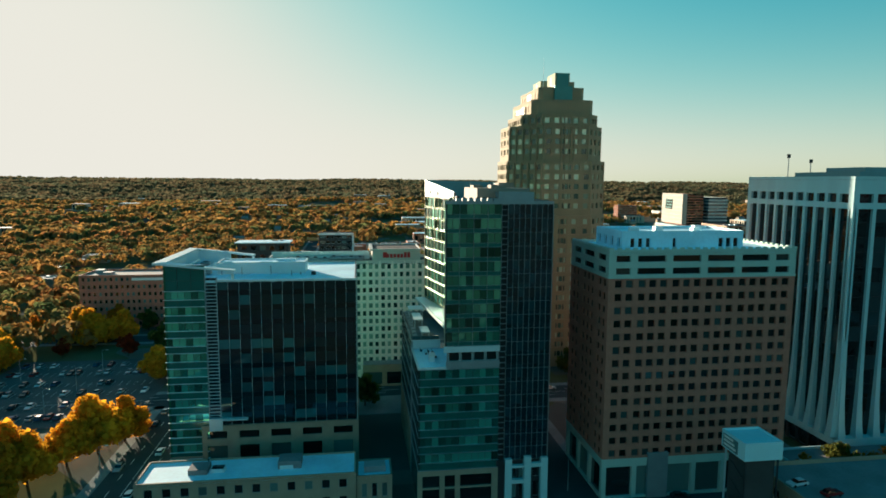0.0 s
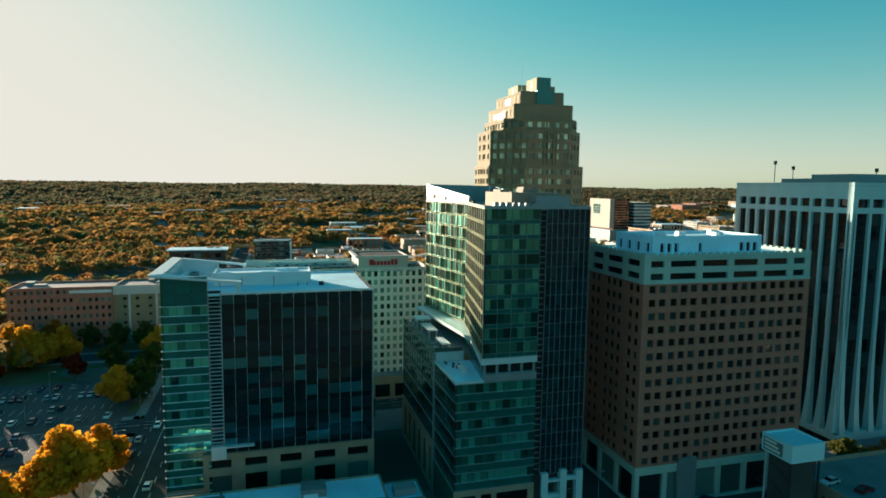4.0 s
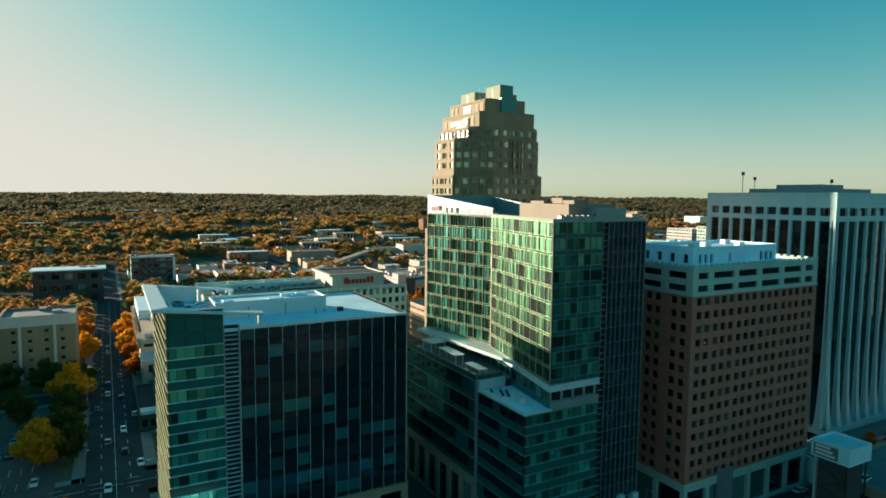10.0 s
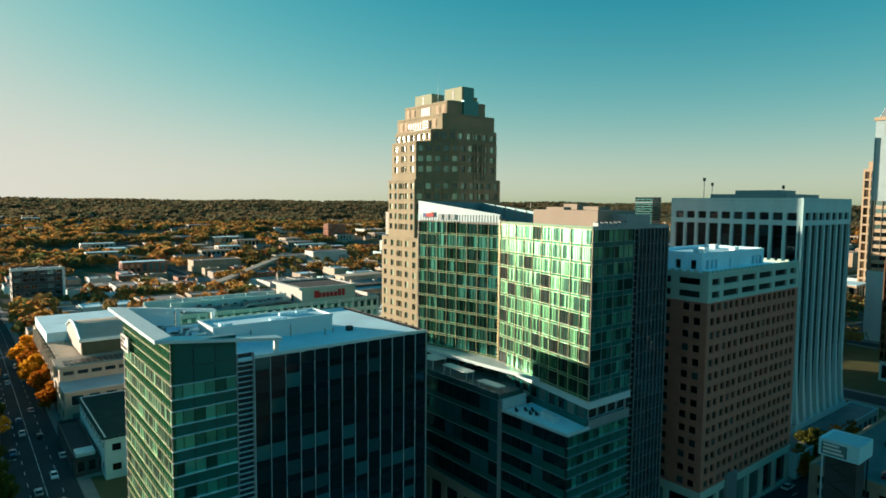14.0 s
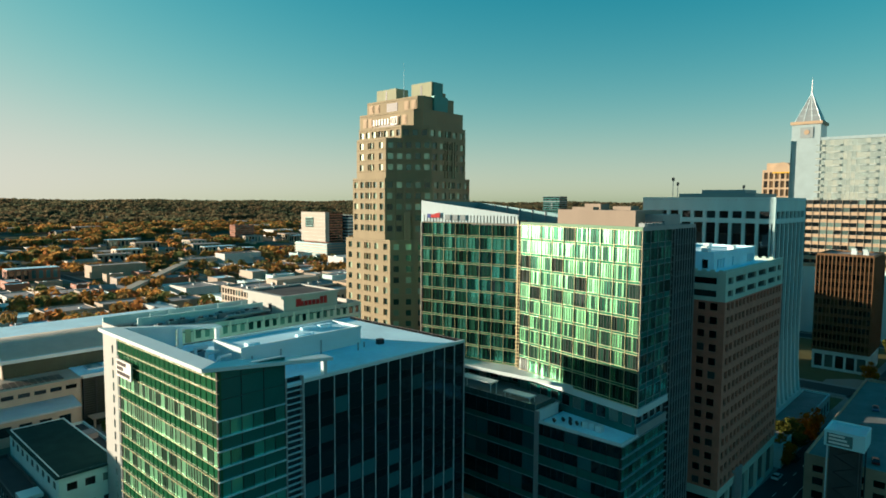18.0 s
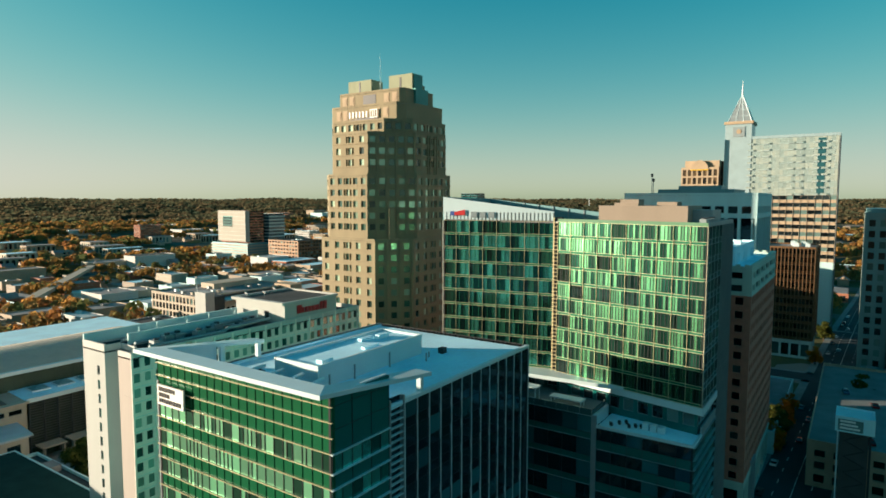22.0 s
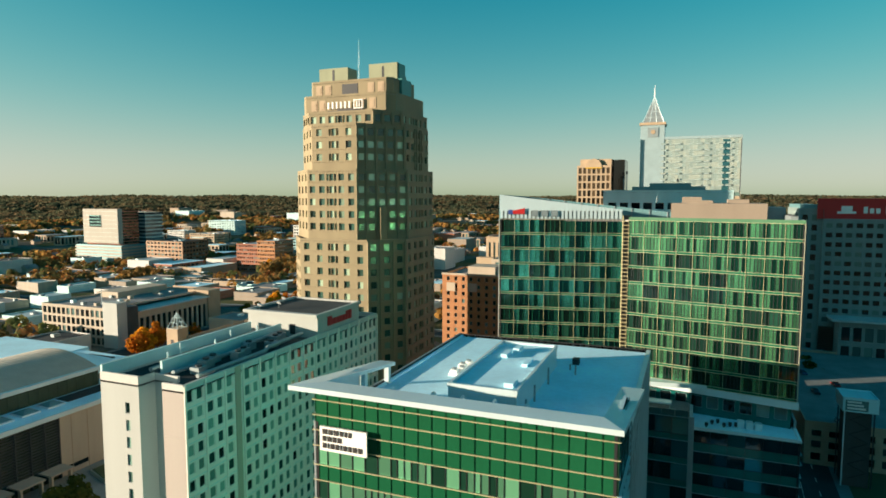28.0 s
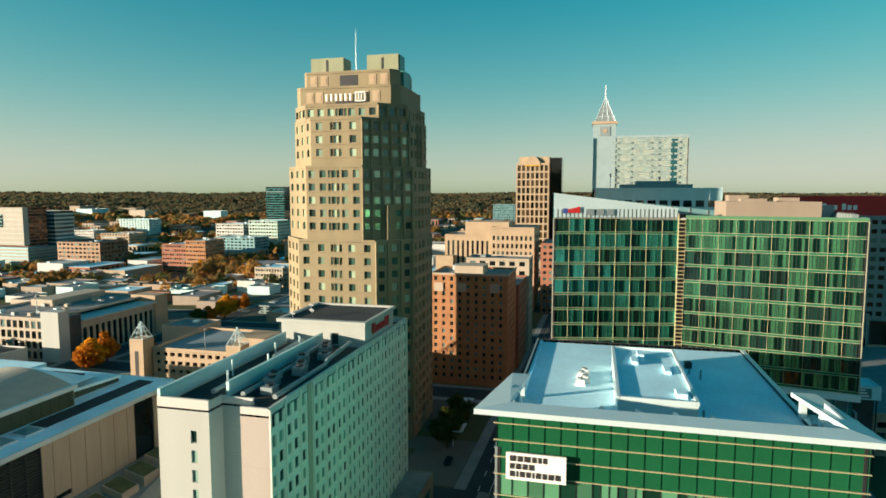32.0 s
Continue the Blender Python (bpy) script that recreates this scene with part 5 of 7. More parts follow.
# White box tinted blue for the sky light on it.
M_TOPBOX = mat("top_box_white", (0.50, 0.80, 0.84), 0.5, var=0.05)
M_SIGNTEAL = mat("sign_teal", (0.10, 0.20, 0.20), 0.5, var=0.05)
stair_tower()


def parking_deck():
    B = Building("parking_deck", 130, 80, 0, "tan parking deck with dark openings and cars on top", "parking deck")
    x0, x1, y0, y1 = 95.5, 190, 40, 112.0
    rows = [(1.2, 3.6), (5.0, 7.2), (8.4, 10.4)]
    B.wall((x0, y1), (x0, y0), 0, 13.0, even(y1 - y0, 16, 2.6), rows, M_TAN, (M_TAN, G_BLACK), 0.6)
    B.wall((x0, y0), (x1, y0), 0, 13.0, even(x1 - x0, 18, 3), rows, M_TAN, (M_TAN, G_BLACK), 0.6)
    B.plain((x1, y0), (x1, y1), 0, 13.0, M_TAN)
    B.plain((x1, y1), (x0, y1), 0, 13.0, M_TAN)
    B.roof(rect(x0, x1, y0, y1), 12.0, M_WALK, 1.0, 0.3, M_TAN)
    B.done(50)


parking_deck()

# hall with the broad white roof
def exhibition_hall():
    B = Building("exhibition_hall", 5, 335, 0, "broad exhibition hall with white roofs, low barrel vault and louvred front", "convention hall")
    B.part("hall_wall", Geo().box(-44, 55, 306.5, 398, -6, 18.0), M_CREAM)
    # main roof: a thick white plate over the front, with rooflights and a long dark slot
    B.part("main_roof", slab([(-17, 304.6, 18.6), (57, 304.6, 18.6), (57, 332, 19.6), (-17, 332, 19.6)], 0.5), M_WHITE, "flat white hall roof")
    B.part("roof_edge", Geo().box(-17, 57.3, 304.0, 304.6, 17.5, 18.75), M_METAL)
    B.part("roof_edge", Geo().box(57.0, 57.5, 304.6, 332, 17.8, 19.3), M_METAL)
    B.part("roof_slot", slab([(15, 310.2, 18.95), (54.5, 310.2, 18.95), (54.5, 315.6, 19.15), (15, 315.6, 19.15)], 0.1), M_ROOFDARK, "long dark roof slot")
    for k in range(4):
        x = -13 + 7.2 * k
        f = B.part("rooflight_kerb", slab([(x, 309.5, 19.2), (x + 5.2, 309.5, 19.2), (x + 5.2, 314.6, 19.4), (x, 314.6, 19.4)], 0.5), M_METAL)
        g = Geo()
        g.v = [(x + 0.3, 309.8, 19.25), (x + 4.9, 309.8, 19.25), (x + 4.9, 314.3, 19.42), (x + 0.3, 314.3, 19.42), (x + 2.6, 312, 20.3)]
        g.f, g.m = [(0, 1, 4), (1, 2, 4), (2, 3, 4), (3, 0, 4)], [0] * 4
        part("rooflight_glass", g, M_TEALP, f)
    # low barrel vault with a clerestory band under its eave
    g, n = Geo(), 16
    arc = [(316.2 + 36 * k / n, 24.6 + 4.6 * math.sin(math.pi * (0.04 + 0.92 * k / n)) - 0.4) for k in range(n + 1)]
    for (ya, za), (yb, zb) in zip(arc, arc[1:]):
        g.quad((-36.5, ya, za), (30, ya, za), (30, yb, zb), (-36.5, yb, zb))
        for x in (-36.5, 30):
            q = [(x, ya, za), (x, yb, zb), (x, yb, 19), (x, ya, 19)]
            g.quad(*(q if x < 0 else q[::-1]))
    B.part("vault_roof", g, M_VAULT, "cream ribbed metal barrel roof")
    me = tube([(0, y, z) for y, z in arc], 0.05, 4).mesh("seam", [M_VAULT])
    for k in range(44):
        B.part("vault_seam", me, M_VAULT).matrix_basis = pose(-35.8 + 1.5 * k, 0, 0)
    B.part("vault_edge", Geo().box(-37.2, 30.4, 315.2, 316.4, 23.9, 25.1), M_METAL, "thick white vault eave")
    B.part("vault_verge", tube([(-36.7, y, z + 0.1) for y, z in arc], 0.5, 6), M_METAL)
    hip = Geo()
    for (ya, za), (yb, zb) in zip(arc, arc[1:]):
        hip.quad((29.9, ya, za + 0.06), (47, 334 + 0.55 * (ya - 334), 21.9), (47, 334 + 0.55 * (yb - 334), 21.9), (29.9, yb, zb + 0.06))
    B.part("hip_roof", hip, M_WHITE, "white sloping roof closing the vault")
    B.part("clerestory", Geo().box(-36, 30, 316.5, 317.2, 18.5, 23.9), M_CLERE)
    for k in range(23):
        B.part("clerestory_post", Geo().box(-35.5 + 2.9 * k, -35.2 + 2.9 * k, 316.4, 316.5, 19.2, 23.9), M_CLERE)
    B.part("back_roof", Geo().box(-44, 55, 352, 398, 18, 22.0), M_WHITE)
    B.part("side_roof", slab([(30.6, 320, 22.3), (52, 320, 21.2), (52, 352, 21.6), (30.6, 352, 23.6)], 0.8), M_WHITE, "white wing roof beside the vault")
    B.part("side_slot", Geo().box(33, 46, 328, 340, 22.3, 22.75), M_ROOFDARK)
    B.part("side_wall", Geo().box(31, 51.5, 320.6, 351, 18, 21.0), M_CLERE)
    for k in range(9):
        B.part("roof_unit", Geo().box(-30 + 6 * k, -27.8 + 6 * k, 356, 358.6, 22.0, 23.6 + 0.5 * (k % 3)), M_GREY)
    # front under the edge: louvred glass, pale panels, dark slot
    for k in range(18):
        B.part("louvre", Geo().box(-16, 8, 305.0, 305.7, 3.2 + 0.8 * k, 3.45 + 0.8 * k), M_DARKWALL)
    B.part("louvre_backing", Geo().box(-16, 8.2, 306.1, 306.5, 0, 18), M_CLERE)
    for k in range(7):
        B.part("louvre_post", Geo().box(-16 + 4 * k, -15.7 + 4 * k, 304.8, 305.9, 0, 17.6), M_DARKWALL)
    B.wall((8, 305.4), (40, 305.4), -2, 17.8, [(2, 9)], [(1.2, 2.6)], M_CREAM, (M_DARK, G_BLACK), 0.4, name="front_wall")
    for k in range(6):
        B.part("panel_joint", Geo().box(12 + 5 * k, 12.12 + 5 * k, 305.3, 305.45, 0, 16.6), M_TAN)
    B.part("glass_slot", Geo().box(40, 48, 306, 306.4, 0, 17.6), G_BLACK)
    B.plain((48, 305.4), (55, 305.4), -2, 17.8, M_CREAM, "front_wall")
    # canopies along the louvred front
    for k in range(3):
        x = -15 + 8.2 * k
        c = B.part("canopy", Geo().box(x, x + 6.8, 299.5, 304.6, 3.9, 4.3), M_CREAM)
        for dx in (0.6, 6.0):
            part("canopy_leg", Geo().poly([(x + dx, 300.2), (x + dx + 0.5, 300.2), (x + dx + 0.5, 301.4), (x + dx, 301.4)], 0, 3.9), M_CREAM, c)
    # wing with the striped roof, lower block before it
    B.wall((-45, 304.4), (-17, 304.4), -1, 18.0, even(28, 6, 3.4), [(14.8, 16.2)], M_CREAM, (M_DARK, G_BLACK), 0.4, name="wing_wall")
    B.plain((-17, 304.4), (-17, 310), -1, 18.0, M_CREAM, "wing_wall")
    B.part("wing_roof", slab([(-46, 303.4, 18.2), (-16.4, 303.4, 18.2), (-16.4, 316, 18.9), (-46, 316, 18.9)], 0.6), M_CREAM, "cream wing roof with dark striped panels")
    me = slab([(0, 305.4, 18.55), (1.5, 305.4, 18.55), (1.5, 311, 18.85), (0, 311, 18.85)], 0.25).mesh("panel", [M_PANEL])
    for k in range(12):
        B.part("roof_panel", me, M_PANEL).matrix_basis = pose(-43.4 + 1.85 * k, 0, 0)
    B.wall((-45, 291), (-22, 291), -1, 12.2, even(23, 4, 3.4), [(1, 4.6), (7.4, 10.6)], M_CREAM, WIN, 0.4, name="low_wall")
    B.plain((-22, 291), (-22, 304.4), -1, 12.2, M_CREAM, "low_wall")
    B.part("low_roof", slab([(-45.6, 290.2, 12.7), (-21, 290.2, 12.7), (-19.5, 304.4, 12.7), (-45.6, 304.4, 12.7)], 0.5), M_TEALROOF)
    B.wall((-45, 398), (-45, 291), -2, 12.2, even(107, 11, 5), [(1, 4.6), (7.4, 10.6)], M_CREAM, WIN, 0.4, name="side_wall")
    B.plain((-44.8, 398), (-44.8, 304.4), 12.2, 18.0, M_CREAM, "side_wall")
    for k in range(10):
        B.part("side_fin", Geo().box(-46.2, -44.8, 312 + 8 * k, 312.6 + 8 * k, 12.8, 18.6), M_CREAM)
    # ramps and planters in the court
    B.part("ramp", Geo().poly([(20, 283), (50, 284), (50, 290), (20, 288)], 0, [0.3, 6.0, 6.0, 0.3]), M_CREAM)
    for k in range(4):
        w = B.part("planter", Geo().poly([(10 + 8 * k, 291), (16 + 8 * k, 291), (19 + 8 * k, 300), (13 + 8 * k, 300)], 0.1, 1.1 + 0.8 * k), M_CREAM)
        part("planting", Geo().poly([(10.5 + 8 * k, 291.5), (15.7 + 8 * k, 291.5), (18.5 + 8 * k, 299.5), (13.3 + 8 * k, 299.5)], 0.9 + 0.8 * k, 1.3 + 0.8 * k), M_GRASS, w)
    B.done(50)


M_CLERE = mat("dark_green_glass", (0.06, 0.085, 0.055), 0.25, 0.2, var=0.2, rnd=0.2)
M_PANEL = mat("roof_panel_brown", (0.10, 0.075, 0.055), 0.4, 0.2, var=0.15)
M_VAULT = mat("grey_metal_roof", (0.45, 0.41, 0.34), 0.85, 0.0, var=0.1, scale=0.3)
M_TEALROOF = mat("pale_teal_roof", (0.42, 0.50, 0.51), 0.6, var=0.12, scale=0.2)
exhibition_hall()
B = block("pavilion", -41.8, -28.0, 239.5, 284.0, 12.0, 2, 3, 9, M_CONC, (M_DARK, G_WIN), "pale pavilion with a dark green flat roof", z0=0, ww=0.5, hh=0.35, roofmat=M_GREENROOF, lip=0.15, units=False)
B.part("eave", bars((-42.6, -27.4, 238.8, 239.6, 11.7, 12.1), (-42.6, -41.8, 239.6, 284.6, 11.7, 12.1)), M_GREENROOF)
B.done(40)
B = block("service_building", -27.6, -22.0, 243, 286, 9.0, 1, 0, 0, M_CONC, WIN, "low grey service building beside the pavilion", z0=0, roofmat=M_ROOFDARK)
B.done(10)
B = block("low_wing", -48.5, -42.5, 246, 283, 5.5, 1, 2, 8, M_DARKWALL, WIN, "low dark glazed wing along the street", z0=0, ww=0.7, hh=0.6, roofmat=M_ROOFDARK)
B.done(20)

# hotel with the white corner, beyond the hall
def corner_hotel():
    x0, x1, y0, y1, z1 = 122.0, 193.0, 414.7, 472.5, 19.8
    B = Building("corner_hotel", 160, 448, -9, "cream six-storey hotel with a tall white corner and dark end", "hotel")
    rows = storeys(-5.5, 5, 4.5, 1.0, 3.4)
    B.wall((x0, y1), (x0, y0 + 10), -10, z1, even(y1 - y0 - 10, 13, 2.5), storeys(-5.0, 5, 4.8, 0.55, 4.1), M_CREAM, (M_DARK, G_WIN), 0.35)
    B.part("corner_tower", Geo().box(x0 - 1.5, x0 + 4.5, y0, y0 + 10, -10, z1 + 3.6), M_ENDWALL, "tall blank white corner")
    B.part("dark_end", Geo().box(x0 + 4.5, x0 + 12, y0 + 0.6, y0 + 10, -10, z1 + 0.4), M_DARKWALL)
    B.wall((x0 + 12, y0 + 1), (x1 - 8, y0 + 1), -3, z1 - 3, even(x1 - x0 - 20, 13, 2.4), [(-1, 13)], M_CREAM, (M_DARK, G_BLACK), 0.5)
    B.part("end_block", Geo().box(x1 - 8, x1 + 2, y0, y0 + 16, -10, z1 + 1), M_STONE2)
    B.part("shelf_roof", Geo().box(x0 + 12, x1 - 8, y0 - 1, y0 + 12, z1 - 3, z1 - 2.4), M_TEALROOF)
    B.plain((x1, y0), (x1, y1), -10, z1, M_CREAM)
    B.plain((x1, y1), (x0, y1), -10, z1, M_CREAM)
    B.roof(rect(x0, x1, y0 + 10.2, y1), z1 - 0.8, M_ROOFGREY, 0.9, 0.5, M_CREAM)
    for k in range(16):
        u = random.uniform(x0 + 4, x1 - 10), random.uniform(y0 + 18, y1 - 6)
        B.part("roof_unit", Geo().box(u[0], u[0] + 2.4, u[1], u[1] + 2, z1 - 0.8, z1 + 0.8), random.choice((M_GREY, M_METAL, M_CREAM)))
    B.part("roof_house", Geo().box(x0 + 30, x1 - 5, y0 + 36, y1 - 8, z1 - 0.8, z1 + 2.6), M_CREAM)
    B.part("mast", tube([(x0 + 8, y0 + 22, z1), (x0 + 8, y0 + 22, z1 + 8)], 0.15), M_METAL)
    B.done(60)


corner_hotel()


def deck_with_pyramids():
    B = Building("corner_deck", 108, 312, 0, "sand-coloured parking deck with open pyramid roofs on its corners", "parking deck")
    x0, x1, y0, y1, z1 = 92.0, 128.0, 281.0, 341.0, 19.0
    rows = storeys(-2, 6, 3.3, 1.2, 2.7)
    B.wall((x0, y1), (x0, y0), -4, z1, even(y1 - y0, 18, 2.0), rows, M_STONE2, (M_STONE2, G_BLACK), 0.8)
    B.wall((x0, y0), (x1, y0), -4, z1, even(x1 - x0, 10, 2.0), rows, M_STONE2, (M_STONE2, G_BLACK), 0.8)
    B.plain((x1, y0), (x1, y1), -4, z1, M_STONE2)
    B.plain((x1, y1), (x0, y1), -4, z1, M_STONE2)
    B.roof(rect(x0, x1, y0, y1), z1 - 1.0, M_ROOFTEAL, 1.0, 0.4, M_STONE2)
    B.part("roof_house", Geo().box(104, 118, 300, 312, z1 - 1, z1 + 2.5), M_STONE2)
    for cx, cy in ((91.0, 345.0), (90.5, 303.0)):
        B.part("corner_tower", Geo().box(cx - 3, cx + 3, cy - 3, cy + 3, -4, 22.6), M_STONE2)
        B.part("arch_slot", Geo().box(cx - 3.06, cx - 2.9, cy - 0.8, cy + 0.8, 8, 18), M_DARK)
        tip = (cx, cy, 29.0)
        ring = [(cx + sx * 2.8, cy + sy * 2.8, 22.6) for sx, sy in ((-1, -1), (1, -1), (1, 1), (-1, 1))]
        for k in range(4):
            B.part("roof_bar", tube([ring[k], tip], 0.16, 6), M_METAL)
            for f in (0.0, 0.35, 0.65):
                a, b = (Vector(ring[k]).lerp(Vector(tip), f), Vector(ring[(k + 1) % 4]).lerp(Vector(tip), f))
                B.part("roof_bar", tube([a, b], 0.1, 6), M_METAL)
            m = Vector(ring[k]).lerp(Vector(ring[(k + 1) % 4]), 0.5)
            B.part("roof_bar", tube([m, tip], 0.1, 6), M_METAL)
    for x, y in ((98, 322), (122, 296)):
        B.part("light_pole", tube([(x, y, z1 - 1), (x, y, z1 + 7)], 0.12), M_GREY)
    B.done(50)


M_ROOFTEAL = mat("deck_surface", (0.20, 0.26, 0.29), 0.85, var=0.2, scale=0.1)
deck_with_pyramids()

# red brick tower and the street wall behind it
M_TERRA = mat("orange_brick", (0.37, 0.175, 0.08), 0.85, var=0.18, scale=0.5, fine=6, bump=0.3)
B = block("brick_tower", 133, 160, 208.8, 241.0, 45.6, 14, 7, 9, M_TERRA, (M_CREAM, G_WIN), "red brick apartment tower with pale window frames", "apartment tower", ww=0.36, hh=0.56, base=2, limit=150)
B.part("cornice", bars((132.7, 160.2, 208.5, 208.9, 45.2, 46.0), (132.7, 133.1, 208.5, 241.2, 45.2, 46.0)), M_CREAM)
B.part("roof_house", Geo().box(140, 152, 220, 232, 44.8, 48.2), M_CREAM)
for y in (214, 227.5, 237):
    B.part("bay_window", Geo().box(132.5, 133.05, y - 1.9, y + 1.9, 38.5, 42.0), M_CREAM)
B.done(80)
B = block("brick_row", 160.5, 192, 207.5, 236, 38.0, 9, 8, 6, M_BRICK, (M_CREAM, G_WIN), "dark red brick building along the street", ww=0.4, limit=60)
B.done(30)
B = block("grey_row", 193, 212, 206.5, 238, 46.0, 10, 8, 6, M_CREAM, WIN, "grey stone street building with regular windows", limit=50)
B.done(25)


def pillared_block():
    B = Building("pillared_block", 315, 240, 0, "buff stone block with tall window slots and a stepped roof", "office building")
    B.wall((300, 275), (300, 243), -8, 50, even(32, 9, 1.5), [(16, 46)], M_STONE2, (M_DARK, G_WIN), 0.7)
    B.wall((297, 243), (297, 214), -8, 55.5, even(29, 9, 1.5), storeys(4, 9, 5.2, 1.2, 4.2), M_STONE2, (M_DARK, G_WIN), 0.5)
    B.wall((297, 214), (335, 214), -8, 55.5, even(38, 11, 1.5), storeys(4, 9, 5.2, 1.2, 4.2), M_STONE2, (M_DARK, G_WIN), 0.5)
    B.wall((300, 243), (297, 243), -8, 55.5, [], [], M_STONE2, None)
    B.plain((335, 214), (335, 275), -8, 50, M_STONE2)
    B.plain((335, 275), (300, 275), -8, 50, M_STONE2)
    B.roof(rect(300, 335, 243, 275), 49.4, M_ROOFGREY, 0.6, 0.5, M_STONE2)
    B.roof(rect(297, 335, 214, 243), 55.0, M_ROOFGREY, 0.6, 0.5, M_STONE2)
    B.part("roof_house", Geo().box(306, 330, 232, 262, 49.4, 58.5), M_STONE2)
    B.part("side_step", Geo().box(294, 300, 268, 280, -8, 36), M_STONE2)
    B.done(50)
    for (a, b, c, d, h, m) in ((290, 330, 185, 209, 46, M_BRICK), (345, 380, 225, 262, 52, M_BRICK), (250, 285, 214, 238, 20, M_CONC)):
        q = block("street_block", a, b, c, d, h, max(3, int(h / 4)), 7, 6, m, WIN, "stone and brick city block with regular windows", limit=40)
        q.done(8)


pillared_block()


# crowned tower with pale balconies
def crowned_tower():
    B = Building("crowned_tower", 356, 146, 0, "pale glass skyscraper with balconies and a metal pyramid crown", "skyscraper")
    x0, x1, y0, y1 = 347, 366, 114.3, 178.0
    B.bays((x0, y1), (x0, y0), 80.5, 9, 4.0, 14, 2, 3.2, (M_METAL, G_SKYBLUE), G_SKYBLUE, M_PALEP, vfin=0.0, hfin=0.08, twin=False)
    me = Geo().box(0, 3.4, -0.9, 0.1, 0, 0.2).mesh("balcony", [M_METAL])
    F, w = B.face((x0, y1), (x0, y0))
    rail = Geo().box(0, 3.4, -0.9, -0.82, 0.2, 1.1).mesh("rail", [G_SKYBLUE])
    for k in (3, 5, 8, 9, 11, 12):
        for f in range(9):
            o = B.part("balcony", me, M_METAL)
            o.matrix_basis = F @ pose(k * w / 14, 0, 80.8 + 4 * f)
            part("rail", rail, G_SKYBLUE, o)
    B.part("dark_slot", Geo().box(x0 - 0.15, x0 + 0.3, 121.5, 125.5, 80.5, 115.5), G_DARK)
    B.bays((x0 - 2, y1 - 2), (x0 - 2, y0), 40, 9, 4.5, 16, 1, 2.6, (M_METAL, G_WIN), M_STONE2, M_CREAM, vfin=0.3, hfin=0.4, twin=False)
    B.plain((x0 - 2, y1), (x0 - 2, y0), -8, 40, M_CONC)
    B.bays((x0 - 2, y0), (x1, y0), 0, 26, 4.45, 6, 1, 3.0, (M_DARK, G_BLUE), G_BLUE, M_GREY, vfin=0.1, hfin=0.1, twin=False)
    B.plain((x1, y0), (x1, y1), -8, 117, M_CONC)
    B.plain((x1, y1), (x0 - 2, y1), -8, 117, M_CONC)
    B.part("roof_band", bars((x0 - 0.3, x1, y0 - 0.2, y1, 116.5, 118.2)), M_PALEP)
    c = (x0 + 8, 170.0)
    B.part("clock_tower", Geo().box(x0 - 0.4, x0 + 16, 162.5, 178.2, 80.5, 126.6), M_PALEP)
    fr = B.part("clock_frame", Geo().box(x0 - 0.8, x0 - 0.3, 166.5, 173.5, 118.4, 124.8), M_GREY, "grey square clock panel")
    part("clock_face", tube([(x0 - 0.8, 170, 121.8), (x0 - 1.0, 170, 121.8)], 1.5, 20), M_STONE2, fr)
    B.part("crown_ledge", Geo().box(x0 - 1.2, x0 + 17, 161.7, 179.0, 126.6, 128.4), M_STONE2)
    ring = [(c[0] + sx * 7, c[1] + sy * 7, 128.4) for sx, sy in ((-1, -1), (1, -1), (1, 1), (-1, 1))]
    tip = (*c, 147.0)
    g = Geo()
    for k in range(4):
        g.v += [ring[k], ring[(k + 1) % 4], tuple(Vector(ring[(k + 1) % 4]).lerp(Vector(tip), 0.86)), tuple(Vector(ring[k]).lerp(Vector(tip), 0.86))]
        g.f.append((4 * k, 4 * k + 1, 4 * k + 2, 4 * k + 3))
        g.m.append(0)
    B.part("crown_glass", g, M_CROWN, "pale metal pyramid crown")
    for k in range(4):
        for f in (0, 0.33, 0.66):
            a = Vector(ring[k]).lerp(Vector(ring[(k + 1) % 4]), f)
            B.part("crown_bar", tube([a, tip], 0.2, 5), M_METAL)
    for f in (0.2, 0.42, 0.64):
        pts = [Vector(r).lerp(Vector(tip), f) for r in ring]
        B.part("crown_ring", tube(pts + [pts[0]], 0.16, 5), M_METAL)
    B.part("spire", tube([(*c, 143.0), (*c, 155.5)], [0.55, 0.12]), M_SIGNWHITE)
    B.done(30)


M_PALEP = mat("pale_blue_panel", (0.36, 0.47, 0.49), 0.35, 0.3, var=0.08)
M_CROWN = mat("crown_metal", (0.34, 0.38, 0.38), 0.4, 0.5, var=0.1)
G_BLUE = glazing("deep_blue_glass", (0.02, 0.06, 0.09), (0.08, 0.18, 0.24), 0.3, 0.5)
crowned_tower()


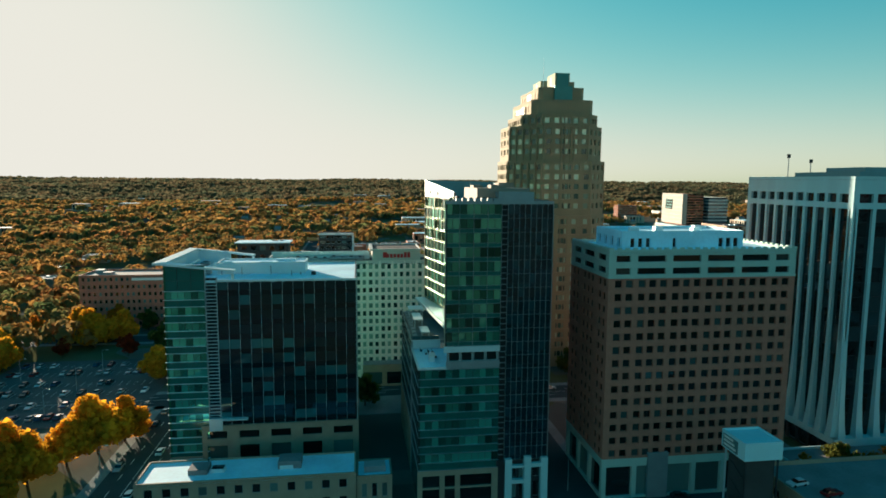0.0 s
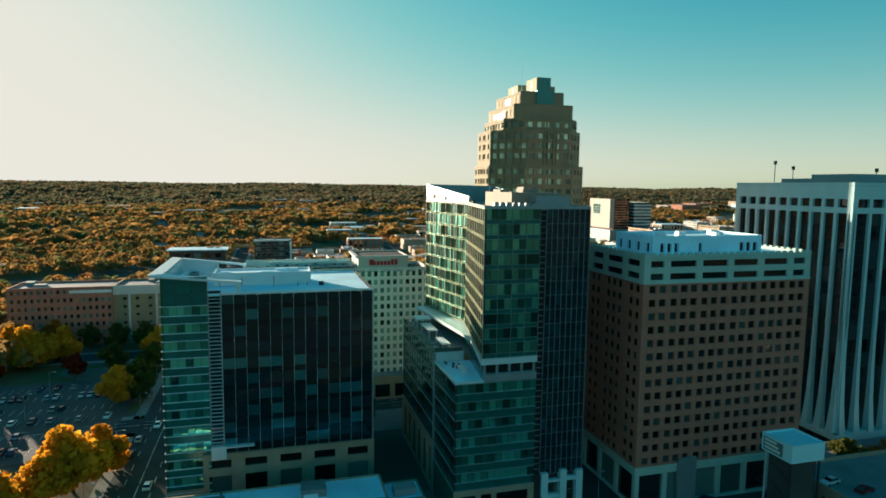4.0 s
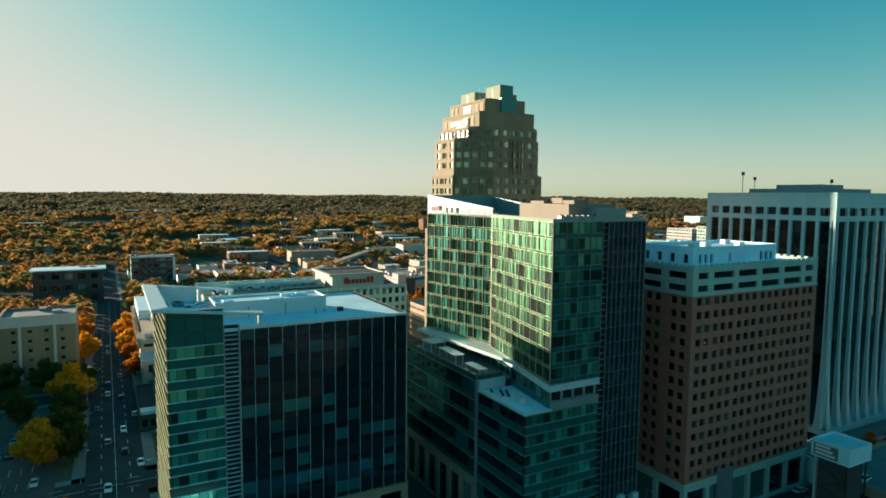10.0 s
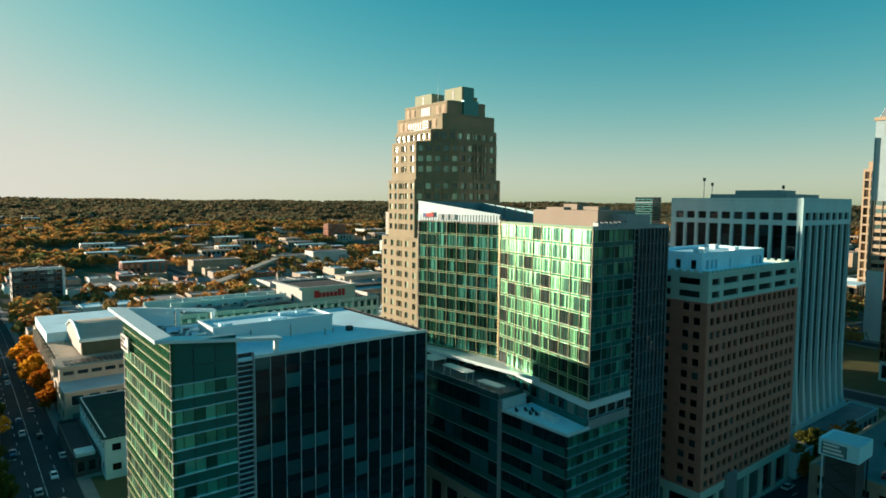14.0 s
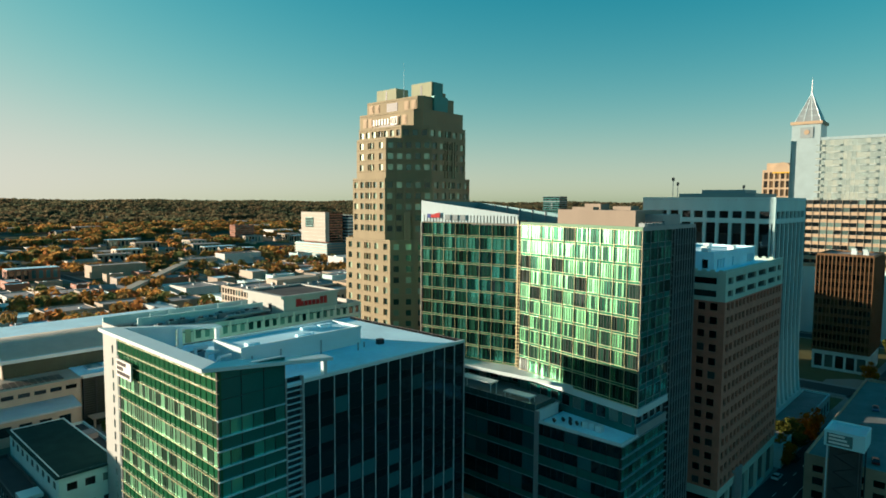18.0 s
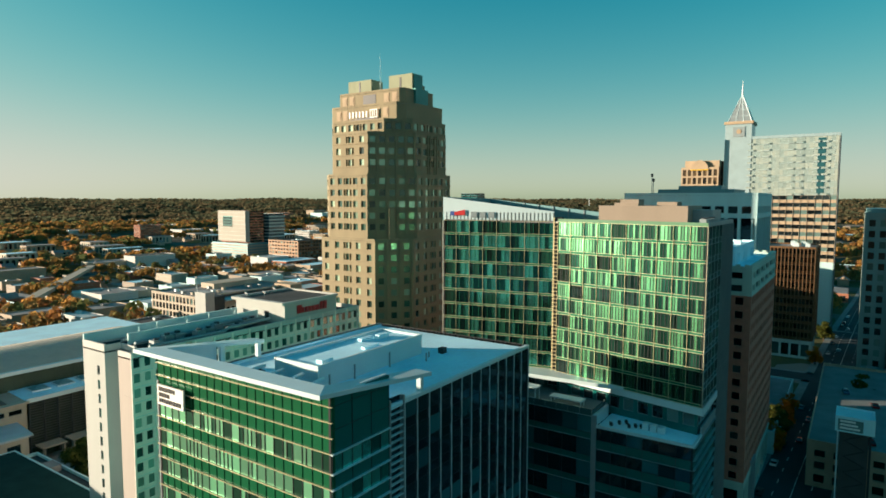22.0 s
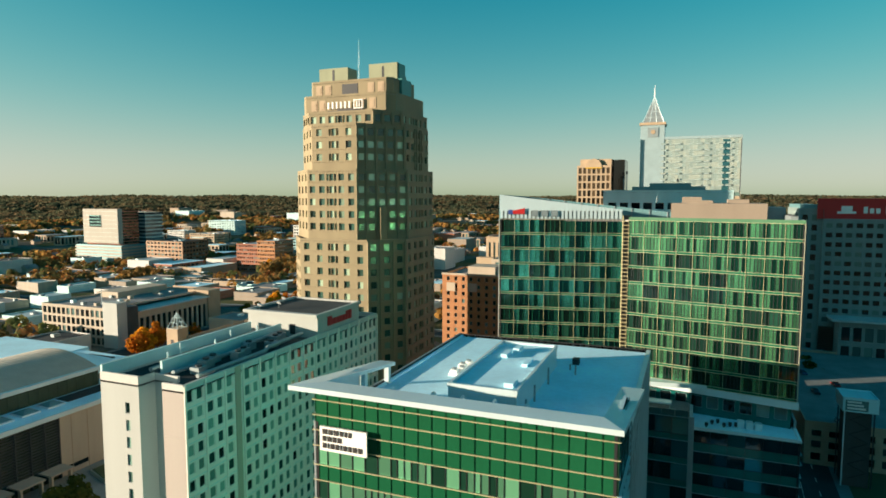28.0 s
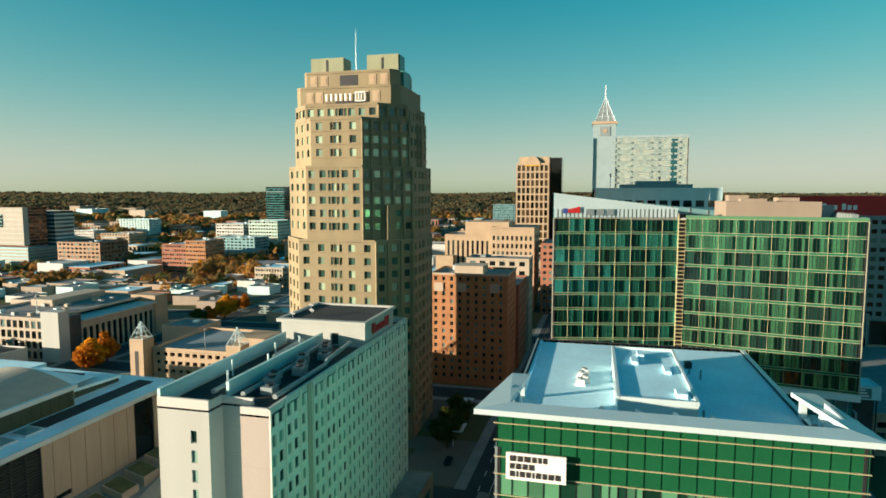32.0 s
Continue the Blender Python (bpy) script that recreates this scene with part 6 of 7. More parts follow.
def arched_tower():
    B = Building("arched_tower", 622, 246, 0, "brown glass tower with stone piers and an arched gold-edged top", "skyscraper")
    x0, x1, y0, y1, z1 = 605, 645, 227, 264.5, 112
    B.wall((x0, y1), (x0, y0), -8, z1, even(y1 - y0, 7, 3.6), storeys(0, 13, 8.5, 0.8, 7.6), M_STONE2, (M_TAN, G_BRONZE), 0.8)
    # Sides away from the sun are browner: their shade is put into the material.
    B.wall((x0, y0), (x1, y0), -8, z1, even(x1 - x0, 8, 3.6), storeys(0, 13, 8.5, 0.8, 7.6), M_BROWN, (M_DARK, G_BRONZE), 0.8)
    B.plain((x1, y0), (x1, y1), -8, z1, M_BROWN)
    B.plain((x1, y1), (x0, y1), -8, z1, M_BROWN)
    B.part("roof_slab", Geo().box(x0 + 3, x1, y0, y1 - 3, z1, 119), M_STONE2)
    arch = Geo()
    n = 12
    for xx, flip in ((x0 - 0.6, 1), (x0 + 6, -1)):
        ring = [(xx, 246 - 9 * math.cos(math.pi * k / n), z1 - 3 + 10.5 * math.sin(math.pi * k / n)) for k in range(n + 1)]
        i = len(arch.v)
        arch.v += ring
        arch.f.append(tuple(i + k for k in range(n + 1))[::flip])
        arch.m.append(0)
    for k in range(n):
        arch.f.append((k, k + 1, n + 2 + k, n + 1 + k))
        arch.m.append(0)
    B.part("arch", arch, M_STONE2, "stone arch on top")
    B.part("dark_wing", Geo().box(618, 655, 213.5, 227, -8, 118.5), G_BRONZE, "dark glass wing")
    B.part("gold_line", Geo().box(x0 - 1.0, x0 - 0.6, 237, 255, z1 - 3.4, z1 - 2.2), M_GOLD)
    B.done(40)


G_BRONZE = glazing("bronze_glass", (0.03, 0.022, 0.014), (0.16, 0.10, 0.05), 0.3, 0.4)
arched_tower()


def red_sign_tower():
    B = Building("red_sign_tower", 215, 72, 0, "grey office tower with a red sign board on its top", "office tower")
    x0, x1, y0, y1, z1 = 198.0, 232.0, 36.0, 101.0, 68.3
    B.wall((x0, 92), (x0, y0), 22, z1, even(56, 15, 2.5), storeys(23, 11, 4.05, 1.0, 3.1), M_GREYSTONE, (M_GREY, G_WIN), 0.4)
    B.wall((x0 + 2, y1), (x0 + 2, 92), 0, 72.8, [(1.4, 3.6), (5.0, 7.2)], storeys(2, 16, 4.3, 0.8, 3.6), M_GREYSTONE, (M_GREY, G_WIN), 0.4)
    B.plain((x0 + 2, 92), (x0, 92), 0, 72.8, M_GREYSTONE)
    B.wall((x1, y1), (x0 + 2, y1), 0, 72.8, even(30, 8, 2.2), storeys(2, 16, 4.3, 0.8, 3.6), M_GREYSTONE, (M_GREY, G_WIN), 0.4)
    B.plain((x0, y0), (x1, y0), 0, z1, M_GREYSTONE)
    B.plain((x1, y0), (x1, y1), 0, z1, M_GREYSTONE)
    B.roof(rect(x0, x1, y0, 92), z1 - 0.6, M_ROOFGREY, 0.6, 0.5, M_GREYSTONE)
    B.roof(rect(x0 + 2, x1, 92, y1), 72.2, M_ROOFGREY, 0.6, 0.5, M_GREYSTONE)
    B.part("teal_top", Geo().box(x0 + 3, x1, 94, y1 - 0.5, 72.8, 74.4), M_TEALP)
    s = B.part("sign_board", Geo().box(x0 + 0.5, x0 + 1.6, 40, 94.2, 68.4, 77.0), M_RED, "long red sign board with white blocks")
    part("sign_mark", bars((x0 + 0.3, x0 + 0.5, 80.2, 87.0, 70.6, 71.6), (x0 + 0.3, x0 + 0.5, 81.6, 85.6, 71.6, 73.8)), M_SIGNWHITE, s)
    for k in range(6):
        y = 77.6 - 2.2 * k - (1.2 if k > 2 else 0)
        part("sign_block", Geo().box(x0 + 0.3, x0 + 0.5, y - 1.5, y, 70.8, 73.6 if k in (0, 3) else 72.9), M_SIGNWHITE, s)
    B.part("canopy", Geo().box(x0 - 12, x0 + 1, 66, 89, 26.4, 27.3), M_TEALROOF, "pale flat canopy on the lower wing")
    B.wall((x0 - 9, 86), (x0 - 9, 60), 0, 26.4, even(26, 6, 3.2), [(3, 8), (11, 16), (18, 24)], M_GREYSTONE, (M_METAL, G_WIN), 0.4)
    B.plain((x0 - 9, 60), (x0, 60), 0, 26.4, M_GREYSTONE)
    B.plain((x0, 86), (x0 - 9, 86), 0, 26.4, M_GREYSTONE)
    B.done(60)
    q = block("grey_wing", 190.5, 197.5, 89.5, 100, 12, 3, 2, 3, M_GREYSTONE, WIN, "low grey wing at the street corner")
    q.done(20)


M_GREYSTONE = mat("grey_stone", (0.20, 0.265, 0.255), 0.8, var=0.1, streak=0.2)
red_sign_tower()


def finned_block():
    B = Building("finned_block", 265, 130, 0, "bronze office block with close upright fins", "office building")
    x0, x1, y0, y1, z1 = 250, 280, 119.5, 142, 55.0
    for P, Q, n in (((x0, y1), (x0, y0), 14), ((x0, y0), (x1, y0), 16)):
        B.bays(P, Q, 9, 11, 4.1, n, 1, 2.6, (M_DARK, G_BRONZE), M_BRONZE, M_BRONZE, vfin=0.7, hfin=0.1, vw=0.35, hh=0.3, twin=False)
        B.wall(P, Q, -1, 9, even(math.hypot(Q[0] - P[0], Q[1] - P[1]), 5, 3.4), [(1, 7)], M_CONC, WIN, 0.5, name="base_wall")
    B.plain((x1, y0), (x1, y1), 0, z1, M_BRONZE)
    B.plain((x1, y1), (x0, y1), 0, z1, M_BRONZE)
    B.roof(rect(x0, x1, y0, y1), 54.2, M_ROOFGREY, 0.8, 0.4, M_BRONZE)
    for k in range(8):
        B.part("roof_unit", Geo().box(252 + 3 * k, 253.8 + 3 * k, 122 + (k * 5) % 9, 124 + (k * 5) % 9, 54.2, 56.4), M_METAL)
    B.done(80)


M_BRONZE = mat("bronze_panel", (0.15, 0.085, 0.042), 0.5, 0.3, var=0.12)
finned_block()

# long low hotel and blocks past the parking lot
B = block("long_hotel", -140, -95.2, 323, 345, 28.0, 7, 16, 6, M_BROWN, (M_TAN, G_WIN), "long brown brick hotel with paired windows", "hotel", ww=0.5)
B.part("sign_strip", Geo().box(-114, -96, 322.7, 323, 25.0, 26.4), M_SIGNWHITE)
B.done(40)
B = block("long_hotel", -95, -68.5, 322.4, 346, 28.0, 7, 4, 6, M_STONE, (M_TAN, G_WIN), "buff wing of the brick hotel with a white top", "hotel", ww=0.25, hh=0.35)
B.part("top_band", bars((-95.1, -68.3, 322.1, 322.5, 23.8, 28.2)), M_PLASTER)
for x in (-88, -76):
    B.part("pilaster", Geo().box(x - 0.5, x + 0.5, 321.4, 322.3, 2, 24), M_PLASTER)
B.done(30)
B = block("dark_block", -105, -60, 560, 580, 20, 3, 5, 3, M_DARKWALL, WIN, "dark box building with a pale flat roof", roofmat=M_WHITE, lip=0.2)
B.part("roof_plate", Geo().box(-107, -58, 558, 582, 20.0, 20.9), M_WHITE)
B.done(20)
B = block("cube_house", -38, -2, 655, 682, 20, 5, 6, 4, M_DARKWALL, (M_METAL, G_WIN), "dark four-storey block with a pale edge", ww=0.7)
B.part("white_frame", bars((-39, -1, 654, 654.8, 18.8, 20.6), (-3, -1, 654, 655, -6, 20)), M_METAL)
B.done(20)


# white building with the square opening
def cube_tower():
    """A leaning white cube with a square opening over a banded base, a banded glass block beside it."""
    B = Building("cube_tower", 490, 850, -10, "white cube with a square opening on a striped base", "office building")
    zb = land(490, 850)
    B.part("cube_wall", Geo().poly([(469, 882), (467, 818), (474, 818), (474, 882)], 17, 61), M_CUBE, "white panelled cube front")
    F, w = B.face((469, 882), (467, 818))
    B.part("opening", Geo().box(12, 34, -0.3, 0.4, 38, 53, 0, F), G_BLACK)
    for k in range(4):
        B.part("opening_bar", Geo().box(12, 34, -0.6, -0.2, 40 + 4 * k, 40.5 + 4 * k, 0, F), M_DKTEAL)
    for k in range(8):
        B.part("panel_joint", Geo().box(0.5, w - 0.5, -0.12, 0.05, 20 + 5.4 * k, 20.25 + 5.4 * k, 0, F), M_CONC)
    B.bays((474, 819), (500, 819), 15, 12, 46 / 12, 7, 1, 2.6, (M_DARK, G_BRONZE), M_BROWN, M_DARK, vfin=0.1, hfin=0.1, twin=False)
    B.part("cube_body", Geo().box(474, 500, 819.6, 882, 15, 60.5), M_BROWN)
    h = (15 - zb) / 7
    for k in range(7):
        B.part("base_band", Geo().box(462, 503, 808, 890, zb + h * k, zb + h * k + 0.5 * h), M_CUBE)
        B.part("base_glass", Geo().box(463, 502, 809, 889, zb + h * k + 0.5 * h, zb + h * (k + 1)), M_TEALP)
    n = 14
    h = (56 - zb) / n
    for k in range(n):
        B.part("side_band", Geo().box(504, 534, 812, 870, zb + h * k, zb + h * k + 0.42 * h), M_PALEP)
        B.part("side_glass", Geo().box(505, 533, 813, 869, zb + h * k + 0.42 * h, zb + h * (k + 1)), G_BLUE)
    B.done(60)


M_CUBE = mat("pale_cube_panel", (0.36, 0.34, 0.29), 0.75, var=0.1, streak=0.2)
cube_tower()


# ---- low houses and sheds of the quarter beyond ----
FOOT = [(-50, 6, 120, 192), (14, 54, 120, 190), (58, 200, 60, 155), (125, 180, 125, 182), (55, 135, 200, 290), (-60, 50, 205, 400), (118, 204, 408, 488), (84, 132, 275, 350), (130, 215, 203, 244),
        (285, 385, 180, 285), (340, 372, 105, 185), (600, 650, 220, 270), (185, 236, 30, 110), (245, 285, 112, 146), (-142, -66, 316, 350), (-108, -56, 554, 586), (-42, 2, 650, 686), (455, 560, 798, 900), (-140, -66, 184, 264)]


def clear(x, y, r):
    """Whether a disc lies off the streets and the buildings."""
    for a, b, c, d in FOOT:
        if a - r < x < b + r and c - r < y < d + r:
            return False
    for a, b, c, d, h in STREETS:
        u, p = Vector((c - a, d - b)), Vector((x - a, y - b))
        k = min(max(p.dot(u) / u.length_squared, 0), 1)
        if (p - u * k).length < h + r + 1:
            return False
    return True


def low_house(rnd, x, y, w, d, h, wallmat, roofmat, label, floors):
    """A flat-roofed low building: walls with a raised edge, roof, windows and a roof unit or two."""
    z = land(x, y)
    ob = thing("low_building", x, y, z, label, "building", "low buildings of the quarter")
    x0, x1, y0, y1 = x - w / 2, x + w / 2, y - d / 2, y + d / 2
    g = Geo()
    o, i = rect(x0, x1, y0, y1), rect(x0 + 0.35, x1 - 0.35, y0 + 0.35, y1 - 0.35)
    for k in range(4):
        j = (k + 1) % 4
        g.quad((*o[k], z - 2), (*o[j], z - 2), (*o[j], z + h), (*o[k], z + h))
        g.quad((*o[k], z + h), (*o[j], z + h), (*i[j], z + h), (*i[k], z + h))
        g.quad((*i[j], z + h - 0.7), (*i[k], z + h - 0.7), (*i[k], z + h), (*i[j], z + h))
    part("wall", g, wallmat, ob)
    part("roof", Geo().box(x0 + 0.3, x1 - 0.3, y0 + 0.3, y1 - 0.3, z + h - 1.0, z + h - 0.6), roofmat, ob)
    a, b = rnd.uniform(0.8, 2.0), rnd.uniform(0.8, 1.8)
    px, py = rnd.uniform(x0 + 2.5, x1 - 2.5), rnd.uniform(y0 + 2.5, y1 - 2.5)
    part("roof_unit", Geo().box(px - a, px + a, py - b, py + b, z + h - 0.6, z + h + rnd.uniform(0.2, 1.0)), rnd.choice((M_GREY, M_METAL, M_ROOFGREY)), ob)
    fh = h / floors
    for f in range(floors):
        n = 1
        for k in range(n):
            ww = d / n * 0.6
            o = part("window", pane_mesh(round(ww), round(fh * 0.45, 1), 0.1, WIN)[0], WIN, ob)
            o.matrix_basis = Matrix(((0, 1, 0, x0 - 0.03), (-1, 0, 0, y0 + (k + 0.5) * d / n), (0, 0, 1, z + fh * (f + 0.5)), (0, 0, 0, 1)))
        n = 1
        for k in range(n):
            ww = w / n * 0.6
            o = part("window", pane_mesh(round(ww), round(fh * 0.45, 1), 0.1, WIN)[0], WIN, ob)
            o.matrix_basis = pose(x0 + (k + 0.5) * w / n, y0 - 0.03, z + fh * (f + 0.5))
    FOOT.append((x0, x1, y0, y1))


LOWWALLS = [(M_BRICK, "red brick low building with a flat roof"), (M_CREAM, "cream low building with a flat roof"), (M_TAN, "tan low building with a flat roof"), (M_PLASTER, "white rendered low building with a flat roof"),
            (M_TAUPE, "taupe low building with a flat roof"), (M_CONC, "grey concrete low building with a flat roof")]
LOWROOFS = [M_WHITE, M_ROOFGREY, M_ROOFGREY, M_TEALROOF, M_ROOFGREY, M_ROOFDARK]


PLOTS = []
PARK = (415, 560, 490, 605)


def in_park(x, y):
    return PARK[0] < x < PARK[1] and PARK[2] < y < PARK[3]


def scatter_low(seed, x0, x1, y0, y1, tries, most, size, tall):
    rnd, made = random.Random(seed), 0
    for _ in range(tries):
        x, y = rnd.uniform(x0, x1), rnd.uniform(y0, y1)
        w, d = rnd.uniform(*size), rnd.uniform(*size)
        if made < most and not in_park(x, y) and clear(x, y, max(w, d) / 2 + 1.5):
            h = rnd.uniform(*tall)
            wm, lab = rnd.choice(LOWWALLS)
            low_house(rnd, x, y, w, d, h, wm, rnd.choice(LOWROOFS), lab, max(1, min(3, int(h / 5))))
            PLOTS.append((x, y, 0.5 * max(w, d)))
            made += 1


# mid-rises of the town beyond, each on its own lot
MIDRISE = [(476, 520, 722, 781, 21.6, 7, M_BRONZE, M_ROOFDARK, "dark brown mid-rise block with a flat roof"), (925, 960, 1024, 1092, 26, 8, M_CONC, M_WHITE, "white mid-rise slab with rows of windows"),
           (768, 796, 1006, 1046, 14, 5, M_PLASTER, M_WHITE, "white rendered mid-rise with a flat roof"), (742, 780, 913, 968, 11.5, 5, M_STONE2, M_TEALROOF, "buff mid-rise with a pale blue roof"),
           (484, 520, 591, 616, 25.6, 8, M_TERRA, M_TEALROOF, "orange brick mid-rise with a pale blue roof"), (486, 522, 617, 648, 21, 7, M_BRICK, M_TEALROOF, "red brick apartment block with pale bands"),
           (672, 712, 643, 708, 14.5, 6, M_TEALP, M_TEALROOF, "teal panelled mid-rise with wide windows"), (850, 900, 705, 760, 30, 7, M_PALE, M_WHITE, "pale mid-rise block with a white roof"),
           (846, 890, 768, 822, 24, 6, M_PLASTER, M_WHITE, "long pale mid-rise with a white roof"), (392, 425, 448, 476, 10.8, 4, M_CREAM, M_WHITE, "cream block with upright window slots"),
           (252, 292, 350, 390, 4.5, 3, M_GREYSTONE, M_ROOFGREY, "low grey stone block with a cluttered roof"), (1515, 1550, 380, 438, 47, 10, M_TEALP, M_ROOFDARK, "dark teal office slab in the distance"),
           (555, 598, 1240, 1262, 27, 8, M_BRICK, M_ROOFGREY, "red brick mid-rise among the trees")]
for x0, x1, y0, y1, z1, floors, wm, rm, lab in MIDRISE:
    q = block("mid_rise", x0, x1, y0, y1, z1, floors, 8, 10, wm, WIN, lab, "building", ww=0.62, hh=0.5, roofmat=rm, group="mid-rises of the town")
    q.done(6)
    FOOT.append((x0 - 3, x1 + 3, y0 - 3, y1 + 3))
q = Building("far_glass_tower", 1270, 930, land(1270, 930), "dark green banded glass tower far off", "office tower")
for P, Q in (((1254, 957), (1254, 908)), ((1254, 908), (1290, 908))):
    q.bays(P, Q, land(1270, 930), 16, 5.8, 8, 1, 3.6, (M_DARK, G_BLACK), M_SPANTEAL, M_TEALP, vfin=0, hfin=0.5, hh=0.5, twin=False)
q.plain((1290, 908), (1290, 957), land(1270, 930), 79.8, M_GREY)
q.plain((1290, 957), (1254, 957), land(1270, 930), 79.8, M_GREY)
q.roof(rect(1254, 1290, 908, 957), 79.4, M_ROOFGREY, 0.6, 0.5, M_GREY)
q.done(6)
FOOT.append((1250, 1294, 904, 961))
scatter_low(3, -40, 420, 425, 820, 2600, 96, (12, 34), (5, 10))
scatter_low(5, 140, 300, 245, 400, 500, 12, (14, 30), (6, 12))
scatter_low(7, 350, 1000, 130, 760, 800, 24, (22, 55), (8, 26))
scatter_low(9, 270, 900, -60, 62, 400, 14, (24, 50), (10, 30))
scatter_low(11, -320, -150, 250, 700, 120, 8, (14, 26), (5, 9))
scatter_low(13, 480, 1700, 800, 1900, 200, 16, (30, 70), (10, 30))
# raised railway bridge, far off
g = Geo()
g.poly([(116, 640), (123, 635), (270, 838), (263, 843)], -2.5, 0.5)
br = thing("viaduct", 192, 740, land(192, 740), "long pale concrete viaduct on piers", "bridge")
part("deck", g, M_CREAM, br)
for k in range(7):
    f = (k + 0.5) / 7
    part("pier", Geo().box(118 + 147 * f, 121 + 147 * f, 637 + 203 * f, 640 + 203 * f, -18, -2.4), M_CREAM, br)


# ---- trees ----
def leaf_cloud(rnd, lobes, n, size):
    """Leaf clumps in a few rounded lobes, denser near their skins."""
    V = np.empty((n * 4, 3))
    wt = np.array([l[3] ** 2 for l in lobes])
    wt = wt / wt.sum()
    pick = rnd.choice(len(lobes), n, p=wt)
    C = np.array([l[:3] for l in lobes])[pick]
    R = np.array([l[3] for l in lobes])[pick][:, None]
    d = rnd.normal(size=(n, 3))
    d /= np.linalg.norm(d, axis=1)[:, None]
    c = C + d * R * (rnd.uniform(0.45, 1.08, (n, 1))) * np.array([1, 1, 0.85])
    nn = d + rnd.normal(scale=0.55, size=(n, 3))
    nn /= np.linalg.norm(nn, axis=1)[:, None]
    a = np.cross(nn, rnd.normal(size=(n, 3)))
    a /= np.linalg.norm(a, axis=1)[:, None]
    b = np.cross(nn, a)
    s = rnd.uniform(0.55, 1.25, (n, 1)) * size
    for k, (p, q) in enumerate(((-1, -0.7), (0.8, -1), (1, 0.8), (-0.7, 1))):
        V[k::4] = c + a * s * p + b * s * q
    return V


def quads_mesh(name, V, material, tone=None):
    me = bpy.data.meshes.new(name)
    n = len(V) // 4
    me.vertices.add(n * 4)
    me.vertices.foreach_set("co", V.astype(np.float32).ravel())
    me.loops.add(n * 4)
    me.loops.foreach_set("vertex_index", np.arange(n * 4, dtype=np.int32))
    me.polygons.add(n)
    me.polygons.foreach_set("loop_start", np.arange(0, n * 4, 4, dtype=np.int32))
    me.materials.append(material)
    if tone is not None:
        me.attributes.new("tone", "FLOAT", "FACE").data.foreach_set("value", tone.astype(np.float32))
    me.update(calc_edges=True)
    return me


def tree(seed, h, r, material, label, leaves=1500):
    """A tapered trunk with limbs and a crown of leaf clumps."""
    rnd = np.random.default_rng(seed)
    ob = thing("tree", 0, 0, 0, label, "tree", "street and lot trees")
    part("trunk", tube([(0, 0, -0.3), (0.1, 0.05, h * 0.2), (0.0, 0.15, h * 0.45), (0.1, 0, h * 0.75)], [h * 0.026, h * 0.02, h * 0.014, h * 0.005], 9), M_BARK, ob)
    lobes = [(0, 0, h * 0.58, r * 0.66), (0.1 * r, 0, h * 0.36, r * 0.6)]
    for k in range(7):
        a = 6.2832 * k / 7 + rnd.uniform(-0.3, 0.3)
        rr, z = r * rnd.uniform(0.45, 0.72), h * rnd.uniform(0.24, 0.7)
        tip = (rr * math.cos(a), rr * math.sin(a), z)
        if k < 3:
            part("limb", tube([(0, 0.08, h * 0.3), (tip[0] * 0.45, tip[1] * 0.45, h * 0.42), tip], [h * 0.011, h * 0.008, h * 0.003], 6), M_BARK, ob)
        lobes.append((*tip, r * rnd.uniform(0.34, 0.5)))
    lobes.append((rnd.uniform(-0.2, 0.2) * r, rnd.uniform(-0.2, 0.2) * r, h * 0.88, r * 0.36))
    part("crown", quads_mesh("crown", leaf_cloud(rnd, lobes, leaves, r * 0.075), material), material, ob)
    return ob


KINDS = [tree(1, 16, 8.6, F_YELLOW, "golden yellow autumn tree with a full round crown", 4200), tree(2, 14, 7.2, F_YELLOW, "yellow autumn street tree beside the road", 3200), tree(3, 13, 5.6, F_ORANGE, "orange autumn tree with a broken crown", 2200),
         tree(4, 13, 5.8, F_GREEN, "dark green tree with thinning leaves", 2200), tree(5, 9, 4.2, F_RED, "small dark red maple", 1500), tree(6, 10, 4.0, F_ORANGE, "rust-coloured street tree by the pavement", 1500),
         tree(7, 16, 8.0, F_AMBER, "large amber tree turning orange", 4200)]
SPOTS = []


def tree_row(kinds, x0, y0, x1, y1, n):
    """n trees along a line, their kinds in turn."""
    for k in range(n):
        f = k / max(n - 1, 1)
        SPOTS.append((kinds[k % len(kinds)], x0 + (x1 - x0) * f + 0.6 * math.sin(5.1 * k + x0), y0 + (y1 - y0) * f + 0.9 * math.cos(3.7 * k + y0)))


tree_row((6, 0, 1, 0, 6, 1), -66.5, 174, -90, 133, 6)          # bank along the parking lot
tree_row((0, 1, 0), -102, 131, -87, 149, 3)
SPOTS += [(1, -74, 232), (3, -66.5, 231), (3, -68.5, 240), (3, -69, 262), (3, -69.5, 274), (1, -69, 286), (3, -69, 297), (3, -69.5, 308), (0, -118, 284), (6, -128, 292), (0, -110, 296), (0, -140, 250), (1, -146, 262), (2, -150, 300), (0, -158, 280), (2, -120, 318), (2, -132, 306), (4, -112, 300), (4, -98, 268), (3, -84, 270), (4, -125, 268)]
tree_row((3,), -66, 302, -104, 315, 4)                         # before the long hotel
tree_row((5, 2, 1, 2, 1), -47.4, 318, -47.2, 392, 5)           # both sides of the west street
tree_row((1, 2, 2, 2), -68, 352, -68.6, 410, 4)
tree_row((3, 3), -112, 180, -128, 183, 2)
tree_row((2, 1, 2), 112, 392, 126, 395, 3)                     # round the far hotel
SPOTS += [(5, 150, 392), (3, -14, 278), (3, -6, 281), (5, 60, 297)]
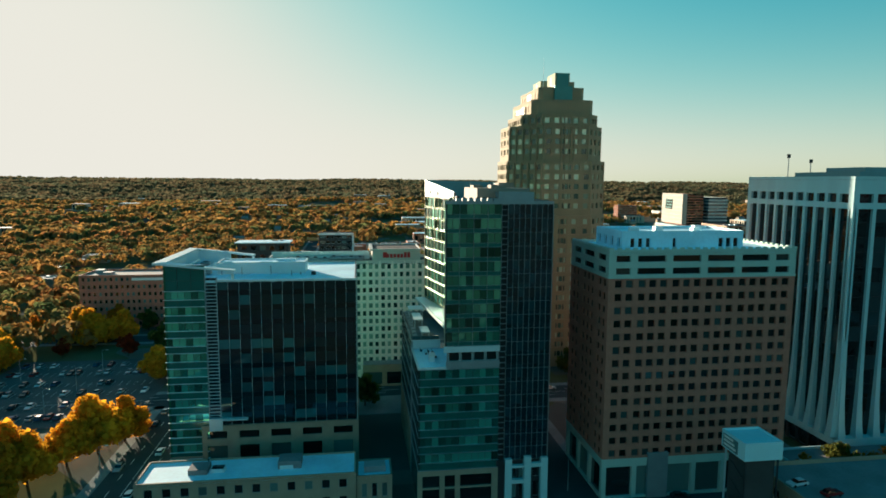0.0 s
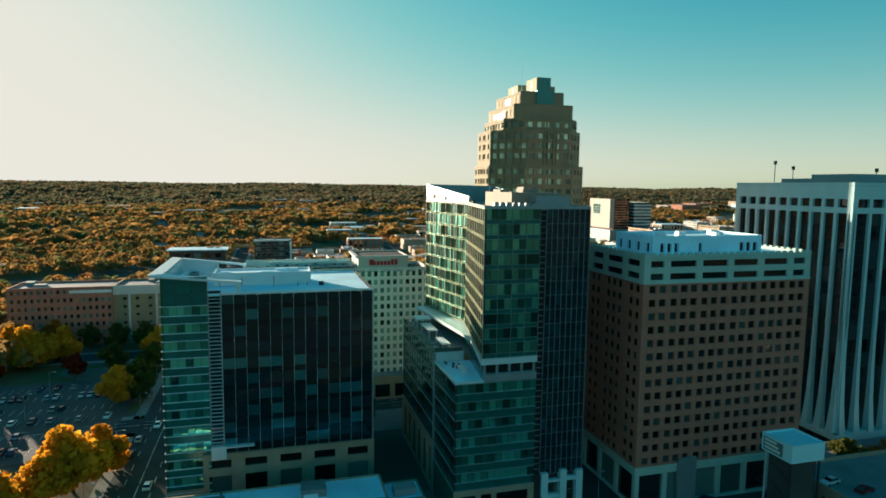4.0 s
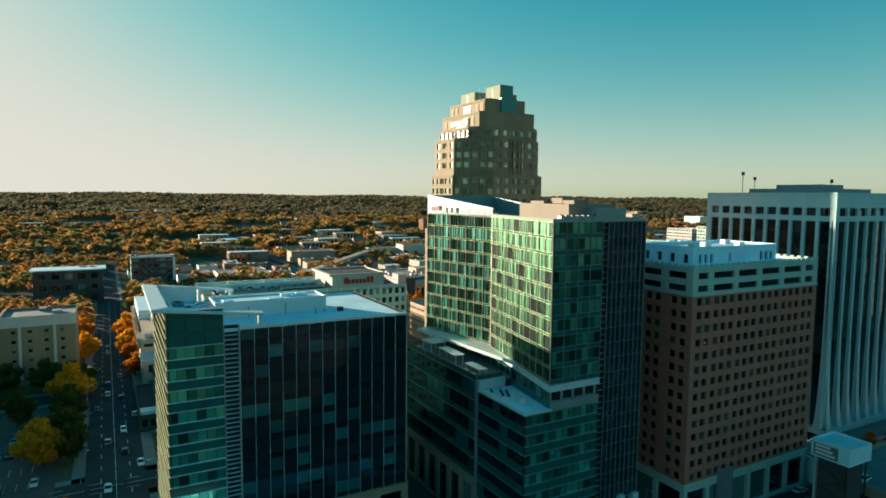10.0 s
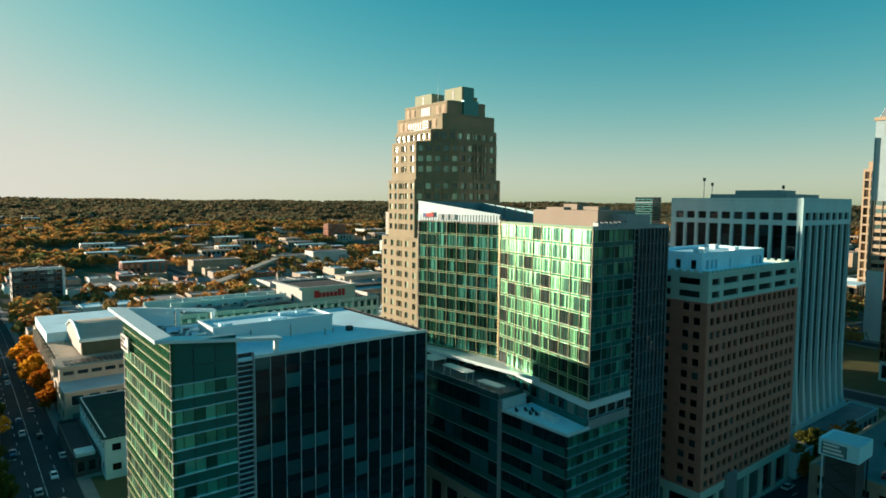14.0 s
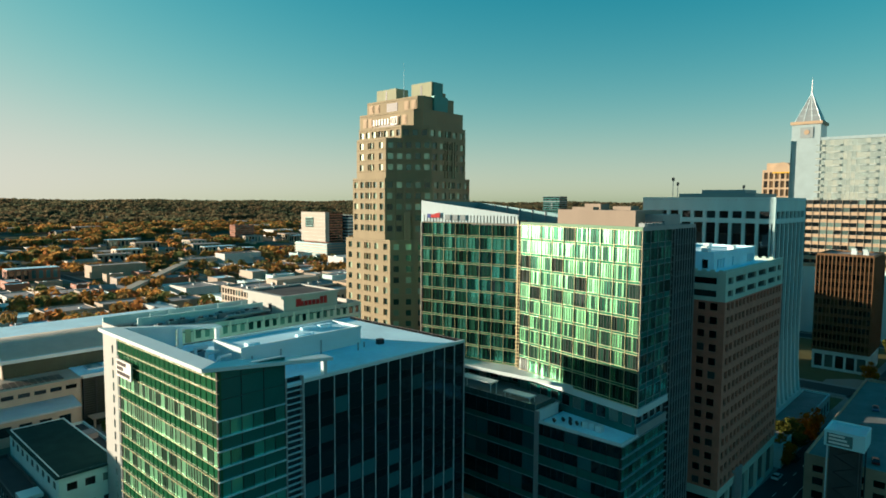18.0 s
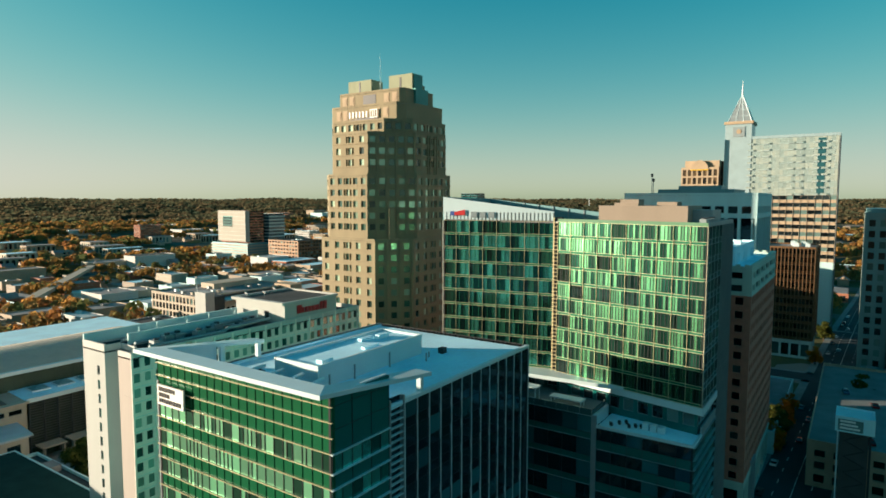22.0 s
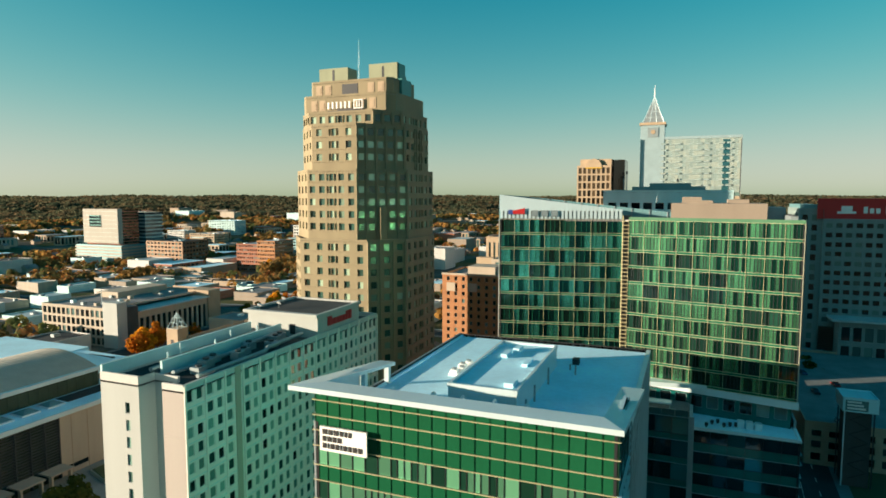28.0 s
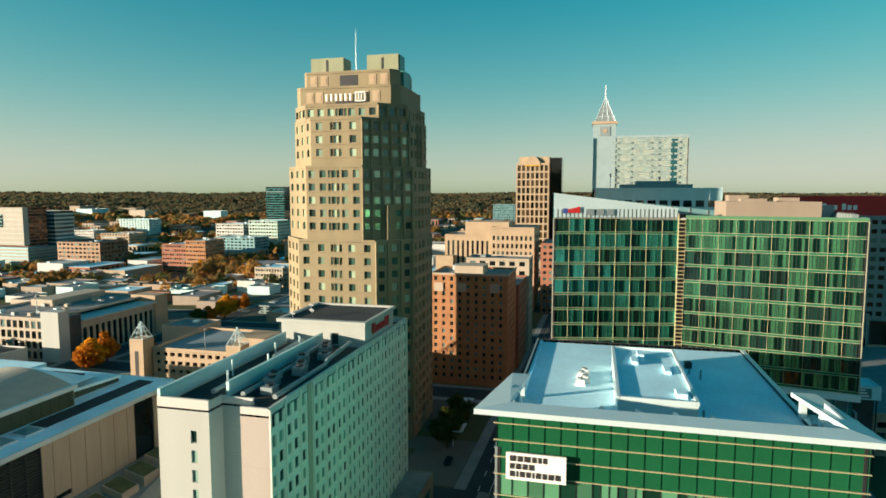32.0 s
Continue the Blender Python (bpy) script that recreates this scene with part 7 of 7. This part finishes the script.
tree_row((5, 3, 5, 5), 117, 122.6, 150, 121, 4)               # the street past the brick block
tree_row((3, 3, 3), 150, 101, 178, 99, 3)
SPOTS += [(5, 240, 117), (3, 300, 116), (5, 320, 93)]
tree_row((3, 3), 70, 218.5, 88, 219, 2)
tree_row((3, 5, 3, 5, 3), -34, 194, 44, 192.5, 5)              # plaza
tree_row((3, 2, 1, 2, 2), 200, 398, 262, 407, 5)
tree_row((0, 3, 6, 2, 0, 2, 6, 2, 2), 468, 586, 500, 508, 9)
tree_row((6, 0, 2, 2, 6), 500, 580, 528, 515, 5)
tree_row((1, 0, 2, 2), 520, 560, 560, 515, 4)                  # park beyond the stone tower
tree_row((0, 2, 2, 2), 535, 560, 590, 520, 4)
used = set()
for k, (kind, x, y) in enumerate(SPOTS):
    s = 0.85 + 0.3 * ((k * 37) % 10) / 10
    m = pose(x, y, land(x, y) - 0.1, 0, 0, (k * 67) % 360)
    if kind in used:
        o = copy_thing(KINDS[kind], m)
    else:
        o = KINDS[kind]
        o.matrix_basis = m
        used.add(kind)
    o.scale = (s, s, s)


def woods(name, seed, r0, r1, yaw0, yaw1, spacing, size, quads, height, label, gaps, material=None):
    """A stand of many trees as one mesh of leaf clumps."""
    rnd = np.random.default_rng(seed)
    area = 0.5 * radians(yaw1 - yaw0) * (r1 * r1 - r0 * r0)
    n = int(area / spacing ** 2)
    r = np.sqrt(rnd.uniform(r0 * r0, r1 * r1, n))
    a = np.radians(rnd.uniform(yaw0, yaw1, n))
    X, Y = 40 - r * np.sin(a) - 60, 60 + r * np.cos(a)
    keep = []
    for i in range(n):
        d = noise.noise(Vector((X[i] * 0.006, Y[i] * 0.006, seed)))
        if d > gaps(X[i], Y[i]) and (r[i] > 1750 or clear(X[i], Y[i], size * 0.5)):
            keep.append(i)
    X, Y = X[keep], Y[keep]
    free = np.ones(len(X), bool)
    for hx, hy, hr, _ in HOUSES:
        free &= (X - hx) ** 2 + (Y - hy) ** 2 > (hr + 0.5 * size) ** 2
        # the sunny side and the side towards the town stay open a little
        free &= (X - hx) ** 2 + (Y - hy + 1.2 * hr) ** 2 > hr ** 2
    for hx, hy, hr in PLOTS:
        free &= (X - hx) ** 2 + (Y - hy) ** 2 > (hr + 0.4 * size) ** 2
    X, Y = X[free], Y[free]
    n = len(X)
    Z = np.array([land(x, y) for x, y in zip(X, Y)])
    S = size * rnd.uniform(0.65, 1.25, n)
    d = rnd.normal(size=(n, quads, 3))
    d /= np.linalg.norm(d, axis=2)[..., None]
    d[..., 2] = np.abs(d[..., 2]) * 1.2 - 0.25
    wob = 1 + 0.28 * np.sin(d[..., 0] * 5 + S[:, None] * 9) * np.cos(d[..., 1] * 4 + S[:, None] * 5)
    c = np.stack([X, Y, Z + height * S / size * 0.55], 1)[:, None, :] + d * (S[:, None] * wob * rnd.uniform(0.75, 1.05, (n, quads)))[..., None] * np.array([1, 1, height / size * 0.42])
    nn = d + rnd.normal(scale=0.16, size=d.shape)
    nn /= np.linalg.norm(nn, axis=2)[..., None]
    a2 = np.cross(nn, rnd.normal(size=d.shape))
    a2 /= np.linalg.norm(a2, axis=2)[..., None]
    b2 = np.cross(nn, a2)
    sz = (S[:, None] * rnd.uniform(0.6, 1.2, (n, quads)) * 1.55 / math.sqrt(quads))[..., None]
    V = np.stack([c + a2 * sz * p + b2 * sz * q for p, q in ((-1, -0.8), (0.9, -1), (1, 0.9), (-0.8, 1))], 2).reshape(-1, 3)
    ob = new(name, quads_mesh(name, V, material or F_AUTUMN, np.repeat(rnd.uniform(0, 1, n), quads)))
    tagged(ob, label, "woods", kind="stuff")


HOUSES = []


def far_houses(seed, n):
    """Small houses and sheds among the far trees, too many to count: walls, pale flat roofs and gables in one mesh."""
    rnd = random.Random(seed)
    g = Geo()
    while len(HOUSES) < n:
        r, a = rnd.uniform(480, 2600) ** 1.0, radians(rnd.uniform(-112, 40))
        x, y = -20 - r * math.sin(a), 60 + r * math.cos(a)
        town = 60 < x < 1500 and y < 1300
        if (not town and (rnd.random() < 0.55 or noise.noise(Vector((x * 0.0022, y * 0.0022, 4.0))) < -0.05)) or (r < 1100 and not clear(x, y, 14)):
            continue
        big = rnd.random() < (0.5 if town else 0.2)
        w, d, h = (rnd.uniform(22, 60), rnd.uniform(16, 34), rnd.uniform(6, 16)) if big else (rnd.uniform(9, 15), rnd.uniform(8, 12), rnd.uniform(4.5, 8))
        if big and r < 1000 and sum(b[3] for b in HOUSES) < 40:
            wm, lab = rnd.choice(LOWWALLS)
            low_house(rnd, x, y, w, d, h, wm, rnd.choice(LOWROOFS), lab, 1)
            HOUSES.append((x, y, max(w, d) * 0.62 + 3, 1))
            continue
        z, m = land(x, y), rnd.choice((0, 0, 1, 2))
        g.box(x - w / 2, x + w / 2, y - d / 2, y + d / 2, z - 3, z + h, m)
        if big:
            g.box(x - w / 2 + 0.4, x + w / 2 - 0.4, y - d / 2 + 0.4, y + d / 2 - 0.4, z + h, z + h + 0.3, rnd.choice((3, 4, 4)))
            for k in range(int(w / 7)):
                g.box(x - w / 2 + 2 + 7 * k, x - w / 2 + 6 + 7 * k, y - d / 2 - 0.1, y - d / 2 + 0.1, z + 2, z + h - 2, 5)
            for k in range(int(d / 7)):
                g.box(x - w / 2 - 0.1, x - w / 2 + 0.1, y - d / 2 + 2 + 7 * k, y - d / 2 + 6 + 7 * k, z + 2, z + h - 2, 5)
        else:
            i, t = len(g.v), z + h + d * 0.35
            g.v += [(x - w / 2 - 0.4, y - d / 2 - 0.5, z + h - 0.2), (x + w / 2 + 0.4, y - d / 2 - 0.5, z + h - 0.2), (x + w / 2 + 0.4, y + d / 2 + 0.5, z + h - 0.2), (x - w / 2 - 0.4, y + d / 2 + 0.5, z + h - 0.2), (x - w / 2 - 0.4, y, t), (x + w / 2 + 0.4, y, t)]
            g.f += [(i, i + 1, i + 5, i + 4), (i + 2, i + 3, i + 4, i + 5), (i, i + 4, i + 3), (i + 1, i + 2, i + 5)]
            g.m += [4, 4, m, m]
        HOUSES.append((x, y, max(w, d) * 0.62 + 3, 0))
    ob = new("far_houses", g.mesh("far_houses", [M_TAN, M_CREAM, M_BRICK, M_WHITE, M_ROOFGREY, G_WIN]))
    tagged(ob, "scattered pale houses and flat sheds among the far trees", "houses", kind="stuff")


far_houses(31, 640)


def near_gap(x, y):
    if x < -70:
        return -0.25
    return 0.04 if y < 800 and x > -20 else -0.15


woods("near_woods", 21, 330, 900, -112, 62, 10.5, 5.2, 40, 12, "autumn trees among the low buildings, orange, brown and green", near_gap)
woods("lot_woods", 24, 225, 335, 24, 64, 8.0, 5.0, 60, 13, "dense autumn trees past the parking lot, gold and dull green", lambda x, y: -0.6 if x < -112 else 1.0)
woods("park_woods", 25, 560, 820, -58, -36, 11.0, 8.0, 90, 19, "tall park trees in gold, orange and dark green", lambda x, y: -1.0 if in_park(x, y) else 2.0)
woods("mid_woods", 22, 900, 2000, -112, 50, 15.5, 8.6, 19, 14, "autumn woodland in brown, orange and dull green", lambda x, y: -0.2 if x < 150 or y > 1500 else 0.0)
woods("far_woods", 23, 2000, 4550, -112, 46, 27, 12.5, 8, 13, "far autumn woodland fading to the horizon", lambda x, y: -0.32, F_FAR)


# ---- vehicles ----
def car(paint, label, long=4.6, high=1.45):
    """A parked car: shaped body, glass house, lamps and wheels."""
    ob = thing("car", 0, 0, 0, label, "car", "parked cars")
    w = 0.9
    prof = [(-long / 2, 0.35), (-long / 2, 0.75), (-long / 2 + 0.15, 0.92), (-long * 0.2, 0.98), (long * 0.22, 0.95), (long / 2 - 0.2, 0.8), (long / 2, 0.6), (long / 2, 0.35)]
    g = Geo()
    n = len(prof)
    g.v = [(x, -w, z) for x, z in prof] + [(x, w, z) for x, z in prof]
    g.f = [(k, (k + 1) % n, n + (k + 1) % n, n + k) for k in range(n)] + [tuple(range(n))[::-1], tuple(range(n, 2 * n))]
    g.m = [0] * len(g.f)
    part("body", g, paint, ob)
    g = Geo()
    a = [(-long * 0.42, 0.93), (-long * 0.30, high - 0.05), (long * 0.05, high - 0.03), (long * 0.24, 0.93)]
    g.v = [(x, -w + 0.08 + (0.14 if z > 1 else 0), z) for x, z in a] + [(x, w - 0.08 - (0.14 if z > 1 else 0), z) for x, z in a]
    g.f = [(0, 1, 5, 4), (1, 2, 6, 5), (2, 3, 7, 6), (3, 2, 1, 0), (4, 5, 6, 7)]
    g.m = [0] * 5
    part("glasshouse", g, G_BLACK, ob)
    part("roof", Geo().box(-long * 0.29, long * 0.05, -w + 0.22, w - 0.22, high - 0.06, high), paint, ob)
    for x in (-long * 0.3, long * 0.3):
        for y in (-w + 0.1, w - 0.1):
            part("wheel", tube([(x, y - 0.11, 0.33), (x, y + 0.11, 0.33)], 0.33, 10), M_TYRE, ob)
    return ob


M_TYRE = mat("tyre", (0.02, 0.02, 0.02), 0.9)
PAINTS = [((0.75, 0.76, 0.76), "white parked car"), ((0.03, 0.03, 0.035), "black parked car"), ((0.35, 0.37, 0.38), "silver grey parked car"), ((0.28, 0.02, 0.02), "dark red parked car"), ((0.04, 0.08, 0.16), "dark blue parked car")]
CARS = [car(mat("paint_%d" % k, c, 0.25, 0.15, var=0.03, bump=0), l + (" on grey asphalt" if k else " standing on asphalt")) for k, (c, l) in enumerate(PAINTS)]
PLACES = []
rnd = random.Random(4)
for row in (192, 203, 216, 227, 240, 251):
    for k in range(22):
        if rnd.random() < 0.33:
            PLACES.append((-132.6 + 2.75 * k, row + 2.4, 0.06, 90))
for k in range(26):
    PLACES.append((rnd.choice((-61, -57.5, -53, -49.2)) - 0.0, 130 + 11 * k + rnd.uniform(-3, 3), 0.06, 90))
for k in range(22):
    x = 70 + 16 * k + rnd.uniform(-5, 5)
    PLACES.append((x, 116 - 40 * (x - 56) / 844 + rnd.choice((3, 6.8) if x < 194 else (-6.8, -3, 3, 6.8)), 0.08, -2.7))
for k in range(9):
    x = 60 + 15 * k
    PLACES.append((x, 210 - 14 * (x - 45) / 655 + (-6 if x > 125 else rnd.choice((-6, 6))), 0.08, -1))
for x, y in ((99.2, 102.5), (103.5, 97.6), (128, 104), (140, 96), (152, 104)):
    PLACES.append((x, y, 12.02, 8))
for k, (x, y, z, turn) in enumerate(PLACES):
    i = 0 if (x, y) == (99.2, 102.5) else 3 if (x, y) == (103.5, 97.6) else rnd.choice((0, 0, 1, 1, 2, 2, 2, 3, 4))
    m = pose(x, y, z + (land(x, y) if z < 1 else 0), 0, 0, turn + rnd.choice((0, 180)))
    if k < 5:
        CARS[k].matrix_basis = m
    else:
        copy_thing(CARS[i], m)


def box_van():
    ob = thing("box_van", 62, 112.5, 0.05, "pale box van standing at the kerb", "van")
    part("cargo_box", Geo().box(58.6, 63.2, 111.3, 113.6, 0.9, 3.2), M_SIGNWHITE, ob)
    part("cab", Geo().poly([(63.3, 111.4), (65.2, 111.4), (65.2, 113.5), (63.3, 113.5)], 0.6, [2.4, 1.7, 1.7, 2.4]), M_SIGNWHITE, ob)
    for x in (59.6, 64.3):
        for y in (111.5, 113.2):
            part("wheel", tube([(x, y, 0.45), (x, y + 0.25, 0.45)], 0.42, 10), M_TYRE, ob)


box_van()


def street_lamp():
    ob = thing("street_lamp", 0, 0, 0, "slim grey street lamp with one arm", "street lamp", "street lamps")
    part("pole", tube([(0, 0, 0), (0, 0, 8.6)], [0.12, 0.07]), M_GREY, ob)
    part("arm", tube([(0, 0, 8.4), (0.8, 0, 8.9), (1.9, 0, 8.9)], 0.05, 6), M_GREY, ob)
    part("lamp_head", Geo().box(1.6, 2.3, -0.14, 0.14, 8.78, 8.92), M_METAL, ob)
    return ob


LAMP = street_lamp()
for k, (x, y, t) in enumerate([(-64, 150 + 32 * i, 0) for i in range(8)] + [(-46, 200, 180), (-100, 198, 0), (-100, 222, 0), (-100, 246, 0), (-126, 210, 0), (-126, 236, 0), (56, 128.5, 270), (114, 122, 270)]):
    if k:
        copy_thing(LAMP, pose(x, y, land(x, y), 0, 0, t))
    else:
        LAMP.matrix_basis = pose(x, y, 0, 0, 0, t)

# canopies in the side street
def square_canopy(x, y, z, a):
    ob = thing("square_canopy", x, y, 0, "pale square canopy on a centre post", "canopy", "plaza canopies")
    part("cover", Geo().box(x - a, x + a, y - a, y + a, z, z + 0.3), M_METAL, ob)
    part("post", tube([(x, y, 0), (x, y, z)], 0.2), M_METAL, ob)


square_canopy(72, 217, 6.0, 3.6)
square_canopy(92, 218, 7.5, 3.2)
